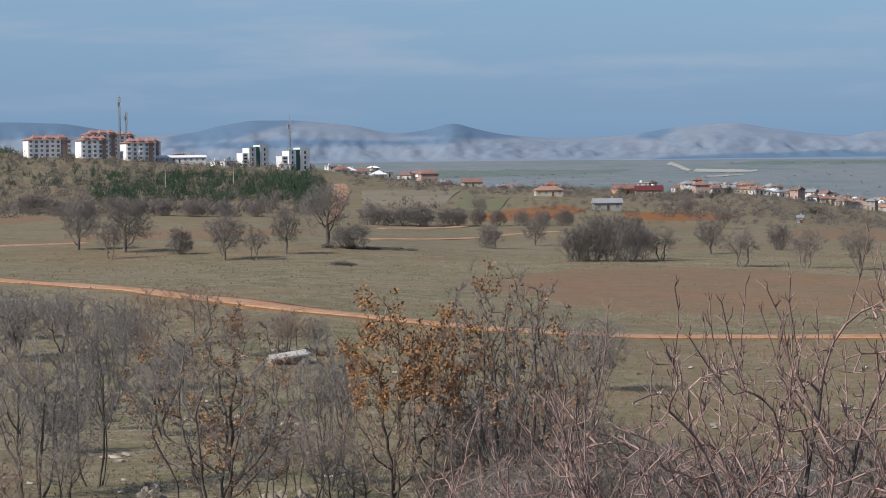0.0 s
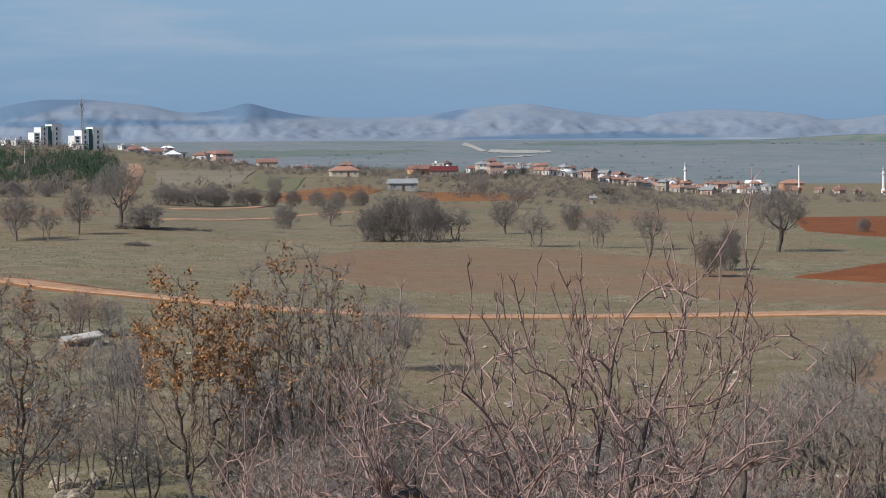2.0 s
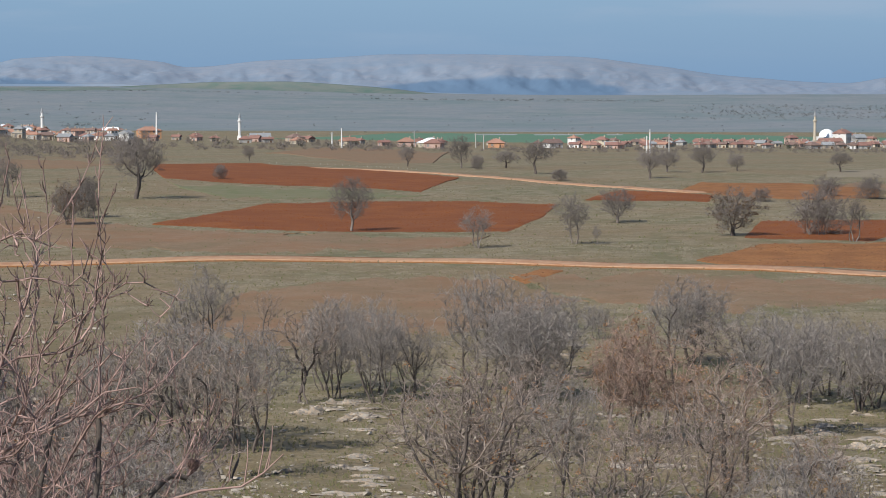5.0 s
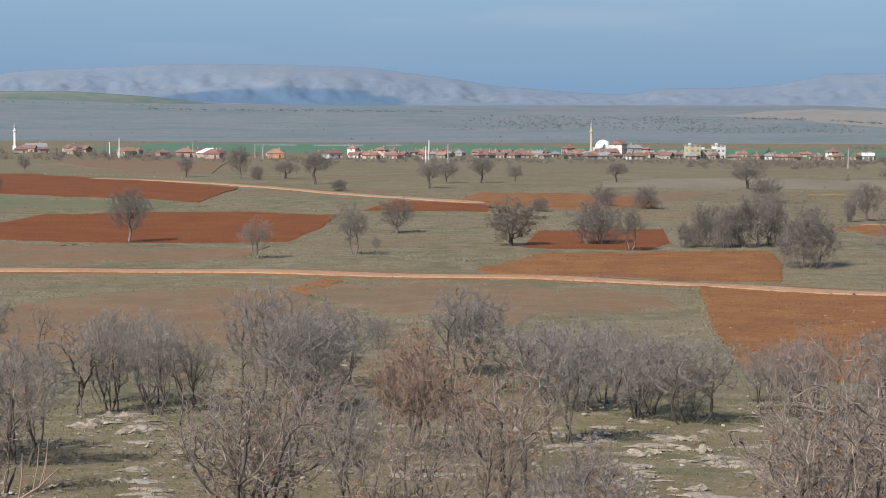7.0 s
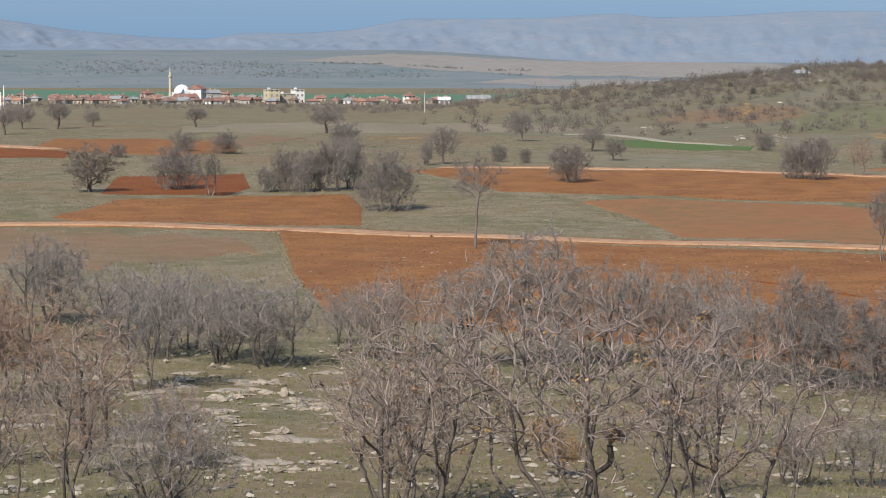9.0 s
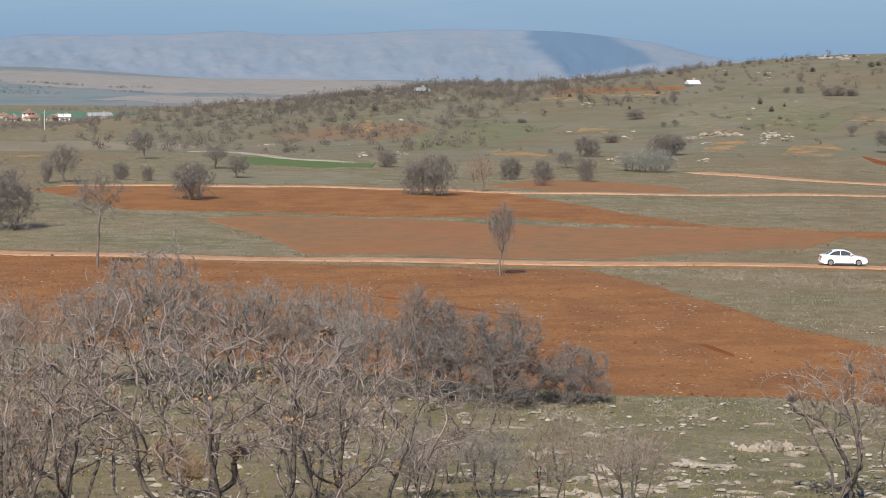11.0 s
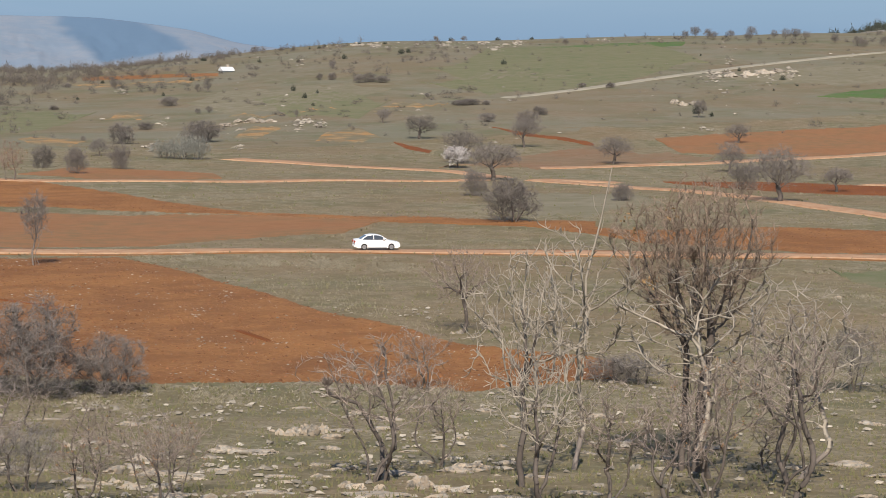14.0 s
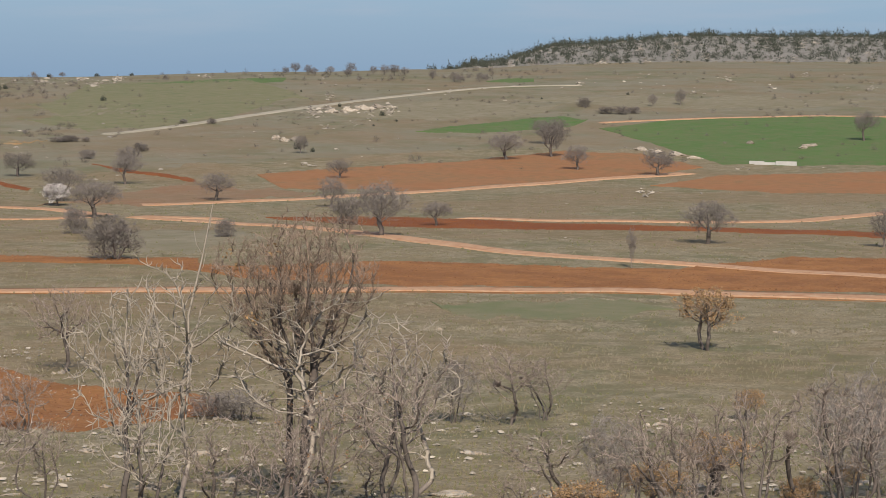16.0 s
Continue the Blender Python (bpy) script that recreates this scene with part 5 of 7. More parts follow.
# ---- woods and scrub too many to count ----
def blades(rng, centre, size, count, width=0.12):
    """A rounded clump of short pointed blades. Returns vertices of triangles."""
    u = rng.normal(0, 1, (count, 3))
    u /= np.linalg.norm(u, axis=1, keepdims=True)
    u[:, 2] = np.abs(u[:, 2])
    lobe = 0.8 + 0.3 * np.sin(3 * np.arctan2(u[:, :1], u[:, 1:2]) + rng.random() * 6) * rng.random()
    root = u * rng.random((count, 1)) ** 0.6 * 0.85 * lobe
    root[:, 2] = 0.10 + 0.82 * root[:, 2]
    tip = root + (u * 0.6 + rng.normal(0, 0.45, (count, 3)) + np.array([0, 0, 0.15])) * rng.uniform(0.07, 0.16, (count, 1))
    k = np.array([size[0] * 0.5, size[0] * 0.5, size[1]])
    side = rng.normal(0, 1, (count, 3))
    side /= np.linalg.norm(side, axis=1, keepdims=True)
    w = width * rng.uniform(0.5, 1.3, (count, 1))
    return (np.stack([root - side * w, root + side * w, tip], 1) * k + centre).reshape(-1, 3)


def scatter(name, spots, label, category, material, count=46, width=0.12, seed=1):
    """One mesh of clumps at (azimuth, range, width, height)."""
    rng = np.random.default_rng(seed)
    V = []
    for az, r, w, h in spots:
        x, y = place(az, r)
        z = ground(x, y) - 0.1
        V.append(blades(rng, np.array([float(x), float(y), float(z)]), (w, h), count, width))
    V = np.concatenate(V)
    ob = mesh_object(name, V, np.arange(len(V)).reshape(-1, 3), material, smooth=False)
    return tagged(ob, label, category, kind="stuff")


def zone(rng, n, az0, az1, r0, r1, w0, w1, tall=0.8, near=1.0):
    """Random clump spots in a sector."""
    az = rng.uniform(az0, az1, n)
    r = r0 + (r1 - r0) * rng.random(n) ** near
    w = rng.uniform(w0, w1, n) * rng.uniform(0.7, 1.2, n)
    return list(zip(az, r, w, w * tall * rng.uniform(0.7, 1.3, n)))


def clustered(rng, clusters, per, az0, az1, r0, r1, w0, w1, tall=0.8, spread=0.7):
    out_spots = []
    for c in range(clusters):
        ca, cr = rng.uniform(az0, az1), rng.uniform(r0, r1)
        for k in range(rng.integers(max(1, per // 2), per + 1)):
            w = rng.uniform(w0, w1)
            out_spots.append((ca + rng.normal(0, spread), cr + rng.normal(0, spread * cr * 0.03), w, w * tall * rng.uniform(0.7, 1.3)))
    return out_spots


rng = np.random.default_rng(77)
hill = (clustered(rng, 46, 7, 39.5, 47, 520, 790, 2.4, 5.4, 0.8, 0.9) + zone(rng, 120, 42, 48.5, 620, 840, 2.4, 5.6, 0.8) + zone(rng, 170, 46, 53.5, 760, 880, 2.2, 4.4, 0.8) + clustered(rng, 40, 9, 38, 49, 480, 770, 2.2, 5.4) + clustered(rng, 50, 9, 42, 60, 640, 870, 1.8, 4.4) + clustered(rng, 26, 14, 40, 60, 520, 820, 2.2, 4.6, 0.45, 0.6) + zone(rng, 130, 40, 66, 430, 820, 1.0, 2.6)
        + zone(rng, 120, 38, 56, 720, 880, 2.0, 4.2) + zone(rng, 150, 58, 82, 480, 860, 1.0, 2.8) + clustered(rng, 26, 9, 58, 82, 560, 860, 1.4, 3.2, 0.6) + clustered(rng, 14, 10, 59, 72, 600, 700, 1.2, 2.6, 0.45) + zone(rng, 60, 62, 72, 800, 880, 2, 5))
hill += clustered(rng, 34, 14, 42.5, 53, 700, 860, 2.6, 5.4, 0.85, 0.45)
scatter("hillside_scrub", hill, "leafless grey-brown scrub over the hillside", "scrub", SCRUB_HILL, count=105, width=0.055, seed=2)
pines_hill = zone(rng, 420, 68.6, 85, 1360, 1480, 5, 8, 0.9) + zone(rng, 2500, 68.2, 85, 1090, 1480, 3.4, 6.6, 0.9) + zone(rng, 70, 72, 84, 1050, 1100, 3, 6, 0.75)
scatter("hilltop_conifers", pines_hill, "dark green conifers dotting the stony hilltop", "conifers", NEEDLE, 54, 0.10, 3)
scatter("hilltop_scrub", zone(rng, 1000, 68.2, 85, 1080, 1480, 2, 5, 0.5), "grey scrub between stones on the hilltop", "scrub", SCRUB, count=50, width=0.05, seed=4)
JUNIPERS = [bpy.data.meshes.new("juniper") for _ in range(4)]
for me in JUNIPERS:
    v = blades(rng, np.zeros(3), (1.0, 1.0), 420, 0.06)
    fill(me, v.astype(np.float32), np.arange(len(v), dtype=np.int32).reshape(-1, 3), False)
    me.materials.append(NEEDLE)
JUNIPER_SPOTS = [(54.83, 606, 1.8, 2.4), (55.11, 581, 2.0, 2.0), (55.33, 557, 1.6, 1.1), (55.43, 594, 1.2, 1.5), (56.1, 727, 2.5, 2.1), (57.53, 744, 2.9, 2.2), (55.47, 814, 2.0, 1.6), (52.28, 674, 2.0, 1.7), (51.58, 620, 1.2, 1.5), (49.47, 624, 1.2, 1.1)]
JUNIPER_SPOTS += [(52.58, 788, 3.1, 1.7), (56.48, 826, 2.0, 1.8), (57.11, 828, 2.0, 1.4), (55.23, 816, 1.2, 1.2), (58.77, 890, 2.6, 2.0), (53.97, 741, 1.8, 1.5), (54.95, 724, 1.8, 1.4), (50.08, 693, 1.7, 1.4), (50.58, 667, 1.3, 1.0), (44.61, 711, 2.1, 2.4), (45.17, 655, 2.3, 2.9), (46.49, 746, 1.3, 4.0), (46.12, 754, 1.9, 2.6)]
JUNIPER_SPOTS += [(60.1, 692, 2.4, 2.4), (57.7, 750, 2.6, 2.0), (55.6, 829, 1.8, 1.6), (56.71, 827, 1.6, 1.4), (60.8, 890, 2.6, 1.5), (64.95, 531, 2.4, 2.9), (65.33, 523, 1.5, 1.5), (67.07, 638, 2.2, 1.9), (66.0, 673, 1.5, 1.7), (67.43, 619, 1.2, 0.9), (65.03, 738, 0.9, 1.1), (71.08, 709, 1.2, 1.0), (73.24, 732, 1.4, 1.1), (66.86, 604, 0.9, 0.9), (59.95, 890, 3.1, 1.8)]
for az, r, w, h in JUNIPER_SPOTS:
    x, y = (float(v) for v in place(az, r))
    ob = new("juniper", JUNIPERS[dice.randrange(4)])
    ob.matrix_basis = pose(x, y, height(x, y) - 0.1, 0, 0, dice.random() * 360) @ Matrix.Diagonal((w * 1.15, w * 1.15, h * 1.2, 1))
    tagged(ob, "dark green juniper bush on the open hillside", "juniper", "junipers on the hill")
RIDGE_TREES = [(64.64, 849, 2.5, 2.9), (64.89, 862, 3.4, 3.8), (65.2, 852, 2.9, 3.4), (65.35, 842, 2.5, 2.9), (65.77, 853, 2.5, 2.9), (66.27, 864, 3.4, 3.8), (66.2, 833, 2.9, 2.9), (66.84, 851, 2.5, 2.9), (67.12, 840, 3.3, 3.7), (67.36, 840, 3.3, 3.7), (67.62, 839, 2.9, 2.9)]
RIDGE_TREES += [(68.33, 813, 2.8, 3.2), (68.89, 795, 3.5, 3.1), (69.03, 788, 3.1, 2.7), (69.53, 792, 3.1, 3.1), (69.67, 800, 2.0, 2.4), (66.49, 799, 1.6, 2.0), (59.1, 890, 2.2, 1.8), (58.4, 890, 1.8, 2.0), (58.82, 854, 1.3, 1.3), (54.51, 814, 2.0, 1.6), (53.86, 827, 2.8, 2.4)]
RIDGE_TREES += [(73.87, 684, 2.4, 3.4), (74.56, 692, 3.1, 4.4), (61.65, 806, 2.0, 2.0), (55.81, 685, 2.0, 2.4), (55.5, 640, 1.3, 1.9), (51.36, 633, 1.2, 1.6), (52.68, 624, 2.1, 2.8), (52.43, 627, 1.5, 2.2), (50.36, 661, 2.3, 2.6), (55.8, 681, 1.7, 2.0), (55.45, 641, 1.3, 1.4), (54.91, 526, 0.9, 1.6), (49.6, 455, 1.1, 1.1), (52.44, 548, 1.3, 1.3), (52.72, 549, 1.6, 1.6)]
for az, r, w, h in RIDGE_TREES:
    plant("round", az, r, h * 1.15, w * 1.2, "small trees on the hill", "small bare grey-brown tree on the hill")
HEATH_BUSHES = [(72.14, 681, 4.0, 2.7), (58.19, 581, 1.4, 0.9), (62.09, 611, 2.1, 1.2), (62.8, 612, 2.4, 1.2), (59.26, 558, 4.9, 1.4), (59.68, 558, 1.9, 1.1), (61.03, 526, 3.4, 1.8), (72.7, 654, 4.5, 2.0), (73.1, 652, 4.5, 2.3), (73.4, 656, 3.5, 1.8), (51.72, 579, 4.3, 2.3), (55.8, 638, 2.2, 1.9), (56.5, 625, 3.2, 2.2)]
HEATH_BUSHES += [(56.75, 626, 3.2, 2.4), (57.06, 624, 3.7, 1.8), (49.23, 679, 2.0, 1.3), (48.88, 582, 2.3, 1.1), (51.16, 504, 3.7, 1.7), (59.02, 556, 4.1, 1.2)]
for az, r, w, h in HEATH_BUSHES:
    plant("bush", az, r, h * 1.15, w * 1.15, "low bushes on the hill", "low leafless brown bush on the hillside")
left_pines = zone(rng, 520, -8.8, -3.0, 890, 1130, 4.0, 7.0, 0.95) + zone(rng, 50, -4.4, -3.0, 960, 1100, 5.0, 8.0, 1.2) + zone(rng, 40, -12.5, -7, 900, 1160, 3.5, 6.0, 0.9) + zone(rng, 40, -11.5, -5, 1000, 1300, 3, 6, 1.2) + zone(rng, 20, -3.7, -3.1, 840, 980, 5, 8, 1.2)
left_pines += zone(rng, 160, -14, -10.3, 1290, 1450, 3.0, 5.0, 0.9)
scatter("pine_wood", left_pines, "dark green pine wood below the apartments", "pine wood", PINE_FAR, 190, 0.048, 6)
left_grey = (zone(rng, 1350, -12.5, -3.1, 800, 1280, 3.5, 7.5, 0.8) + zone(rng, 150, -12, -3.0, 780, 900, 4, 8, 0.65) + zone(rng, 40, -2.2, 0.5, 780, 900, 4, 8, 0.65) + zone(rng, 330, -2.5, 6.5, 1080, 1350, 4, 8, 0.7) + zone(rng, 90, 1.6, 9, 800, 1000, 3, 6, 0.7) + zone(rng, 240, -1.5, 10, 800, 1230, 2.4, 5, 0.6)
             + zone(rng, 900, 5.5, 13.5, 860, 1290, 3.0, 6.5, 0.7) + zone(rng, 130, 2.5, 6.5, 1020, 1250, 3, 6, 0.8) + zone(rng, 120, 6, 12.5, 1290, 1560, 3, 6, 0.9))
scatter("grey_wood", left_grey, "leafless grey-brown trees round the town", "trees", SCRUB, 84, 0.06, 7)
town_trees = zone(rng, 150, 13, 22, 1050, 1250, 4, 9, 0.75) + zone(rng, 330, 22, 39, 1060, 1250, 3, 6.5, 0.7) + zone(rng, 120, 13, 39, 1250, 1500, 3, 6, 0.9) + zone(rng, 190, 33, 40, 800, 1200, 3.5, 7, 0.75) + zone(rng, 60, 7, 14, 1250, 1500, 3, 6, 0.7)
scatter("town_trees", town_trees, "bare grey trees along the edge of the town", "trees", SCRUB, 100, 0.054, 8)
scatter("town_conifers", zone(rng, 26, 28, 37, 1230, 1500, 3, 6, 1.0) + zone(rng, 22, 4.3, 7.2, 1150, 1300, 4, 7, 0.95) + [(9.35, 1000, 8.5, 6.0), (9.2, 1010, 6.0, 5.0)] + zone(rng, 30, 7, 13.4, 1290, 1560, 3, 5.5, 1.0) + zone(rng, 8, 15, 21, 1150, 1300, 3, 5, 1.3), "dark conifers standing between the houses", "conifers", NEEDLE, 200, 0.07, 9)


def hedge(az0, r0, az1, r1, n, w0, w1, tall=0.6):
    """Clump spots along a line, a little uneven and with gaps."""
    u = rng.random(n)
    u = u[np.sin(u * 40 + az0) + rng.normal(0, 0.5, n) > -0.8]
    w = rng.uniform(w0, w1, len(u))
    return list(zip(az0 + (az1 - az0) * u, r0 + (r1 - r0) * u + rng.normal(0, 8, len(u)), w, w * tall * rng.uniform(0.6, 1.3, len(u))))


far_scrub = (zone(rng, 260, -8, 14, 1750, 3300, 5, 12, 0.3) + clustered(rng, 40, 10, -8, 13, 1700, 2300, 4, 9, 0.45, 0.35) + clustered(rng, 60, 12, 27.2, 34, 2600, 3120, 3, 7, 0.6, 0.5) + clustered(rng, 30, 10, 33, 37, 2500, 2800, 3, 7, 0.6, 0.4) + hedge(34.2, 3100, 35.9, 3050, 60, 5, 9) + hedge(36.5, 3015, 37.9, 2865, 50, 5, 9)
             + hedge(38.4, 2810, 39.6, 2795, 30, 5, 9) + hedge(38.5, 2640, 39.4, 2620, 20, 5, 8) + hedge(19.4, 3360, 26.8, 3330, 150, 4, 10, 0.5) + hedge(22.5, 3410, 26, 3380, 70, 4, 9, 0.5) + hedge(7, 3580, 20, 3540, 120, 4, 10, 0.35)
             + hedge(37, 1830, 43.4, 1840, 110, 4, 8, 0.8) + hedge(38, 1900, 43, 1960, 50, 3, 6, 0.8) + zone(rng, 130, 8, 34, 1900, 3200, 2, 5, 0.6) + zone(rng, 60, -6, 8, 1900, 3000, 3, 6, 0.6) + hedge(-7, 2900, 4, 3180, 90, 4, 10, 0.4) + hedge(-4, 2450, 7, 2700, 80, 4, 9, 0.4))
# the scrub's base colour is greyed and blued to stand in for haze
scatter("plain_scrub", far_scrub, "dark specks of scrub on the far plain", "scrub", shade("hazy_scrub", [(0.112, 0.124, 0.124), (0.140, 0.150, 0.148)], (0.02, 0.2)), 40, 0.14, 10)
field_scrub = zone(rng, 90, -11, 40, 330, 640, 0.6, 1.6, 0.6) + zone(rng, 70, 40, 80, 230, 460, 0.5, 1.3, 0.6)
scatter("field_edge_scrub", field_scrub, "low dry shrubs along the field edges", "scrub", SCRUB, 70, 0.05, 11)

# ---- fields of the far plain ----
# bluish haze is mixed into the green of this far wheat
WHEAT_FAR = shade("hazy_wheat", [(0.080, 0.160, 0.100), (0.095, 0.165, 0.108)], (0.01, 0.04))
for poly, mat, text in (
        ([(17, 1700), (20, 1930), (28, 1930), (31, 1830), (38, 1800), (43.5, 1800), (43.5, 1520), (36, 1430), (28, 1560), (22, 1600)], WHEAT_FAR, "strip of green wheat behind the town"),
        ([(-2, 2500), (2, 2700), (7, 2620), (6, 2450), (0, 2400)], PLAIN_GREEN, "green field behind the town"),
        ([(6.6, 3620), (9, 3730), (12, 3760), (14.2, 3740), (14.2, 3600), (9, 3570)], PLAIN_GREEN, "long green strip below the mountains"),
        ([(-6, 3150), (0, 3380), (4.6, 3420), (5.0, 3260), (-2, 3020)], PLAIN_GREEN, "green field across the plain, haze painted into its colour"),
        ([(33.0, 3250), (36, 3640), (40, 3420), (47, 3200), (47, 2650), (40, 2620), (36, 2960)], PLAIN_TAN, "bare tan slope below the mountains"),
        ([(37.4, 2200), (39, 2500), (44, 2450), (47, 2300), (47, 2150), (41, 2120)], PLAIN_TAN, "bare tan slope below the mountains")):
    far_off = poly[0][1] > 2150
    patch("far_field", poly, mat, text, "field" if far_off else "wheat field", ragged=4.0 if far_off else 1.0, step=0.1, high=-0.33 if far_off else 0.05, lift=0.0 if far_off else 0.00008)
WHITE_EARTH = shade("quarried_white_earth", [(0.38, 0.365, 0.33), (0.30, 0.295, 0.27)], (0.02, 0.1))
for poly in ([(5.65, 3560), (5.75, 3690), (6.05, 3500), (6.3, 3330), (6.15, 3300), (5.9, 3450)], [(6.3, 3270), (6.4, 3390), (7.9, 3330), (7.95, 3270), (7.2, 3220)], [(6.5, 3080), (7.2, 3150), (7.6, 3130), (7.0, 3060)]):
    patch("earthworks", poly, WHITE_EARTH, "white quarried earth beyond the town", "earthworks", step=0.05, high=-0.35)

# ---- limestone on the near slope ----
def rock_mesh(seed):
    bm = bmesh.new()
    bmesh.ops.create_icosphere(bm, subdivisions=3, radius=0.5)
    r = np.random.default_rng(seed)
    off = Vector(r.uniform(-50, 50, 3))
    cuts = [(Vector(r.normal(0, 1, 3)).normalized(), r.uniform(0.55, 0.85)) for _ in range(7)]
    for v in bm.verts:
        c = v.co.normalized()
        k = 1 + 0.9 * noise.noise(c * 1.3 + off) + 0.5 * noise.noise(c * 3.1 + off) + 0.3 * noise.noise(c * 7.3 + off)
        for face, reach_out in cuts:
            k = min(k, reach_out / max(c.dot(face), 1e-3))
        v.co = Vector((c.x * k * 0.55, c.y * k * 0.55, max(-0.18, c.z * k * 0.46)))
    me = bpy.data.meshes.new("rock")
    bm.to_mesh(me)
    bm.free()
    me.materials.append(ROCK)
    me.polygons.foreach_set("use_smooth", np.zeros(len(me.polygons), bool))
    return me


ROCKS = [rock_mesh(s) for s in range(8)]


def rock(az, r, w, h, deep=None):
    x, y = (float(v) for v in place(az, r))
    ob = new("rock", ROCKS[dice.randrange(8)])
    turn = -(az - AZ0) + dice.uniform(-14, 14)
    ob.matrix_basis = pose(x, y, height(x, y) + h * 0.12, 0, 0, turn) @ Matrix.Diagonal((w, deep or w * dice.uniform(0.22, 0.55), h * 1.5, 1))
    return tagged(ob, "weathered pale limestone lying in the grass", "rock", "limestone rocks on the slope")


ROCK_SPOTS = [(-3.97, 108, 2.4, 0.95), (-3.6, 107, 1.2, 0.7), (-7.49, 116, 1.5, 0.5), (-7.56, 206, 4.2, 0.5), (-9.2, 166, 2.4, 0.4), (-3.45, 150, 2.2, 0.4)]
ROCK_SPOTS += [(53.52, 86.8, 3.24, 0.43), (51.17, 80.3, 0.9, 0.28), (55.08, 93, 1.74, 0.6), (55.43, 93.6, 0.82, 0.65), (49.07, 88.6, 0.88, 0.44), (49.72, 89.8, 1.01, 0.27), (47.48, 101.8, 0.71, 0.41), (49.51, 76.7, 1.72, 0.27), (50.38, 75.6, 1.13, 0.23), (55.24, 93.4, 1.39, 0.56), (54.74, 92.6, 0.92, 0.46), (50.28, 73.9, 2.39, 0.26), (51.05, 79.6, 0.79, 0.24), (58.26, 74, 1.11, 0.48), (57.69, 73.3, 0.91, 0.4), (56.25, 73.1, 1.09, 0.47), (56.82, 72.7, 0.9, 0.4), (58.84, 73.1, 1.09, 0.29), (63.53, 81.8, 0.53, 0.29), (59.07, 138.7, 0.62, 0.35)]
ROCK_SPOTS += [(32.77, 107.5, 1.93, 0.37), (33.2, 103.1, 1.41, 0.51), (33.56, 99.8, 1.24, 0.35), (34.17, 96.3, 1.68, 0.29), (31.9, 100, 1.37, 0.35), (33.85, 74.8, 1.08, 0.19), (30.54, 107.7, 1.88, 0.32), (32.55, 87.2, 0.87, 0.26), (33.34, 88.6, 0.79, 0.35), (35.01, 85.6, 0.85, 0.17), (30.25, 90.9, 1.36, 0.68), (31.69, 116.1, 1.16, 0.29), (18.62, 118, 1.18, 0.41), (17.62, 113, 1.97, 0.56), (18.91, 109.7, 1.37, 0.38), (18.9, 89.9, 1.79, 0.31), (17.18, 88.3, 1.1, 0.26), (25.95, 117.7, 1.17, 0.53), (30.62, 109.7, 1.91, 0.33), (31.89, 101, 1.76, 0.35)]
ROCK_SPOTS += [(24.37, 164.4, 0.82, 0.41), (-3.87, 201.4, 3.01, 0.8), (-3.45, 199.3, 1.19, 0.6), (-4.23, 200.6, 1.5, 0.7), (-7.48, 112, 2.09, 0.78), (-9.19, 161.7, 2.01, 0.56), (-3.62, 149.4, 2.6, 0.37), (70.18, 169.9, 0.85, 0.42), (77.47, 172.8, 0.95, 0.52), (68.6, 169.6, 0.84, 0.34), (77.08, 172.8, 0.77, 0.26), (76.35, 120.5, 1.02, 0.42), (74.08, 115.3, 1.26, 0.34), (72.73, 109.5, 1.64, 0.27), (69.57, 102.7, 1.53, 0.26), (60.42, 134.2, 0.87, 0.33), (58.97, 138.4, 0.62, 0.31), (-3.95, 102.9, 2.56, 0.87), (-7.51, 111.8, 1.67, 0.61)]
for az, r, w, h in ROCK_SPOTS:
    for k in range(3 if w > 1.0 else 2):
        off = math.degrees(w * dice.uniform(-0.42, 0.42) / r)
        rock(az + off, r + dice.uniform(-0.5, 0.5), w * dice.uniform(0.3, 0.62), h * dice.uniform(0.5, 0.95))
ledge_v, ledge_f = [], []
for a0, a1, r0, r1, n in ((24.0, 24.6, 128, 164, 12), (25.6, 27.6, 112, 122, 12), (25.5, 27.8, 90, 100, 10), (18.3, 19.6, 104, 122, 12), (18.4, 19.7, 76, 94, 10), (29.5, 35.5, 74, 114, 54), (46, 62, 62, 106, 46), (62, 80, 62, 104, 24)):
    for k in range(n):
        w = dice.uniform(0.7, 2.3) * (0.75 if k % 3 else 1.1)
        me = ROCKS[dice.randrange(8)]
        az = dice.uniform(a0, a1)
        x, y = (float(v) for v in place(az, dice.uniform(r0, r1)))
        h = dice.uniform(0.10, 0.24)
        m = pose(x, y, height(x, y) + h * 0.12, 0, 0, AZ0 - az + dice.uniform(-14, 14)) @ Matrix.Diagonal((w, w * dice.uniform(0.25, 0.5), h * 1.5, 1))
        co = np.empty(len(me.vertices) * 3, np.float32)
        me.vertices.foreach_get("co", co)
        ledge_f.append(np.array([p.vertices[:] for p in me.polygons]) + sum(len(v) for v in ledge_v))
        ledge_v.append(co.reshape(-1, 3) @ np.array(m.to_3x3()).T + np.array(m.translation))
tagged(mesh_object("limestone_ledges", np.concatenate(ledge_v), np.concatenate(ledge_f), ROCK, smooth=False), "low flat ledges of limestone breaking through the turf", "ledges", kind="stuff")
for c in range(22):
    ca, cr = dice.uniform(15, 62), dice.uniform(64, 112)
    if 52 < ca < 63:
        cr = dice.uniform(62, 108)
    for k in range(dice.randrange(2, 7)):
        w = dice.uniform(0.2, 0.9)
        rock(ca + dice.gauss(0, 0.7), cr + dice.gauss(0, 2.5), w, w * dice.uniform(0.16, 0.42))


BARE = [p for s, p in FIELDS if s in ("red", "dark", "tan", "green", "ochre")]


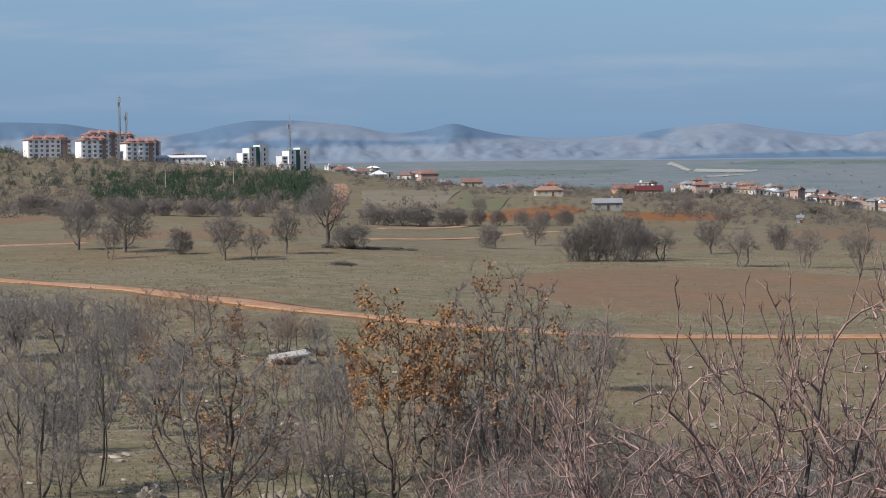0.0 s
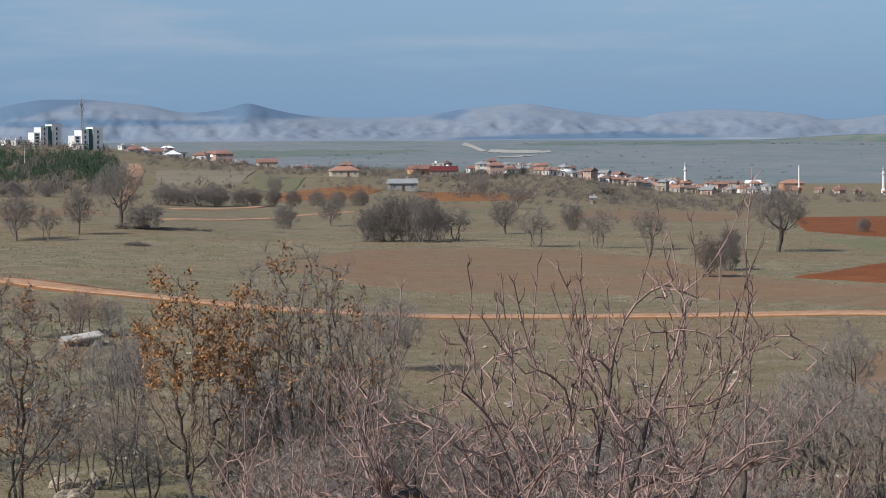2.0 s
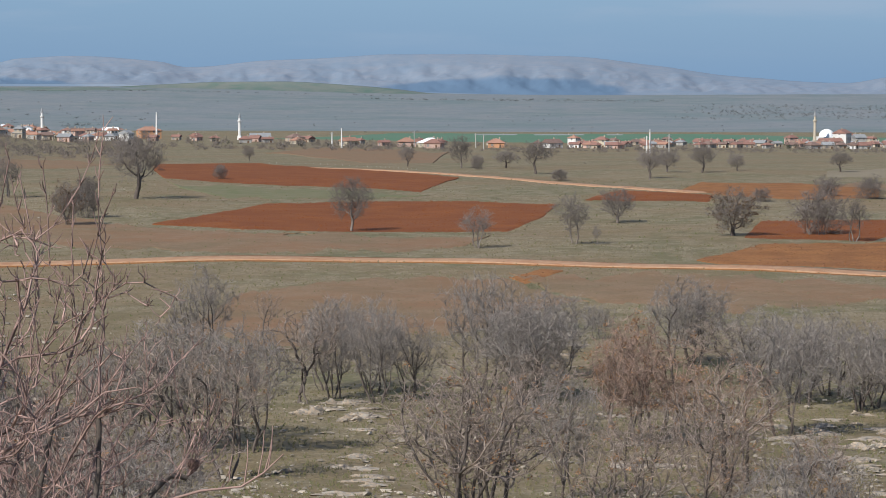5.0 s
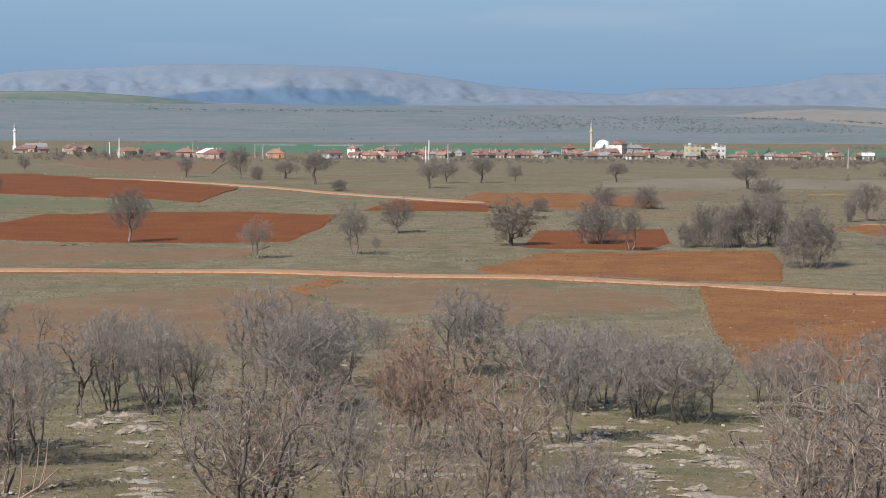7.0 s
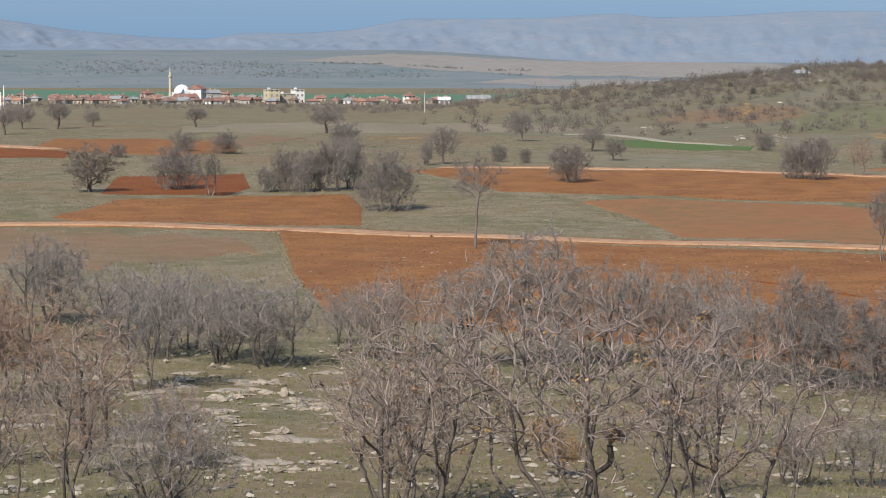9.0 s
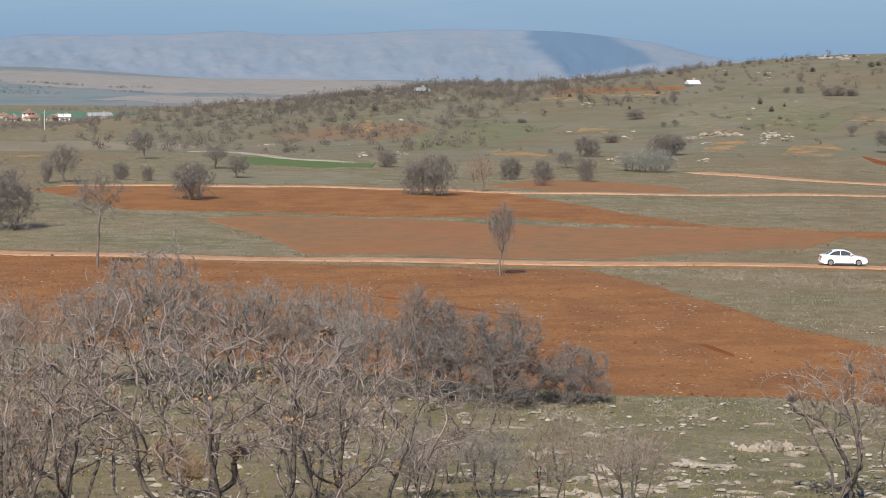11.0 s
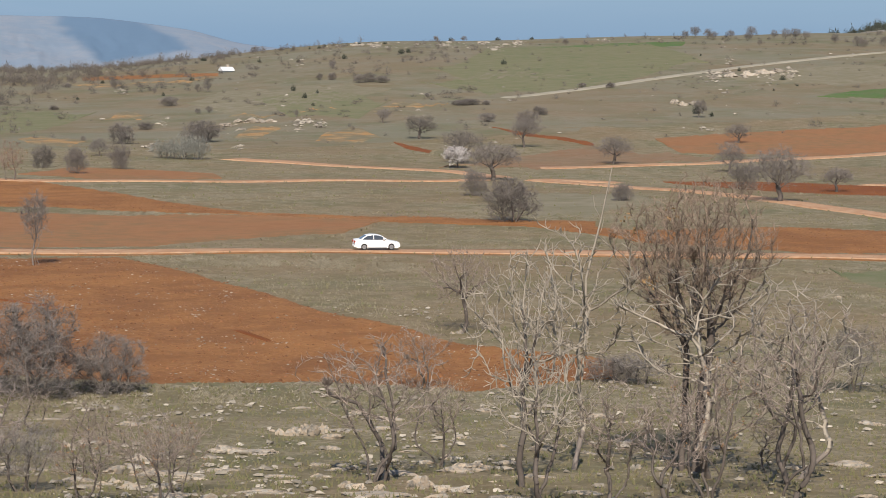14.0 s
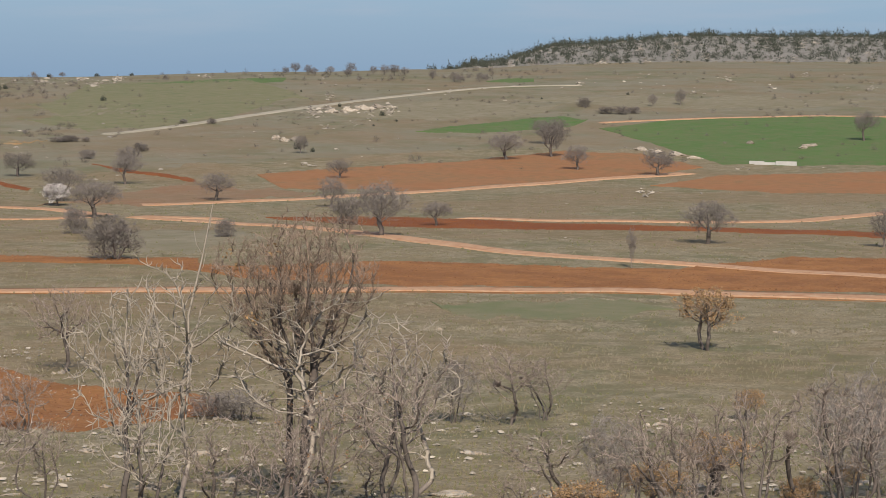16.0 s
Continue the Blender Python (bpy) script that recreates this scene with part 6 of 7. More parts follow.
def on_bare_soil(az, r):
    bare = np.zeros(len(az), bool)
    for p in BARE:
        near, far = spans(p, az)
        bare |= (r > near * 0.985) & (r < far * 1.015)
    return bare


def small_stones(name, n, az0, az1, r0, r1, s0, s1, label, seed):
    """Loose stones, one mesh: squashed faceted lumps."""
    r = np.random.default_rng(seed)
    ring = np.arange(5) * 2 * math.pi / 5
    base = np.array([(math.cos(a), math.sin(a), -0.2) for a in ring] + [(0.72 * math.cos(a + 0.6), 0.72 * math.sin(a + 0.6), 0.62) for a in ring] + [(0.1, 0, 0.8)])
    tri = np.array([(i, (i + 1) % 5, 5 + i) for i in range(5)] + [((i + 1) % 5, 5 + (i + 1) % 5, 5 + i) for i in range(5)] + [(5 + i, 5 + (i + 1) % 5, 10) for i in range(5)])
    az = r.uniform(az0, az1, n)
    rr = r0 + (r1 - r0) * r.random(n)
    # most lie in drifts
    k = n * 2 // 3
    heap = r.integers(0, k, k) // 26
    drift_az, drift_r = r.uniform(az0, az1, k), r0 + (r1 - r0) * r.random(k)
    az[:k] = drift_az[heap] + r.normal(0, 0.35, k) * 80 / drift_r[heap] ** 0.9
    rr[:k] = drift_r[heap] * (1 + r.normal(0, 0.014, k))
    if name != "field_stones":
        keep = ~on_bare_soil(az, rr)
        az, rr = az[keep], rr[keep]
        n = len(az)
    X, Y = place(az, rr)
    Z = ground(X, Y) + 0.05 + rr * 0.0002
    size = s0 + (s1 - s0) * r.random(n) ** 4.5
    a = r.random(n) * 6.28
    V = base[None] * r.uniform(0.5, 1.4, (n, 11, 1)) * np.stack([size * 0.72, size * 0.48, size * 0.28], 1)[:, None]
    V = np.stack([V[..., 0] * np.cos(a)[:, None] - V[..., 1] * np.sin(a)[:, None], V[..., 0] * np.sin(a)[:, None] + V[..., 1] * np.cos(a)[:, None], V[..., 2]], -1)
    V += np.stack([X, Y, Z], -1)[:, None]
    F = (tri[None] + np.arange(n)[:, None, None] * 11).reshape(-1, 3)
    return tagged(mesh_object(name, V.reshape(-1, 3), F, STONES, smooth=False), label, "stones", kind="stuff")


STONES = shade("loose_limestone", [(0.33, 0.292, 0.242), (0.20, 0.174, 0.142)], (0.5, 4), vary=0.45, island=True)
small_stones("slope_stones", 9500, 13, 82, 55, 125, 0.05, 0.38, "loose pale stones scattered over the slope", 21)
small_stones("left_slope_stones", 2000, -13, 13, 75, 200, 0.06, 0.6, "loose pale stones scattered under the oaks", 22)
small_stones("field_stones", 4200, 34, 64, 112, 195, 0.04, 0.19, "small pale stones in the ploughed soil", 23)
small_stones("meadow_stones", 360, -11, 80, 140, 420, 0.08, 0.4, "scattered pale stones in the meadow", 24)
small_stones("hill_stones", 1300, 42, 82, 420, 860, 0.2, 1.3, "pale stones and outcrops over the hillside", 25)
small_stones("hilltop_stones", 4200, 67, 85, 1080, 1480, 0.5, 2.2, "pale broken limestone on the hilltop", 26)


def tufts(name, n, az0, az1, r0, r1, h0, h1, material, label, seed, blades_each=5, w=0.02, patchy=0.0, broad=0.0):
    """Dry grass, one mesh: bunches of blades that face the camera and lean away from it, to fit its view."""
    r = np.random.default_rng(seed)
    az = r.uniform(az0, az1, n)
    rr = r0 + (r1 - r0) * r.random(n)
    keep = ~on_bare_soil(az, rr)
    if patchy:
        X, Y = place(az, rr)
        keep &= np.array([noise.fractal(Vector((x * 0.05, y * 0.05, seed)), 0.8, 2.1, 3) for x, y in zip(X, Y)]) > patchy
    az, rr = az[keep], rr[keep]
    n = len(az)
    X, Y = place(az, rr)
    Z = ground(X, Y)
    h = r.uniform(h0, h1, n)
    P = np.repeat(np.stack([X, Y, Z], -1), blades_each, 0)
    hh = np.repeat(h, blades_each)
    m = len(P)
    out_x, out_y = np.sin(np.radians(az - AZ0)).repeat(blades_each), np.cos(np.radians(az - AZ0)).repeat(blades_each)
    away, across = 0.35 + np.abs(r.normal(0, 0.5, m)), r.normal(0, 0.4, m)
    lean = np.stack([out_x * away + out_y * across, out_y * away - out_x * across], 1)
    root = P + np.concatenate([r.normal(0, 0.12, (m, 2)) * hh[:, None] + r.normal(0, broad, (m, 2)), np.zeros((m, 1))], 1)
    tip = root + np.stack([lean[:, 0] * hh, lean[:, 1] * hh, hh * r.uniform(0.6, 1.1, m)], 1)
    side = np.stack([np.cos(np.radians(az - AZ0)), -np.sin(np.radians(az - AZ0)), np.zeros(n)], 1).repeat(blades_each, 0) * (w * (0.6 + hh))[:, None]
    V = np.stack([root - side, root + side, tip], 1).reshape(-1, 3)
    return tagged(mesh_object(name, V, np.arange(len(V)).reshape(-1, 3), material, smooth=False), label, "dry grass", kind="stuff")


def mixed_grass(name, tones):
    """Grass whose bunches differ from straw to green and brown."""
    m = bpy.data.materials.new(name)
    m.use_nodes = True
    n, l = m.node_tree.nodes, m.node_tree.links
    geo, ramp = n.new("ShaderNodeNewGeometry"), n.new("ShaderNodeValToRGB")
    while len(ramp.color_ramp.elements) < len(tones):
        ramp.color_ramp.elements.new(0.5)
    for i, tone in enumerate(tones):
        ramp.color_ramp.elements[i].position = i / (len(tones) - 1)
        ramp.color_ramp.elements[i].color = (*tone, 1)
    l.new(geo.outputs["Random Per Island"], ramp.inputs[0])
    l.new(ramp.outputs[0], n["Principled BSDF"].inputs["Base Color"])
    n["Principled BSDF"].inputs["Roughness"].default_value = 0.9
    n["Principled BSDF"].inputs["Specular IOR Level"].default_value = 0.15
    return m


MEADOW = mixed_grass("meadow_grass", [(0.142, 0.125, 0.082), (0.129, 0.110, 0.066), (0.117, 0.103, 0.056), (0.100, 0.101, 0.048), (0.093, 0.097, 0.044), (0.110, 0.089, 0.051)])
tufts("slope_grass", 46000, -13, 83, 50, 128, 0.04, 0.20, MEADOW, "short grass and weeds, green, straw and brown", 31, blades_each=3, w=0.035)
tufts("meadow_grass", 18000, -14, 84, 125, 260, 0.05, 0.24, MEADOW, "short meadow grass of mixed straw and green", 32, blades_each=2, w=0.07)
tufts("far_meadow_grass", 9000, -14, 84, 255, 460, 0.08, 0.3, MEADOW, "short meadow grass between the fields", 33, blades_each=2, w=0.13)

PALE_TUFTS = mixed_grass("withered_tufts", [(0.189, 0.165, 0.116), (0.160, 0.138, 0.093), (0.139, 0.119, 0.079), (0.101, 0.084, 0.053)])
tufts("withered_grass", 30000, -14, 84, 105, 360, 0.05, 0.19, PALE_TUFTS, "withered pale grass standing in drifts over the meadow", 34, blades_each=7, w=0.04, patchy=0.05, broad=0.4)

BLEACHED = mixed_grass("bleached_tufts", [(0.255, 0.228, 0.176), (0.215, 0.190, 0.140), (0.175, 0.152, 0.106), (0.13, 0.112, 0.074)])
tufts("bleached_grass", 17000, -14, 14, 255, 440, 0.07, 0.24, BLEACHED, "bleached grass tufts in the open meadow", 36, blades_each=7, w=0.045, patchy=0.035, broad=0.6)

# clods on the ploughed land
def clods(name, n, soils, r0, r1, s0, s1, material, label, seed):
    r = np.random.default_rng(seed)
    az, rr = r.uniform(-12, 84, n * 6), r.uniform(r0, r1, n * 6)
    inside = np.zeros(len(az), bool)
    for s, p in FIELDS:
        if s in soils:
            near, far = spans(p, az)
            inside |= (rr > near) & (rr < far)
    az, rr = az[inside][:n], rr[inside][:n]
    n = len(az)
    base = np.array([(1, 0, 0), (-1, 0, 0), (0, 1, 0), (0, -1, 0), (0, 0, 1)], float)
    tri = np.array([(0, 2, 4), (2, 1, 4), (1, 3, 4), (3, 0, 4)])
    X, Y = place(az, rr)
    Z = ground(X, Y) + 0.03 + rr * 0.00022
    size = s0 + (s1 - s0) * r.random(n) ** 2
    V = base[None] * r.uniform(0.5, 1.3, (n, 5, 1)) * np.stack([size * 0.6, size * 0.6, size * 0.36], 1)[:, None] + np.stack([X, Y, Z], -1)[:, None]
    F = (tri[None] + np.arange(n)[:, None, None] * 5).reshape(-1, 3)
    return tagged(mesh_object(name, V.reshape(-1, 3), F, material, smooth=False), label, "soil", kind="stuff")


CLOD = shade("soil_clods", [(0.178, 0.079, 0.036), (0.132, 0.057, 0.027)], (0.2, 3), vary=0.35, island=True)
clods("soil_clods", 20000, ("red",), 108, 270, 0.06, 0.28, CLOD, "clods of turned red soil in the ploughed land", 51)
clods("dark_soil_clods", 14000, ("dark",), 250, 460, 0.1, 0.32, DARK_SOIL, "clods of dark red soil in the ploughed land", 52)


def margin_straw(name, polygons, label, seed):
    """Withered straw standing along the edges of fields."""
    r = np.random.default_rng(seed)
    A, RR = [], []
    for p in polygons:
        for (a0, r0), (a1, r1) in zip(p, p[1:] + p[:1]):
            n = int(np.hypot((a1 - a0) * 3.5, (r1 - r0)) * 9)
            s = r.random(n)
            A.append(a0 + (a1 - a0) * s + r.normal(0, 0.05, n))
            RR.append((r0 + (r1 - r0) * s) * (1 + r.normal(0, 0.012, n)))
    az, rr = np.concatenate(A), np.concatenate(RR)
    keep = (~on_bare_soil(az, rr)) & (rr < 420) & (np.sin(az * 5.1 + rr * 0.03) > -0.1)
    az, rr = np.repeat(az[keep], 4), np.repeat(rr[keep], 4)
    X, Y = place(az, rr)
    m = len(X)
    h = r.uniform(0.08, 0.3, m)
    root = np.stack([X + r.normal(0, 0.25, m), Y + r.normal(0, 0.25, m), ground(X, Y)], -1)
    tip = root + np.stack([r.normal(0, 0.2, m), r.normal(0, 0.2, m), h], -1)
    side = np.stack([np.cos(np.radians(az - AZ0)), -np.sin(np.radians(az - AZ0)), np.zeros(m)], 1) * 0.04
    V = np.stack([root - side, root + side, tip], 1).reshape(-1, 3)
    return tagged(mesh_object(name, V, np.arange(len(V)).reshape(-1, 3), STRAW, smooth=False), label, "dry grass", kind="stuff")


margin_straw("margin_straw", BARE, "pale straw along the margins of the fields", 35)

small_stones("ridge_outcrop", 320, 55.5, 60.5, 770, 850, 0.5, 2.4, "pale outcrop of broken limestone along the ridge", 41)
small_stones("track_outcrop", 160, 65.0, 67.5, 645, 675, 0.5, 2.2, "pale broken rock below the gravel track", 42)
small_stones("wheat_cairn", 70, 73.0, 75.3, 520, 548, 0.4, 1.4, "line of pale stones beside the wheat", 43)
small_stones("bank_outcrop", 120, 52.6, 55.5, 480, 520, 0.4, 1.6, "pale stones on the bank", 44)
small_stones("upper_outcrop", 260, 68.0, 80.0, 700, 860, 0.4, 1.6, "scattered pale rock on the upper slope", 45)


def straw_line(path, wide, n, label, seed):
    """A band of withered straw along (azimuth, range) points."""
    r = np.random.default_rng(seed)
    p = np.array(path)
    s = r.random(n * 3)
    n = len(s)
    s = s[np.sin(s * 61) + np.sin(s * 23 + 1) + r.normal(0, 0.6, n) > 0]
    n = len(s)
    k = np.linspace(0, 1, len(p))
    az, rr = np.interp(s, k, p[:, 0]), np.interp(s, k, p[:, 1]) + r.normal(0, wide, n)
    az, rr = np.repeat(az, 4), np.repeat(rr, 4)
    m = len(az)
    X, Y = place(az, rr)
    root = np.stack([X + r.normal(0, 0.2, m), Y + r.normal(0, 0.2, m), ground(X, Y)], -1)
    tip = root + np.stack([r.normal(0, 0.18, m), r.normal(0, 0.18, m), r.uniform(0.04, 0.15, m)], -1)
    side = np.stack([np.cos(np.radians(az - AZ0)), -np.sin(np.radians(az - AZ0)), np.zeros(m)], 1) * 0.024
    V = np.stack([root - side, root + side, tip], 1).reshape(-1, 3)
    return tagged(mesh_object("straw_band", V, np.arange(len(V)).reshape(-1, 3), STRAW_PALE, smooth=False), label, "dry grass", kind="stuff")


STRAW_PALE = shade("bleached_straw", [(0.245, 0.216, 0.162), (0.19, 0.163, 0.115)], (0.2, 3), vary=0.3, island=True)
BAND = "band of bleached straw across the meadow"
for path, wide in (([(52.96, 143.5), (53.96, 135.5), (55.04, 127.5)], 0.45), ([(44.0, 175), (47.5, 158), (51.0, 146)], 0.4)):
    ribbon("wheel_track", path, wide, DARK_SOIL, "dark wheel track pressed into the red soil", "wheel track", high=0.09)
straw_line([(68.03, 170.6), (70.32, 172), (74.6, 174.2), (77.43, 173.8), (79.65, 176.7)], 1.2, 900, BAND, 60)
straw_line([(67.74, 192.8), (71.74, 200.1), (75.3, 203.1)], 1.0, 500, BAND, 61)
straw_line([(18.65, 368.1), (20.93, 371.9), (22.22, 365), (24.07, 359.8)], 2.0, 700, BAND, 62)
straw_line([(15.51, 254), (18.64, 253.5), (21.5, 251.9), (22.93, 260.9)], 3.0, 500, BAND, 63)
straw_line([(39.04, 272), (40.03, 270.9), (40.87, 265.8)], 1.5, 500, BAND, 64)
straw_line([(50, 256.1), (52.14, 252.9), (54.26, 252.9)], 1.5, 600, BAND, 65)
straw_line([(52.16, 197.3), (54.28, 191.6), (56.39, 188.9), (57.92, 186.9)], 3.0, 900, BAND, 66)
straw_line([(50.86, 197.3), (53.67, 190.4), (56.51, 193.6), (58.22, 185)], 3.0, 1100, BAND, 67)
straw_line([(52.26, 251.9), (54.09, 251.9), (56.5, 249.3)], 1.5, 500, BAND, 68)
straw_line([(5.25, 419.4), (7.82, 400.7), (10.67, 367.3), (12.1, 359)], 3.0, 500, BAND, 69)
straw_line([(-9.96, 440.8), (-7.59, 432.6), (-4.76, 419.4), (-1.2, 430)], 2.5, 600, BAND, 70)
straw_line([(-2.63, 470), (-0.34, 489.9), (1.65, 481.9)], 2.0, 400, BAND, 71)
straw_line([(9.47, 388.4), (12.6, 391.7), (14.88, 366.5), (16.31, 368.8)], 2.5, 600, BAND, 72)
straw_line([(39.68, 272.5), (41.1, 268.6), (42.38, 238.2)], 1.5, 400, BAND, 73)
straw_line([(25.76, 254.5), (28.29, 248.3), (29.42, 254)], 3.0, 600, BAND, 74)
straw_line([(49.45, 106.4), (53.67, 109.7), (57.96, 111.6), (59.4, 112.7)], 2.0, 500, BAND, 75)

# ---- buildings ----
def part(name, bm, material, parent, label=""):
    me = bpy.data.meshes.new(name)
    bm.to_mesh(me)
    bm.free()
    me.materials.append(material)
    ob = new(name, me)
    ob.parent = parent
    return tagged(ob, label)


def box(bm, x0, x1, y0, y1, z0, z1, bevel=0.0):
    r = bmesh.ops.create_cube(bm, size=1)
    for v in r["verts"]:
        v.co = Vector(((x0 + x1) / 2 + v.co.x * (x1 - x0), (y0 + y1) / 2 + v.co.y * (y1 - y0), (z0 + z1) / 2 + v.co.z * (z1 - z0)))
    if bevel:
        bmesh.ops.bevel(bm, geom=list({e for v in r["verts"] for e in v.link_edges}), offset=bevel, segments=2, affect="EDGES")


def new_box(*args, **kw):
    bm = bmesh.new()
    box(bm, *args, **kw)
    return bm


def roof_bm(w, d, z, rise, over=0.4, hip=0.0):
    """A roof over a w by d house whose ridge runs along x; hip pulls the ridge's ends in."""
    bm = bmesh.new()
    a, b = w / 2 + over, d / 2 + over
    low = [bm.verts.new(p) for p in ((-a, -b, z), (a, -b, z), (a, b, z), (-a, b, z))]
    up = [bm.verts.new((p.co.x, p.co.y, z + 0.18)) for p in low]
    k0, k1 = bm.verts.new((-a + hip, 0, z + rise)), bm.verts.new((a - hip, 0, z + rise))
    bm.faces.new(low[::-1])
    for i in range(4):
        bm.faces.new((low[i], low[(i + 1) % 4], up[(i + 1) % 4], up[i]))
    bm.faces.new((up[0], up[1], k1, k0))
    bm.faces.new((up[2], up[3], k0, k1))
    bm.faces.new((up[1], up[2], k1))
    bm.faces.new((up[3], up[0], k0))
    return bm


def paint(name, c, worn=0.85):
    return shade(name, [c, tuple(v * worn for v in c)], (0.3, 2.0), vary=0.08)


WALLS = {"white": paint("white_render", (0.70, 0.69, 0.67)), "bright": paint("bright_white_render", (0.80, 0.79, 0.78), 0.93), "cream": paint("cream_render", (0.50, 0.44, 0.34)), "pink": paint("pink_render", (0.48, 0.34, 0.29)), "grey": paint("grey_render", (0.36, 0.35, 0.33)),
         "orange": paint("orange_render", (0.55, 0.30, 0.17)), "stone": paint("stone_wall", (0.40, 0.34, 0.27)), "yellow": paint("yellow_render", (0.54, 0.47, 0.33))}
ROOFS = {"red": paint("red_tiles", (0.27, 0.152, 0.125), 0.75), "brown": paint("brown_tiles", (0.205, 0.142, 0.122), 0.75), "orange": paint("orange_tiles", (0.36, 0.205, 0.150), 0.78), "grey": paint("grey_sheet_roof", (0.27, 0.28, 0.29)),
         "maroon": paint("maroon_sheet_roof", (0.115, 0.028, 0.030), 0.85), "rose": paint("rose_red_tiles", (0.35, 0.195, 0.165), 0.75), "white": paint("white_sheet_roof", (0.75, 0.76, 0.78)), "blue": paint("blue_sheet_roof", (0.42, 0.50, 0.58))}
# house panes: glass lightened in its base colour to imitate haze
PANE = shade("hazy_house_window", [(0.17, 0.17, 0.175), (0.22, 0.215, 0.21)], (0.4, 2), rough=0.3, vary=0.3)
GLASS = shade("dark_window", [(0.035, 0.045, 0.060), (0.06, 0.07, 0.085)], (0.4, 2), rough=0.15)
WOOD = shade("brown_door", [(0.13, 0.075, 0.045), (0.09, 0.05, 0.03)], (1, 6))
CONCRETE = shade("bare_concrete", [(0.44, 0.42, 0.39), (0.34, 0.33, 0.31)], (0.5, 3), bump=0.02)
STEEL = shade("galvanised_steel", [(0.36, 0.37, 0.39), (0.26, 0.27, 0.29)], (0.5, 3), rough=0.5, metal=0.6)

HOUSES = {}


def house(az, r, w=9, d=8, floors=1, wall="white", roof="red", hip=0.0, turn=0.0, sink=0.1, label="", rise=None):
    """A house with walls, roof, chimney, door and windows; alike houses share their meshes."""
    key = (round(w), round(d), floors, wall, roof, round(hip))
    x, y = (float(v) for v in place(az, r))
    m = pose(x, y, height(x, y) - sink, 0, 0, -(az - AZ0) + turn)
    text = label or "%s %s house with a %s" % ("two-storey" if floors > 1 else "low", wall if wall != "stone" else "stone-walled", "flat roof" if roof == "flat" else roof + (" sheet roof" if roof in ("grey", "white", "blue", "maroon") else " tiled roof"))
    if key in HOUSES:
        return tagged(copy_thing(HOUSES[key], m), text)
    W, D = float(round(w)), float(round(d))
    H = 2.55 * floors + 0.3
    top = new("house")
    part("wall", new_box(-W / 2, W / 2, -D / 2, D / 2, -2.5, H), WALLS[wall], top)
    if roof == "flat":
        bm = new_box(-W / 2 - 0.3, W / 2 + 0.3, -D / 2 - 0.3, D / 2 + 0.3, H + 0.005, H + 0.35)
        part("roof", bm, CONCRETE, top)
        part("water_tank", new_box(-W / 4 - 0.8, -W / 4 + 0.8, -0.6, 0.6, H + 0.35, H + 1.5, bevel=0.15), WALLS["white"], top)
    else:
        k = rise or min(W, D) * 0.24 + 0.5
        rf = part("roof", roof_bm(W, D, H + 0.005, k, 0.5, min(hip * D / 2, W / 2)), ROOFS[roof], top)
        part("chimney", new_box(W * 0.2 - 0.35, W * 0.2 + 0.35, 0.5, 1.2, H + k * 0.3, H + k + 0.7), WALLS["stone"], rf)
    n = max(2, int(W / 3.2))
    for f in range(floors):
        for i in range(n):
            cx = -W / 2 + W * (i + 0.5) / n
            if f == 0 and i == n // 2:
                part("door", new_box(cx - 0.5, cx + 0.5, -D / 2 - 0.06, -D / 2 + 0.1, 0, 2.1), WOOD, top)
                continue
            z = 3.0 * f + 1.1
            part("window", new_box(cx - 0.65, cx + 0.65, -D / 2 - 0.05, -D / 2 + 0.1, z, z + 1.4), PANE, top)
    for s in (-1, 1):
        for f in range(floors):
            part("window", new_box(s * W / 2 - 0.06, s * W / 2 + 0.06, -0.6, 0.6, 3.0 * f + 1.1, 3.0 * f + 2.5), PANE, top)
    top.matrix_basis = m
    HOUSES[key] = top
    return tagged(top, text, "house", "houses of the town")


# single houses that stand out
house(-0.35, 1395, 11, 8, 2, "pink", "red", 1, 15)
house(-0.9, 1400, 9, 8, 1, "white", "red", 1, -20)
house(0.75, 1420, 12, 8, 1, "cream", "red", 0, 10)
house(2.68, 1075, 13, 7, 1, "cream", "orange", 1, 8)
house(2.75, 1085, 5, 5, 2, "stone", "red", 1, 12)
house(6.5, 1255, 8, 7, 2, "pink", "red", 1, 15)
house(6.42, 1260, 4, 4, 3, "pink", "red", 1, 15)
house(5.2, 1190, 14, 7, 1, "stone", "maroon", 0, 5, label="long low barn with a maroon sheet roof", rise=2.6)
house(8.95, 865, 2, 2, 1, "white", "grey", 0, 0, sink=0.9, label="tiny white hut between the bare trees")
for az, r, w in ((-2.55, 1310, 9), (-2.1, 1330, 11), (-1.6, 1325, 8), (-2.35, 1318, 7)):
    house(az, r, w, 8, 1, "white", "red" if w > 8 else "white", 1, 12, sink=1.6)
house(4.6, 1210, 12, 8, 1, "orange", "red", 0, 25)
house(4.15, 905, 11, 6, 1, "grey", "grey", 0, 8, label="grey shed with a sheet-metal roof")
house(12.95, 1480, 9, 7, 2, "yellow", "white", 0, 10)
house(13.9, 1500, 14, 9, 2, "orange", "orange", 1, 20)
house(10.95, 1490, 11, 8, 2, "orange", "orange", 1, -25)
house(16.67, 1400, 12, 8, 1, "cream", "grey", 0, 8)
house(17.55, 1390, 9, 8, 1, "stone", "brown", 1, 30)
house(20.96, 1230, 11, 9, 1, "cream", "white", 1, 20, label="cream house with a bright white pyramid roof")
house(21.05, 1200, 9, 8, 1, "pink", "red", 1, -15)
house(20.36, 1250, 9, 8, 1, "pink", "orange", 1, 10)
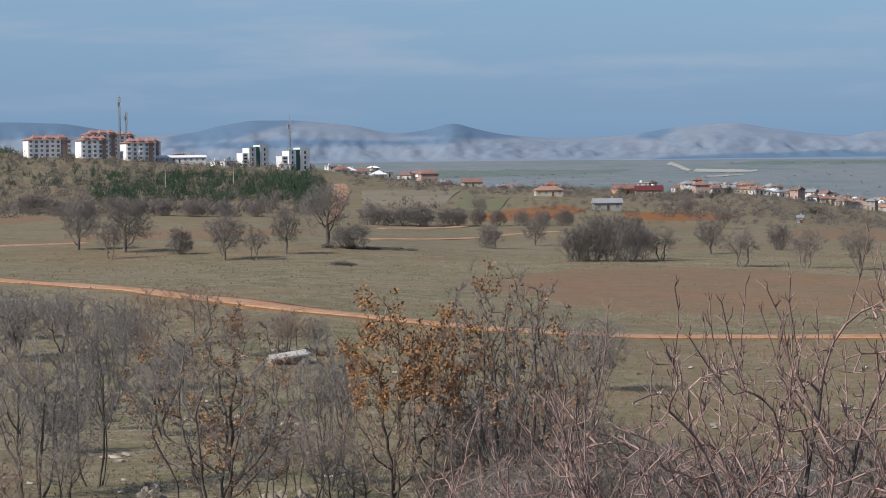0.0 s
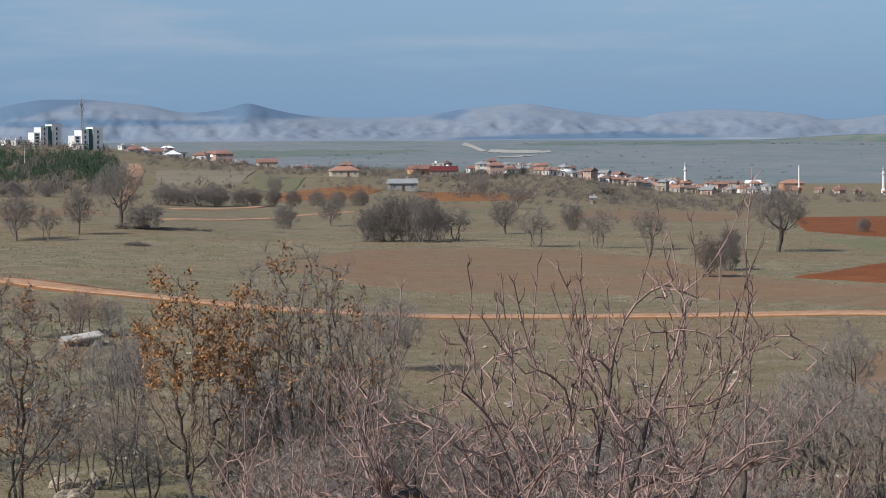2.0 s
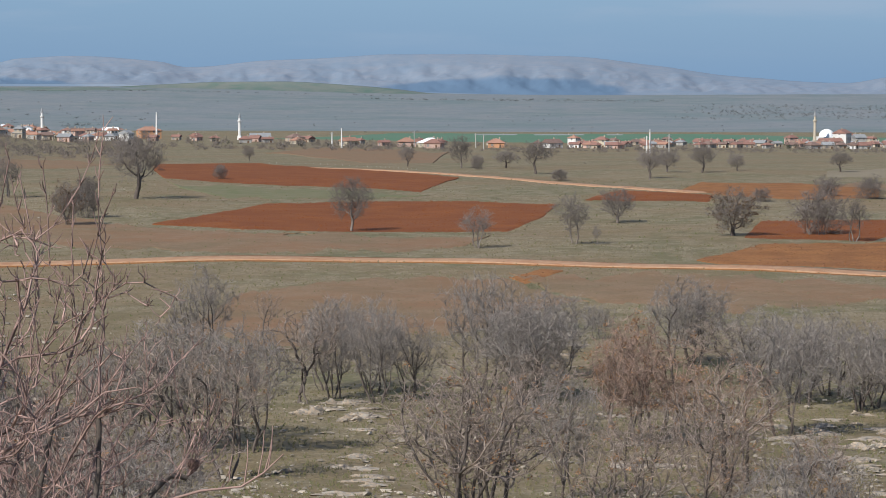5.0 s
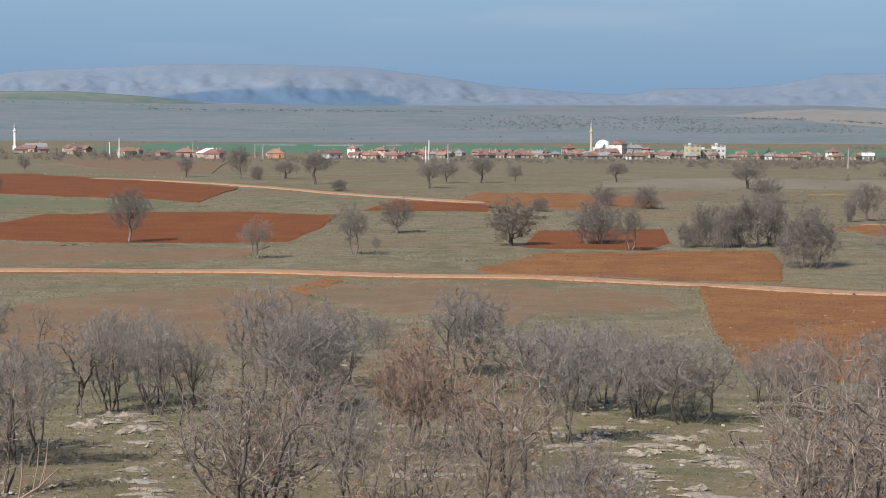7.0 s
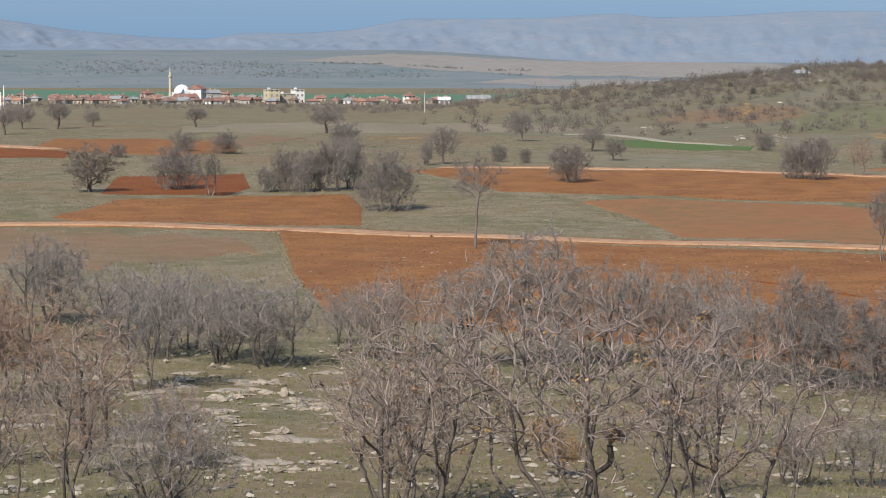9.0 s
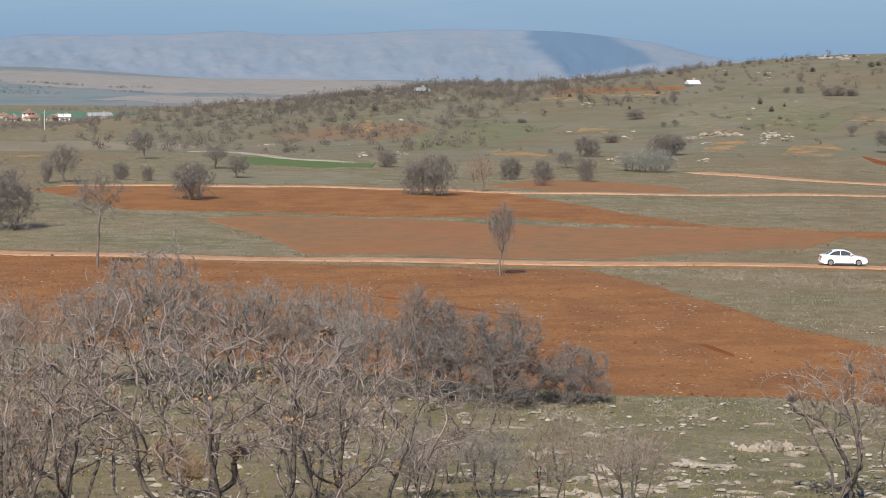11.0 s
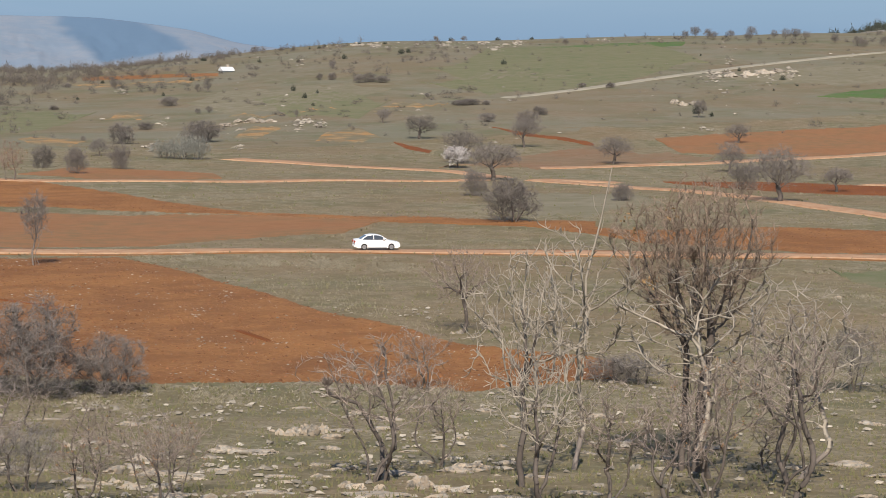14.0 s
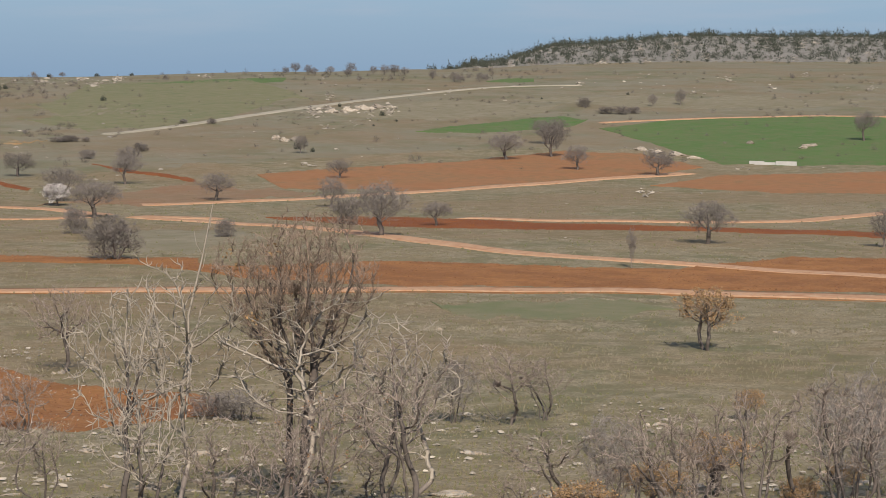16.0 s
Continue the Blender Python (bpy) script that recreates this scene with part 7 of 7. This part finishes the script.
house(18.9, 1230, 8, 7, 1, "cream", "orange", 0, 40)
house(22.62, 1263, 9, 8, 1, "orange", "orange", 1, 0)
house(24.03, 1290, 9, 8, 1, "white", "brown", 0, 35)
house(33.1, 1365, 7, 8, 3, "yellow", "flat", 0, 25)
house(33.45, 1375, 9, 8, 2, "stone", "flat", 0, 25)
house(33.75, 1380, 6, 7, 3, "white", "flat", 0, 25)
house(37.44, 1255, 6.5, 5, 1, "white", "white", 0, 0, label="bright white shed beside the town")
house(38.3, 1290, 13, 7, 1, "stone", "grey", 0, 10)
house(46.35, 752, 4, 3, 1, "stone", "grey", 0, 20, sink=2.3)
house(53.15, 706, 3.2, 2.6, 1, "white", "white", 0, 20, sink=2.4, label="small white hut on the hillside")
town = random.Random(12)
for n, a0, a1, r0, r1 in ((170, 6.8, 13.4, 1290, 1600), (7, 3.3, 6.5, 1260, 1400), (20, 13.0, 24.0, 1260, 1480), (95, 24.5, 33.0, 1255, 1560), (24, 33.0, 38.6, 1260, 1480), (9, -2.2, 2.0, 1420, 1600)):
    for i in range(n):
        fl = 1 if town.random() < (0.72 if a0 < 13 else 0.93) else 2
        house(town.uniform(a0, a1), town.uniform(r0, r1), town.choice((5, 6, 7)), town.choice((4, 6)), fl, town.choice(("white", "white", "cream", "pink", "grey", "stone", "white", "cream") if a0 < 13 else ("white", "cream", "pink", "grey", "stone", "stone", "grey", "stone")),
              town.choice(("red", "red", "orange", "brown", "grey", "grey", "white", "flat") if a0 < 13 else ("red", "red", "red", "orange", "brown", "grey")), town.choice((0, 1)), town.choice((-40, -20, 0, 15, 35, 60)), sink=0.1 if a0 < 13 else 0.9)


GLASS_GREY = shade("grey_flat_window", [(0.13, 0.135, 0.145), (0.17, 0.17, 0.18)], (0.4, 2), rough=0.3, vary=0.25)


def flats(az, r, w, d, floors, turn, label, bays=6):
    """An apartment block: body, dark stair bay, red hipped roofs, each window and balcony."""
    x, y = (float(v) for v in place(az, r))
    top = new("apartment_block")
    storey = 2.5
    H = floors * storey
    part("wall", new_box(-w / 2, w / 2, -d / 2, d / 2, -4, H), WALLS["bright"], top)
    part("stair_bay", new_box(w * 0.26, w * 0.40, -d / 2 - 0.5, -d / 2 + 1, -4, H + 0.6), ROOFS["brown"], top, "dark brown stair bay")
    part("side_wall", new_box(w / 2 - 1, w / 2 + 0.04, -d / 2 + 0.5, d / 2 - 0.3, -4, H - 0.1), WALLS["grey"], top)
    part("roof", roof_bm(w, d, H + 0.005, 2.4, 0.8, d / 2), ROOFS["rose"], top)
    for k in (-0.3, 0.0, 0.3):
        gable = part("roof_gable", roof_bm(w * 0.16, d * 0.55, H + 1.1, 1.9, 0.3, 1.0), ROOFS["rose"], top)
        gable.location = (k * w, -d * 0.22, 0)
        part("gable_wall", new_box(k * w - w * 0.07, k * w + w * 0.07, -d * 0.46, 0, H + 0.15, H + 1.08), WALLS["bright"], top)
    for f in range(floors):
        for i in range(bays):
            cx = -w / 2 + w * (i + 0.5) / bays
            if w * 0.22 < cx < w * 0.44:
                part("window", new_box(cx - 0.75, cx + 0.75, -d / 2 - 0.55, -d / 2 - 0.3, f * storey + 0.6, f * storey + 2.15), GLASS_GREY, top)
                continue
            part("window", new_box(cx - 0.75, cx + 0.75, -d / 2 - 0.05, -d / 2 + 0.1, f * storey + 0.6, f * storey + 2.15), GLASS_GREY, top)
            if i % 2 == 0:
                part("balcony", new_box(cx - 1.2, cx + 1.2, -d / 2 - 1.0, -d / 2 - 0.06, f * storey + 0.1, f * storey + 0.85), WALLS["bright"], top)
    top.matrix_basis = pose(x, y, height(x, y), 0, 0, -(az - AZ0) + turn)
    return tagged(top, label, "apartment block", "white apartment blocks on the hill")


LBL = "white apartment block with red hipped roofs on the hill"
flats(-9.85, 1310, 25, 13, 4, 14, LBL, 8)
flats(-8.75, 1300, 16, 14, 4, 14, LBL, 5)
flats(-8.55, 1380, 19, 13, 5, 14, LBL, 6)
flats(-8.0, 1390, 12, 13, 5, 14, LBL, 4)
flats(-7.62, 1300, 17, 15, 4, 14, LBL, 5)
flats(-7.4, 1380, 14, 13, 4, 14, LBL, 4)


def white_tower(az, r, turn, label):
    """A white office block of stepped slabs with a dark green glass front between them."""
    x, y = (float(v) for v in place(az, r))
    top = new("office_block")
    part("slab", new_box(1.5, 7.0, -5, 5, -4, 11.8), WALLS["white"], top)
    part("slab", new_box(-5.0, -1.0, -5.2, 5, -4, 10.2), WALLS["white"], top)
    part("annex", new_box(-8.5, -5.02, -4, 5, -4, 7.4), WALLS["white"], top)
    part("glass_front", new_box(-0.98, 1.48, -4.6, 4, -4, 10.8), shade("green_glass", [(0.03, 0.10, 0.085), (0.05, 0.13, 0.11)], (0.3, 2), rough=0.12), top, "dark green glass front")
    for f in range(4):
        for cx in (-3.0, 4.2):
            part("window", new_box(cx - 0.4, cx + 0.4, -5.25 if cx < 0 else -5.06, -4.8, f * 2.7 + 0.4, f * 2.7 + 2.0), GLASS, top)
        part("window", new_box(-7.8, -5.8, -4.06, -3.8, f * 1.8 + 0.3, f * 1.8 + 1.3), GLASS, top)
    top.matrix_basis = pose(x, y, height(x, y), 0, 0, -(az - AZ0) + turn)
    return tagged(top, label, "office block", "white office blocks")


white_tower(-4.72, 1265, 22, "white office block with dark green glass, behind trees")
white_tower(-3.72, 1215, 22, "white office block with dark green glass, behind trees")
house(-3.95, 1205, 6, 6, 1, "white", "flat", 0, 0)
house(-6.6, 1310, 30, 8, 1, "white", "white", 0, 4, label="long low white hall with a pale roof", rise=1.4, sink=-0.4)
house(-6.6, 1345, 14, 8, 1, "pink", "red", 1, 4)
for az, r in ((-2.75, 1330), (-2.5, 1345), (-2.2, 1340), (-1.7, 1350), (-1.45, 1370), (-5.6, 1270), (-5.35, 1262)):
    house(az, r, 8, 7, 1, "white", "flat", 0, 20)


def mast(az, r, h, label):
    """A lattice mast of four legs with bracing and a few aerials."""
    x, y = (float(v) for v in place(az, r))
    top = new("radio_mast")
    a, b = 0.55, 0.28
    legs = Sticks()
    corners = [(-1, -1), (1, -1), (1, 1), (-1, 1)]
    for i, (sx, sy) in enumerate(corners):
        leg = Sticks()
        leg.add(np.array([[(sx * a, sy * a, -2.0), (sx * b, sy * b, h)]]), np.full((1, 2), 0.13), 4)
        me = bpy.data.meshes.new("leg")
        fill(me, np.concatenate(leg.verts).astype(np.float32), np.concatenate(leg.faces).astype(np.int32))
        me.materials.append(STEEL)
        ob = new("leg", me)
        ob.parent = top
    n = int(h / 2.2)
    for k in range(n):
        z0, z1 = h * k / n, h * (k + 1) / n
        s0, s1 = a + (b - a) * z0 / h, a + (b - a) * z1 / h
        for (ax, ay), (bx, by) in zip(corners, corners[1:] + corners[:1]):
            legs.add(np.array([[(ax * s0, ay * s0, z0), (bx * s1, by * s1, z1)]]), np.full((1, 2), 0.09), 3)
    me = bpy.data.meshes.new("bracing")
    fill(me, np.concatenate(legs.verts).astype(np.float32), np.concatenate(legs.faces).astype(np.int32))
    me.materials.append(STEEL)
    ob = new("bracing", me)
    ob.parent = top
    for z, s in ((h * 0.95, 1), (h * 0.88, -1), (h * 0.8, 1)):
        part("aerial", new_box(s * 0.9 - 0.3, s * 0.9 + 0.3, -0.9, -0.5, z - 1.2, z + 1.2), STEEL, top)
    part("spike", new_box(-0.1, 0.1, -0.1, 0.1, h - 0.2, h + 2.5), STEEL, top)
    top.matrix_basis = pose(x, y, height(x, y), 0, 0, 20)
    return tagged(top, label, "radio mast", "radio masts")


mast(-7.9, 1345, 27, "slim grey lattice mast beside a taller one")
mast(-8.06, 1330, 35.5, "tall grey lattice radio mast behind the apartments")
mast(-3.83, 1300, 27, "slim grey lattice mast behind the office blocks")


def lathe(bm, prof, k=14):
    rings = [[bm.verts.new((math.cos(i * 2 * math.pi / k) * rr, math.sin(i * 2 * math.pi / k) * rr, z)) for i in range(k)] for rr, z in prof]
    for p, q in zip(rings, rings[1:]):
        for i in range(k):
            bm.faces.new((p[i], p[(i + 1) % k], q[(i + 1) % k], q[i]))
    bm.faces.new(rings[0][::-1])
    bm.faces.new(rings[-1])


def minaret(az, r, h, material, label):
    x, y = (float(v) for v in place(az, r))
    top = new("minaret")
    bm = new_box(-1.2, 1.2, -1.2, 1.2, -3, h * 0.16)
    part("base", bm, material, top)
    bm = bmesh.new()
    lathe(bm, ((0.95, h * 0.16), (0.85, h * 0.66)))
    part("shaft", bm, material, top)
    bm = bmesh.new()
    lathe(bm, ((0.9, h * 0.66), (1.35, h * 0.70), (1.35, h * 0.735), (0.7, h * 0.735)))
    part("balcony", bm, material, top)
    bm = bmesh.new()
    lathe(bm, ((0.72, h * 0.735), (0.72, h * 0.84)))
    part("lantern", bm, material, top)
    bm = bmesh.new()
    lathe(bm, ((1.15, h * 0.84), (0.06, h)))
    part("spire", bm, ROOFS["grey"], top)
    top.matrix_basis = pose(x, y, height(x, y))
    return tagged(top, label, "minaret", "minarets of the town")


minaret(11.27, 1470, 19, WALLS["white"], "slender white minaret rising over the town")
minaret(16.16, 1450, 17, WALLS["white"], "slender white minaret rising over the town")
minaret(30.57, 1480, 22.5, WALLS["cream"], "tall cream stone minaret beside the mosque")


def mosque(az, r, s, turn, label):
    x, y = (float(v) for v in place(az, r))
    top = new("mosque")
    part("hall", new_box(-7 * s, 7 * s, -6 * s, 6 * s, -3, 5.5 * s), WALLS["white"], top)
    bm = bmesh.new()
    lathe(bm, [(5.2 * s * math.cos(a), 5.5 * s + 5.0 * s * math.sin(a)) for a in (0, 0.3, 0.6, 0.9, 1.2, 1.45)], 20)
    part("dome", bm, ROOFS["white"], top, "pale metal dome")
    for cx in (-4.5, -1.5, 1.5, 4.5):
        part("window", new_box(cx * s - 0.6, cx * s + 0.6, -6 * s - 0.05, -6 * s + 0.1, 1.4, 4.0), GLASS, top)
    top.matrix_basis = pose(x, y, height(x, y), 0, 0, -(az - AZ0) + turn)
    return tagged(top, label, "mosque")


mosque(10.95, 1455, 0.55, 15, "small white mosque with a metal dome among trees")
mosque(30.86, 1500, 1.0, 20, "white mosque with a domed roof in the village")
house(31.24, 1470, 10, 9, 3, "white", "red", 0, 70, label="tall white building with a red-tiled gable")
house(30.95, 1462, 14, 7, 1, "pink", "red", 0, 20)
house(31.5, 1480, 9, 8, 2, "pink", "red", 1, 10)
house(31.65, 1465, 7, 7, 2, "grey", "grey", 0, 25)


def pylon(az, r, h, material, label, wide=0.3):
    x, y = (float(v) for v in place(az, r))
    top = new("utility_pole")
    bm = bmesh.new()
    lathe(bm, ((wide, -1), (wide * 0.55, h)), 8)
    part("pole", bm, material, top)
    part("crossarm", new_box(-1.1, 1.1, -0.12, 0.12, h - 1.0, h - 0.75), STEEL, top)
    top.matrix_basis = pose(x, y, height(x, y), 0, 0, -(az - AZ0) + 20)
    return tagged(top, label, "utility pole", "utility poles")


for az, r, h, w in ((14.09, 1420, 17, 0.7), (18.48, 1165, 8, 0.45), (18.72, 1168, 10, 0.5), (20.55, 1240, 9, 0.3), (22.1, 1250, 8, 0.3), (26.4, 1050, 8, 0.45), (26.48, 1053, 11, 0.45), (26.96, 1050, 9, 0.4), (36.95, 800, 7, 0.25), (-6.95, 1010, 9, 0.3),
                    (-5.25, 1015, 9, 0.3), (22.3, 1160, 8, 0.35)):
    pylon(az, r, h, WALLS["white"] if w > 0.4 else CONCRETE, "pale concrete utility pole at the edge of town", w)

# long white greenhouse roof far behind the village
for az, w in ((22.6, 34), (24.2, 40), (25.6, 12)):
    house(az, 1880, w, 9, 1, "grey", "grey", 0, 4, label="long low greenhouse with a pale grey roof", rise=0.8, sink=2.9)

# ---- the car on the road ----
def side_shape(points, half, inset=0.0):
    """A solid from a side outline (x, z), half wide; inset narrows the upper part."""
    bm = bmesh.new()
    zs = [p[1] for p in points]
    z0, z1 = min(zs), max(zs)
    a = [bm.verts.new((x, -(half - inset * (z - z0) / (z1 - z0)), z)) for x, z in points]
    b = [bm.verts.new((x, half - inset * (z - z0) / (z1 - z0), z)) for x, z in points]
    bm.faces.new(a)
    bm.faces.new(b[::-1])
    n = len(points)
    for i in range(n):
        bm.faces.new((a[i], b[i], b[(i + 1) % n], a[(i + 1) % n]))
    bmesh.ops.recalc_face_normals(bm, faces=bm.faces)
    return bm


CAR_WHITE = shade("white_car_paint", [(0.80, 0.80, 0.80), (0.76, 0.76, 0.76)], (0.5, 3), rough=0.25)
RUBBER = shade("tyre_rubber", [(0.02, 0.02, 0.02), (0.03, 0.03, 0.03)], (3, 9), rough=0.8)
ALLOY = shade("alloy_rim", [(0.45, 0.46, 0.47), (0.35, 0.36, 0.37)], (3, 9), rough=0.35, metal=0.8)
TRIM = shade("black_trim", [(0.02, 0.02, 0.022), (0.03, 0.03, 0.03)], (3, 9), rough=0.5)
LAMP_RED = shade("red_lamp_glass", [(0.45, 0.03, 0.02), (0.35, 0.02, 0.02)], (3, 9), rough=0.2)
LAMP_CLEAR = shade("clear_lamp_glass", [(0.6, 0.62, 0.65), (0.5, 0.5, 0.55)], (3, 9), rough=0.15)
car = new("car")
body = part("body", side_shape([(-2.2, 0.32), (-2.24, 0.62), (-2.16, 0.98), (-1.85, 1.02), (-1.5, 1.02), (0.75, 0.96), (1.35, 0.88), (1.95, 0.76), (2.18, 0.58), (2.2, 0.32), (1.9, 0.2), (-1.9, 0.2)], 0.88, 0.06), CAR_WHITE, car)
bev = body.modifiers.new("soft edges", "BEVEL")
bev.width, bev.segments = 0.06, 3
roof_part = part("cabin", side_shape([(-1.72, 1.0), (-1.05, 1.40), (-0.6, 1.47), (0.05, 1.45), (0.45, 1.33), (1.05, 0.95)], 0.82, 0.17), CAR_WHITE, car)
bev = roof_part.modifiers.new("soft edges", "BEVEL")
bev.width, bev.segments = 0.05, 3
for s in (-1, 1):
    for pts in ([(-1.50, 1.02), (-1.02, 1.35), (-0.42, 1.42), (-0.42, 1.0)], [(-0.36, 1.0), (-0.36, 1.42), (0.04, 1.40), (0.40, 1.29), (0.88, 1.0)]):
        bm = bmesh.new()
        vs = [bm.verts.new((x, s * (0.835 - 0.17 * (z - 1.0) / 0.47), z)) for x, z in pts]
        bm.faces.new(vs if s < 0 else vs[::-1])
        g = bmesh.ops.extrude_face_region(bm, geom=bm.faces[:])
        for v in [e for e in g["geom"] if isinstance(e, bmesh.types.BMVert)]:
            v.co.y -= s * 0.03
        bmesh.ops.recalc_face_normals(bm, faces=bm.faces)
        part("side_window", bm, GLASS, car)
    part("mirror", new_box(0.5, 0.68, s * 0.92 - 0.1, s * 0.92 + 0.1, 1.0, 1.14, bevel=0.03), CAR_WHITE, car)
    part("tail_lamp", new_box(-2.27, -2.1, s * 0.62 - 0.2, s * 0.62 + 0.2, 0.72, 0.9, bevel=0.02), LAMP_RED, car)
    part("headlight", new_box(1.9, 2.14, s * 0.6 - 0.2, s * 0.6 + 0.2, 0.62, 0.74, bevel=0.02), LAMP_CLEAR, car)
    part("sill", new_box(-0.95, 0.9, s * 0.86 - 0.04, s * 0.86 + 0.04, 0.16, 0.28), TRIM, car)
    for wx in (-1.32, 1.33):
        bm = bmesh.new()
        lathe(bm, ((0.20, -0.10), (0.29, -0.11), (0.325, -0.06), (0.325, 0.06), (0.29, 0.11), (0.20, 0.10)), 20)
        bmesh.ops.rotate(bm, verts=bm.verts, cent=(0, 0, 0), matrix=Matrix.Rotation(math.pi / 2, 3, "X"))
        wheel = part("wheel", bm, RUBBER, car)
        wheel.location = (wx, s * 0.79, 0.325)
        bm = bmesh.new()
        lathe(bm, ((0.05, 0.115), (0.205, 0.115), (0.21, 0.09)), 16)
        for k in range(5):
            box(bm, -0.03, 0.03, 0.03, 0.2, 0.10, 0.125)
            bmesh.ops.rotate(bm, verts=bm.verts[-8:], cent=(0, 0, 0), matrix=Matrix.Rotation(k * 1.2566, 3, "Z"))
        bmesh.ops.rotate(bm, verts=bm.verts, cent=(0, 0, 0), matrix=Matrix.Rotation(-s * math.pi / 2, 3, "X"))
        part("rim", bm, ALLOY, wheel)
part("rear_window", side_shape([(-1.66, 1.05), (-1.09, 1.38), (-1.07, 1.36), (-1.62, 1.03)], 0.6), GLASS, car)
part("windscreen", side_shape([(0.5, 1.325), (1.02, 0.985), (1.0, 0.97), (0.46, 1.31)], 0.62), GLASS, car)
part("bumper", new_box(-2.29, -2.12, -0.78, 0.78, 0.30, 0.52, bevel=0.04), CAR_WHITE, car)
part("number_plate", new_box(-2.31, -2.285, -0.26, 0.26, 0.36, 0.47), WALLS["white"], car)
cx, cy = (float(v) for v in place(56.95, 206.2))
car.matrix_basis = pose(cx, cy, height(cx, cy) + 0.15, 0, 0, -(56.95 - AZ0) + 9) @ Matrix.Diagonal((0.94, 0.94, 0.97, 1))
tagged(car, "white saloon car standing on the dirt road", "car")

# ---- the trough in the wheat ----
trough = new("water_trough")
part("basin", new_box(-1.2, 8, -0.6, 0.6, -0.4, 0.5, bevel=0.05), CONCRETE, trough)
part("wall", new_box(3.5, 8, -0.9, -0.62, -0.4, 0.8), CONCRETE, trough)
part("ramp", new_box(-2.4, 0.8, 0.7, 2.2, -0.4, 0.7), CONCRETE, trough)
tx, ty = (float(v) for v in place(76.56, 503))
trough.matrix_basis = pose(tx, ty, height(tx, ty), 0, 0, -(76.56 - AZ0) - 4)
tagged(trough, "pale concrete water trough at the wheat's edge", "water trough")

# a small covered spring beside the lower road, its slab roof aslant
sx, sy = place(-3.95, 190)
spring = new("spring_house")
part("slab", new_box(-1.0, 1.4, -0.9, 0.9, 0.72, 0.86, bevel=0.03), CONCRETE, spring, "pale slab roof")
part("side_wall", new_box(-1.1, -0.85, -0.8, 0.8, -0.3, 0.715), CONCRETE, spring)
part("side_wall", new_box(1.0, 1.2, -0.8, 0.8, -0.3, 0.715), CONCRETE, spring)
part("back_wall", new_box(-0.845, 0.995, 0.6, 0.8, -0.3, 0.715), CONCRETE, spring)
spring.matrix_basis = pose(float(sx), float(sy), height(float(sx), float(sy)) - 0.15, 5, -7, 50) @ Matrix.Diagonal((1.35, 1.2, 1.1, 1))
tagged(spring, "small pale concrete spring house with a dark opening", "spring house")
for az, r, w, h in ((-4.35, 190, 0.8, 0.4), (-3.55, 189, 0.7, 0.35), (-3.4, 191, 0.5, 0.3), (-4.6, 188, 0.6, 0.25)):
    rock(az, r, w, h)

# pale heaps in the wheat and blocks on the slopes
for az, r, w, h in ((76.3, 560, 2.2, 0.9), (77.75, 555, 3.4, 1.3), (77.6, 548, 2.6, 0.9), (53.75, 515, 3.2, 1.3), (54.05, 513, 3.0, 1.1), (54.25, 516, 2.2, 1.0), (53.45, 517, 2.5, 1.1), (53.1, 505, 2.6, 1.4), (73.6, 540, 3, 1), (74.0, 532, 3.4, 1.1), (74.5, 525, 3.6, 1.2), (74.9, 518, 3.2, 1.0),
                    (64.4, 560, 3, 1.2), (64.6, 555, 2.4, 1.3), (64.9, 558, 2.6, 1.2), (66.2, 655, 5, 1.6), (66.6, 662, 6, 1.8), (65.8, 650, 5, 1.5), (67.0, 668, 5, 1.5)):
    rock(az, r, w, h, w * 0.6)

# fence along the green strip and along the upper field
def fence(path, n, label):
    p = np.array(path)
    top = new("fence")
    s = np.linspace(0, 1, n)
    azs, rs = np.interp(s, np.linspace(0, 1, len(p)), p[:, 0]), np.interp(s, np.linspace(0, 1, len(p)), p[:, 1])
    me = bpy.data.meshes.new("post")
    bm = new_box(-0.03, 0.03, -0.03, 0.03, -0.3, 0.32)
    bm.to_mesh(me)
    bm.free()
    me.materials.append(CONCRETE)
    for a, r in zip(azs, rs):
        x, y = (float(v) for v in place(a, r))
        ob = new("post", me)
        ob.parent = top
        ob.matrix_basis = pose(x, y, height(x, y))
    return tagged(top, label, "fence")


fence([(41.4, 474), (42.4, 445), (43.4, 418), (45.1, 406)], 44, "row of thin pale fence posts above the wheat")
fence([(16.9, 620), (19.2, 570), (20.6, 540)], 26, "row of thin pale fence posts along the field")
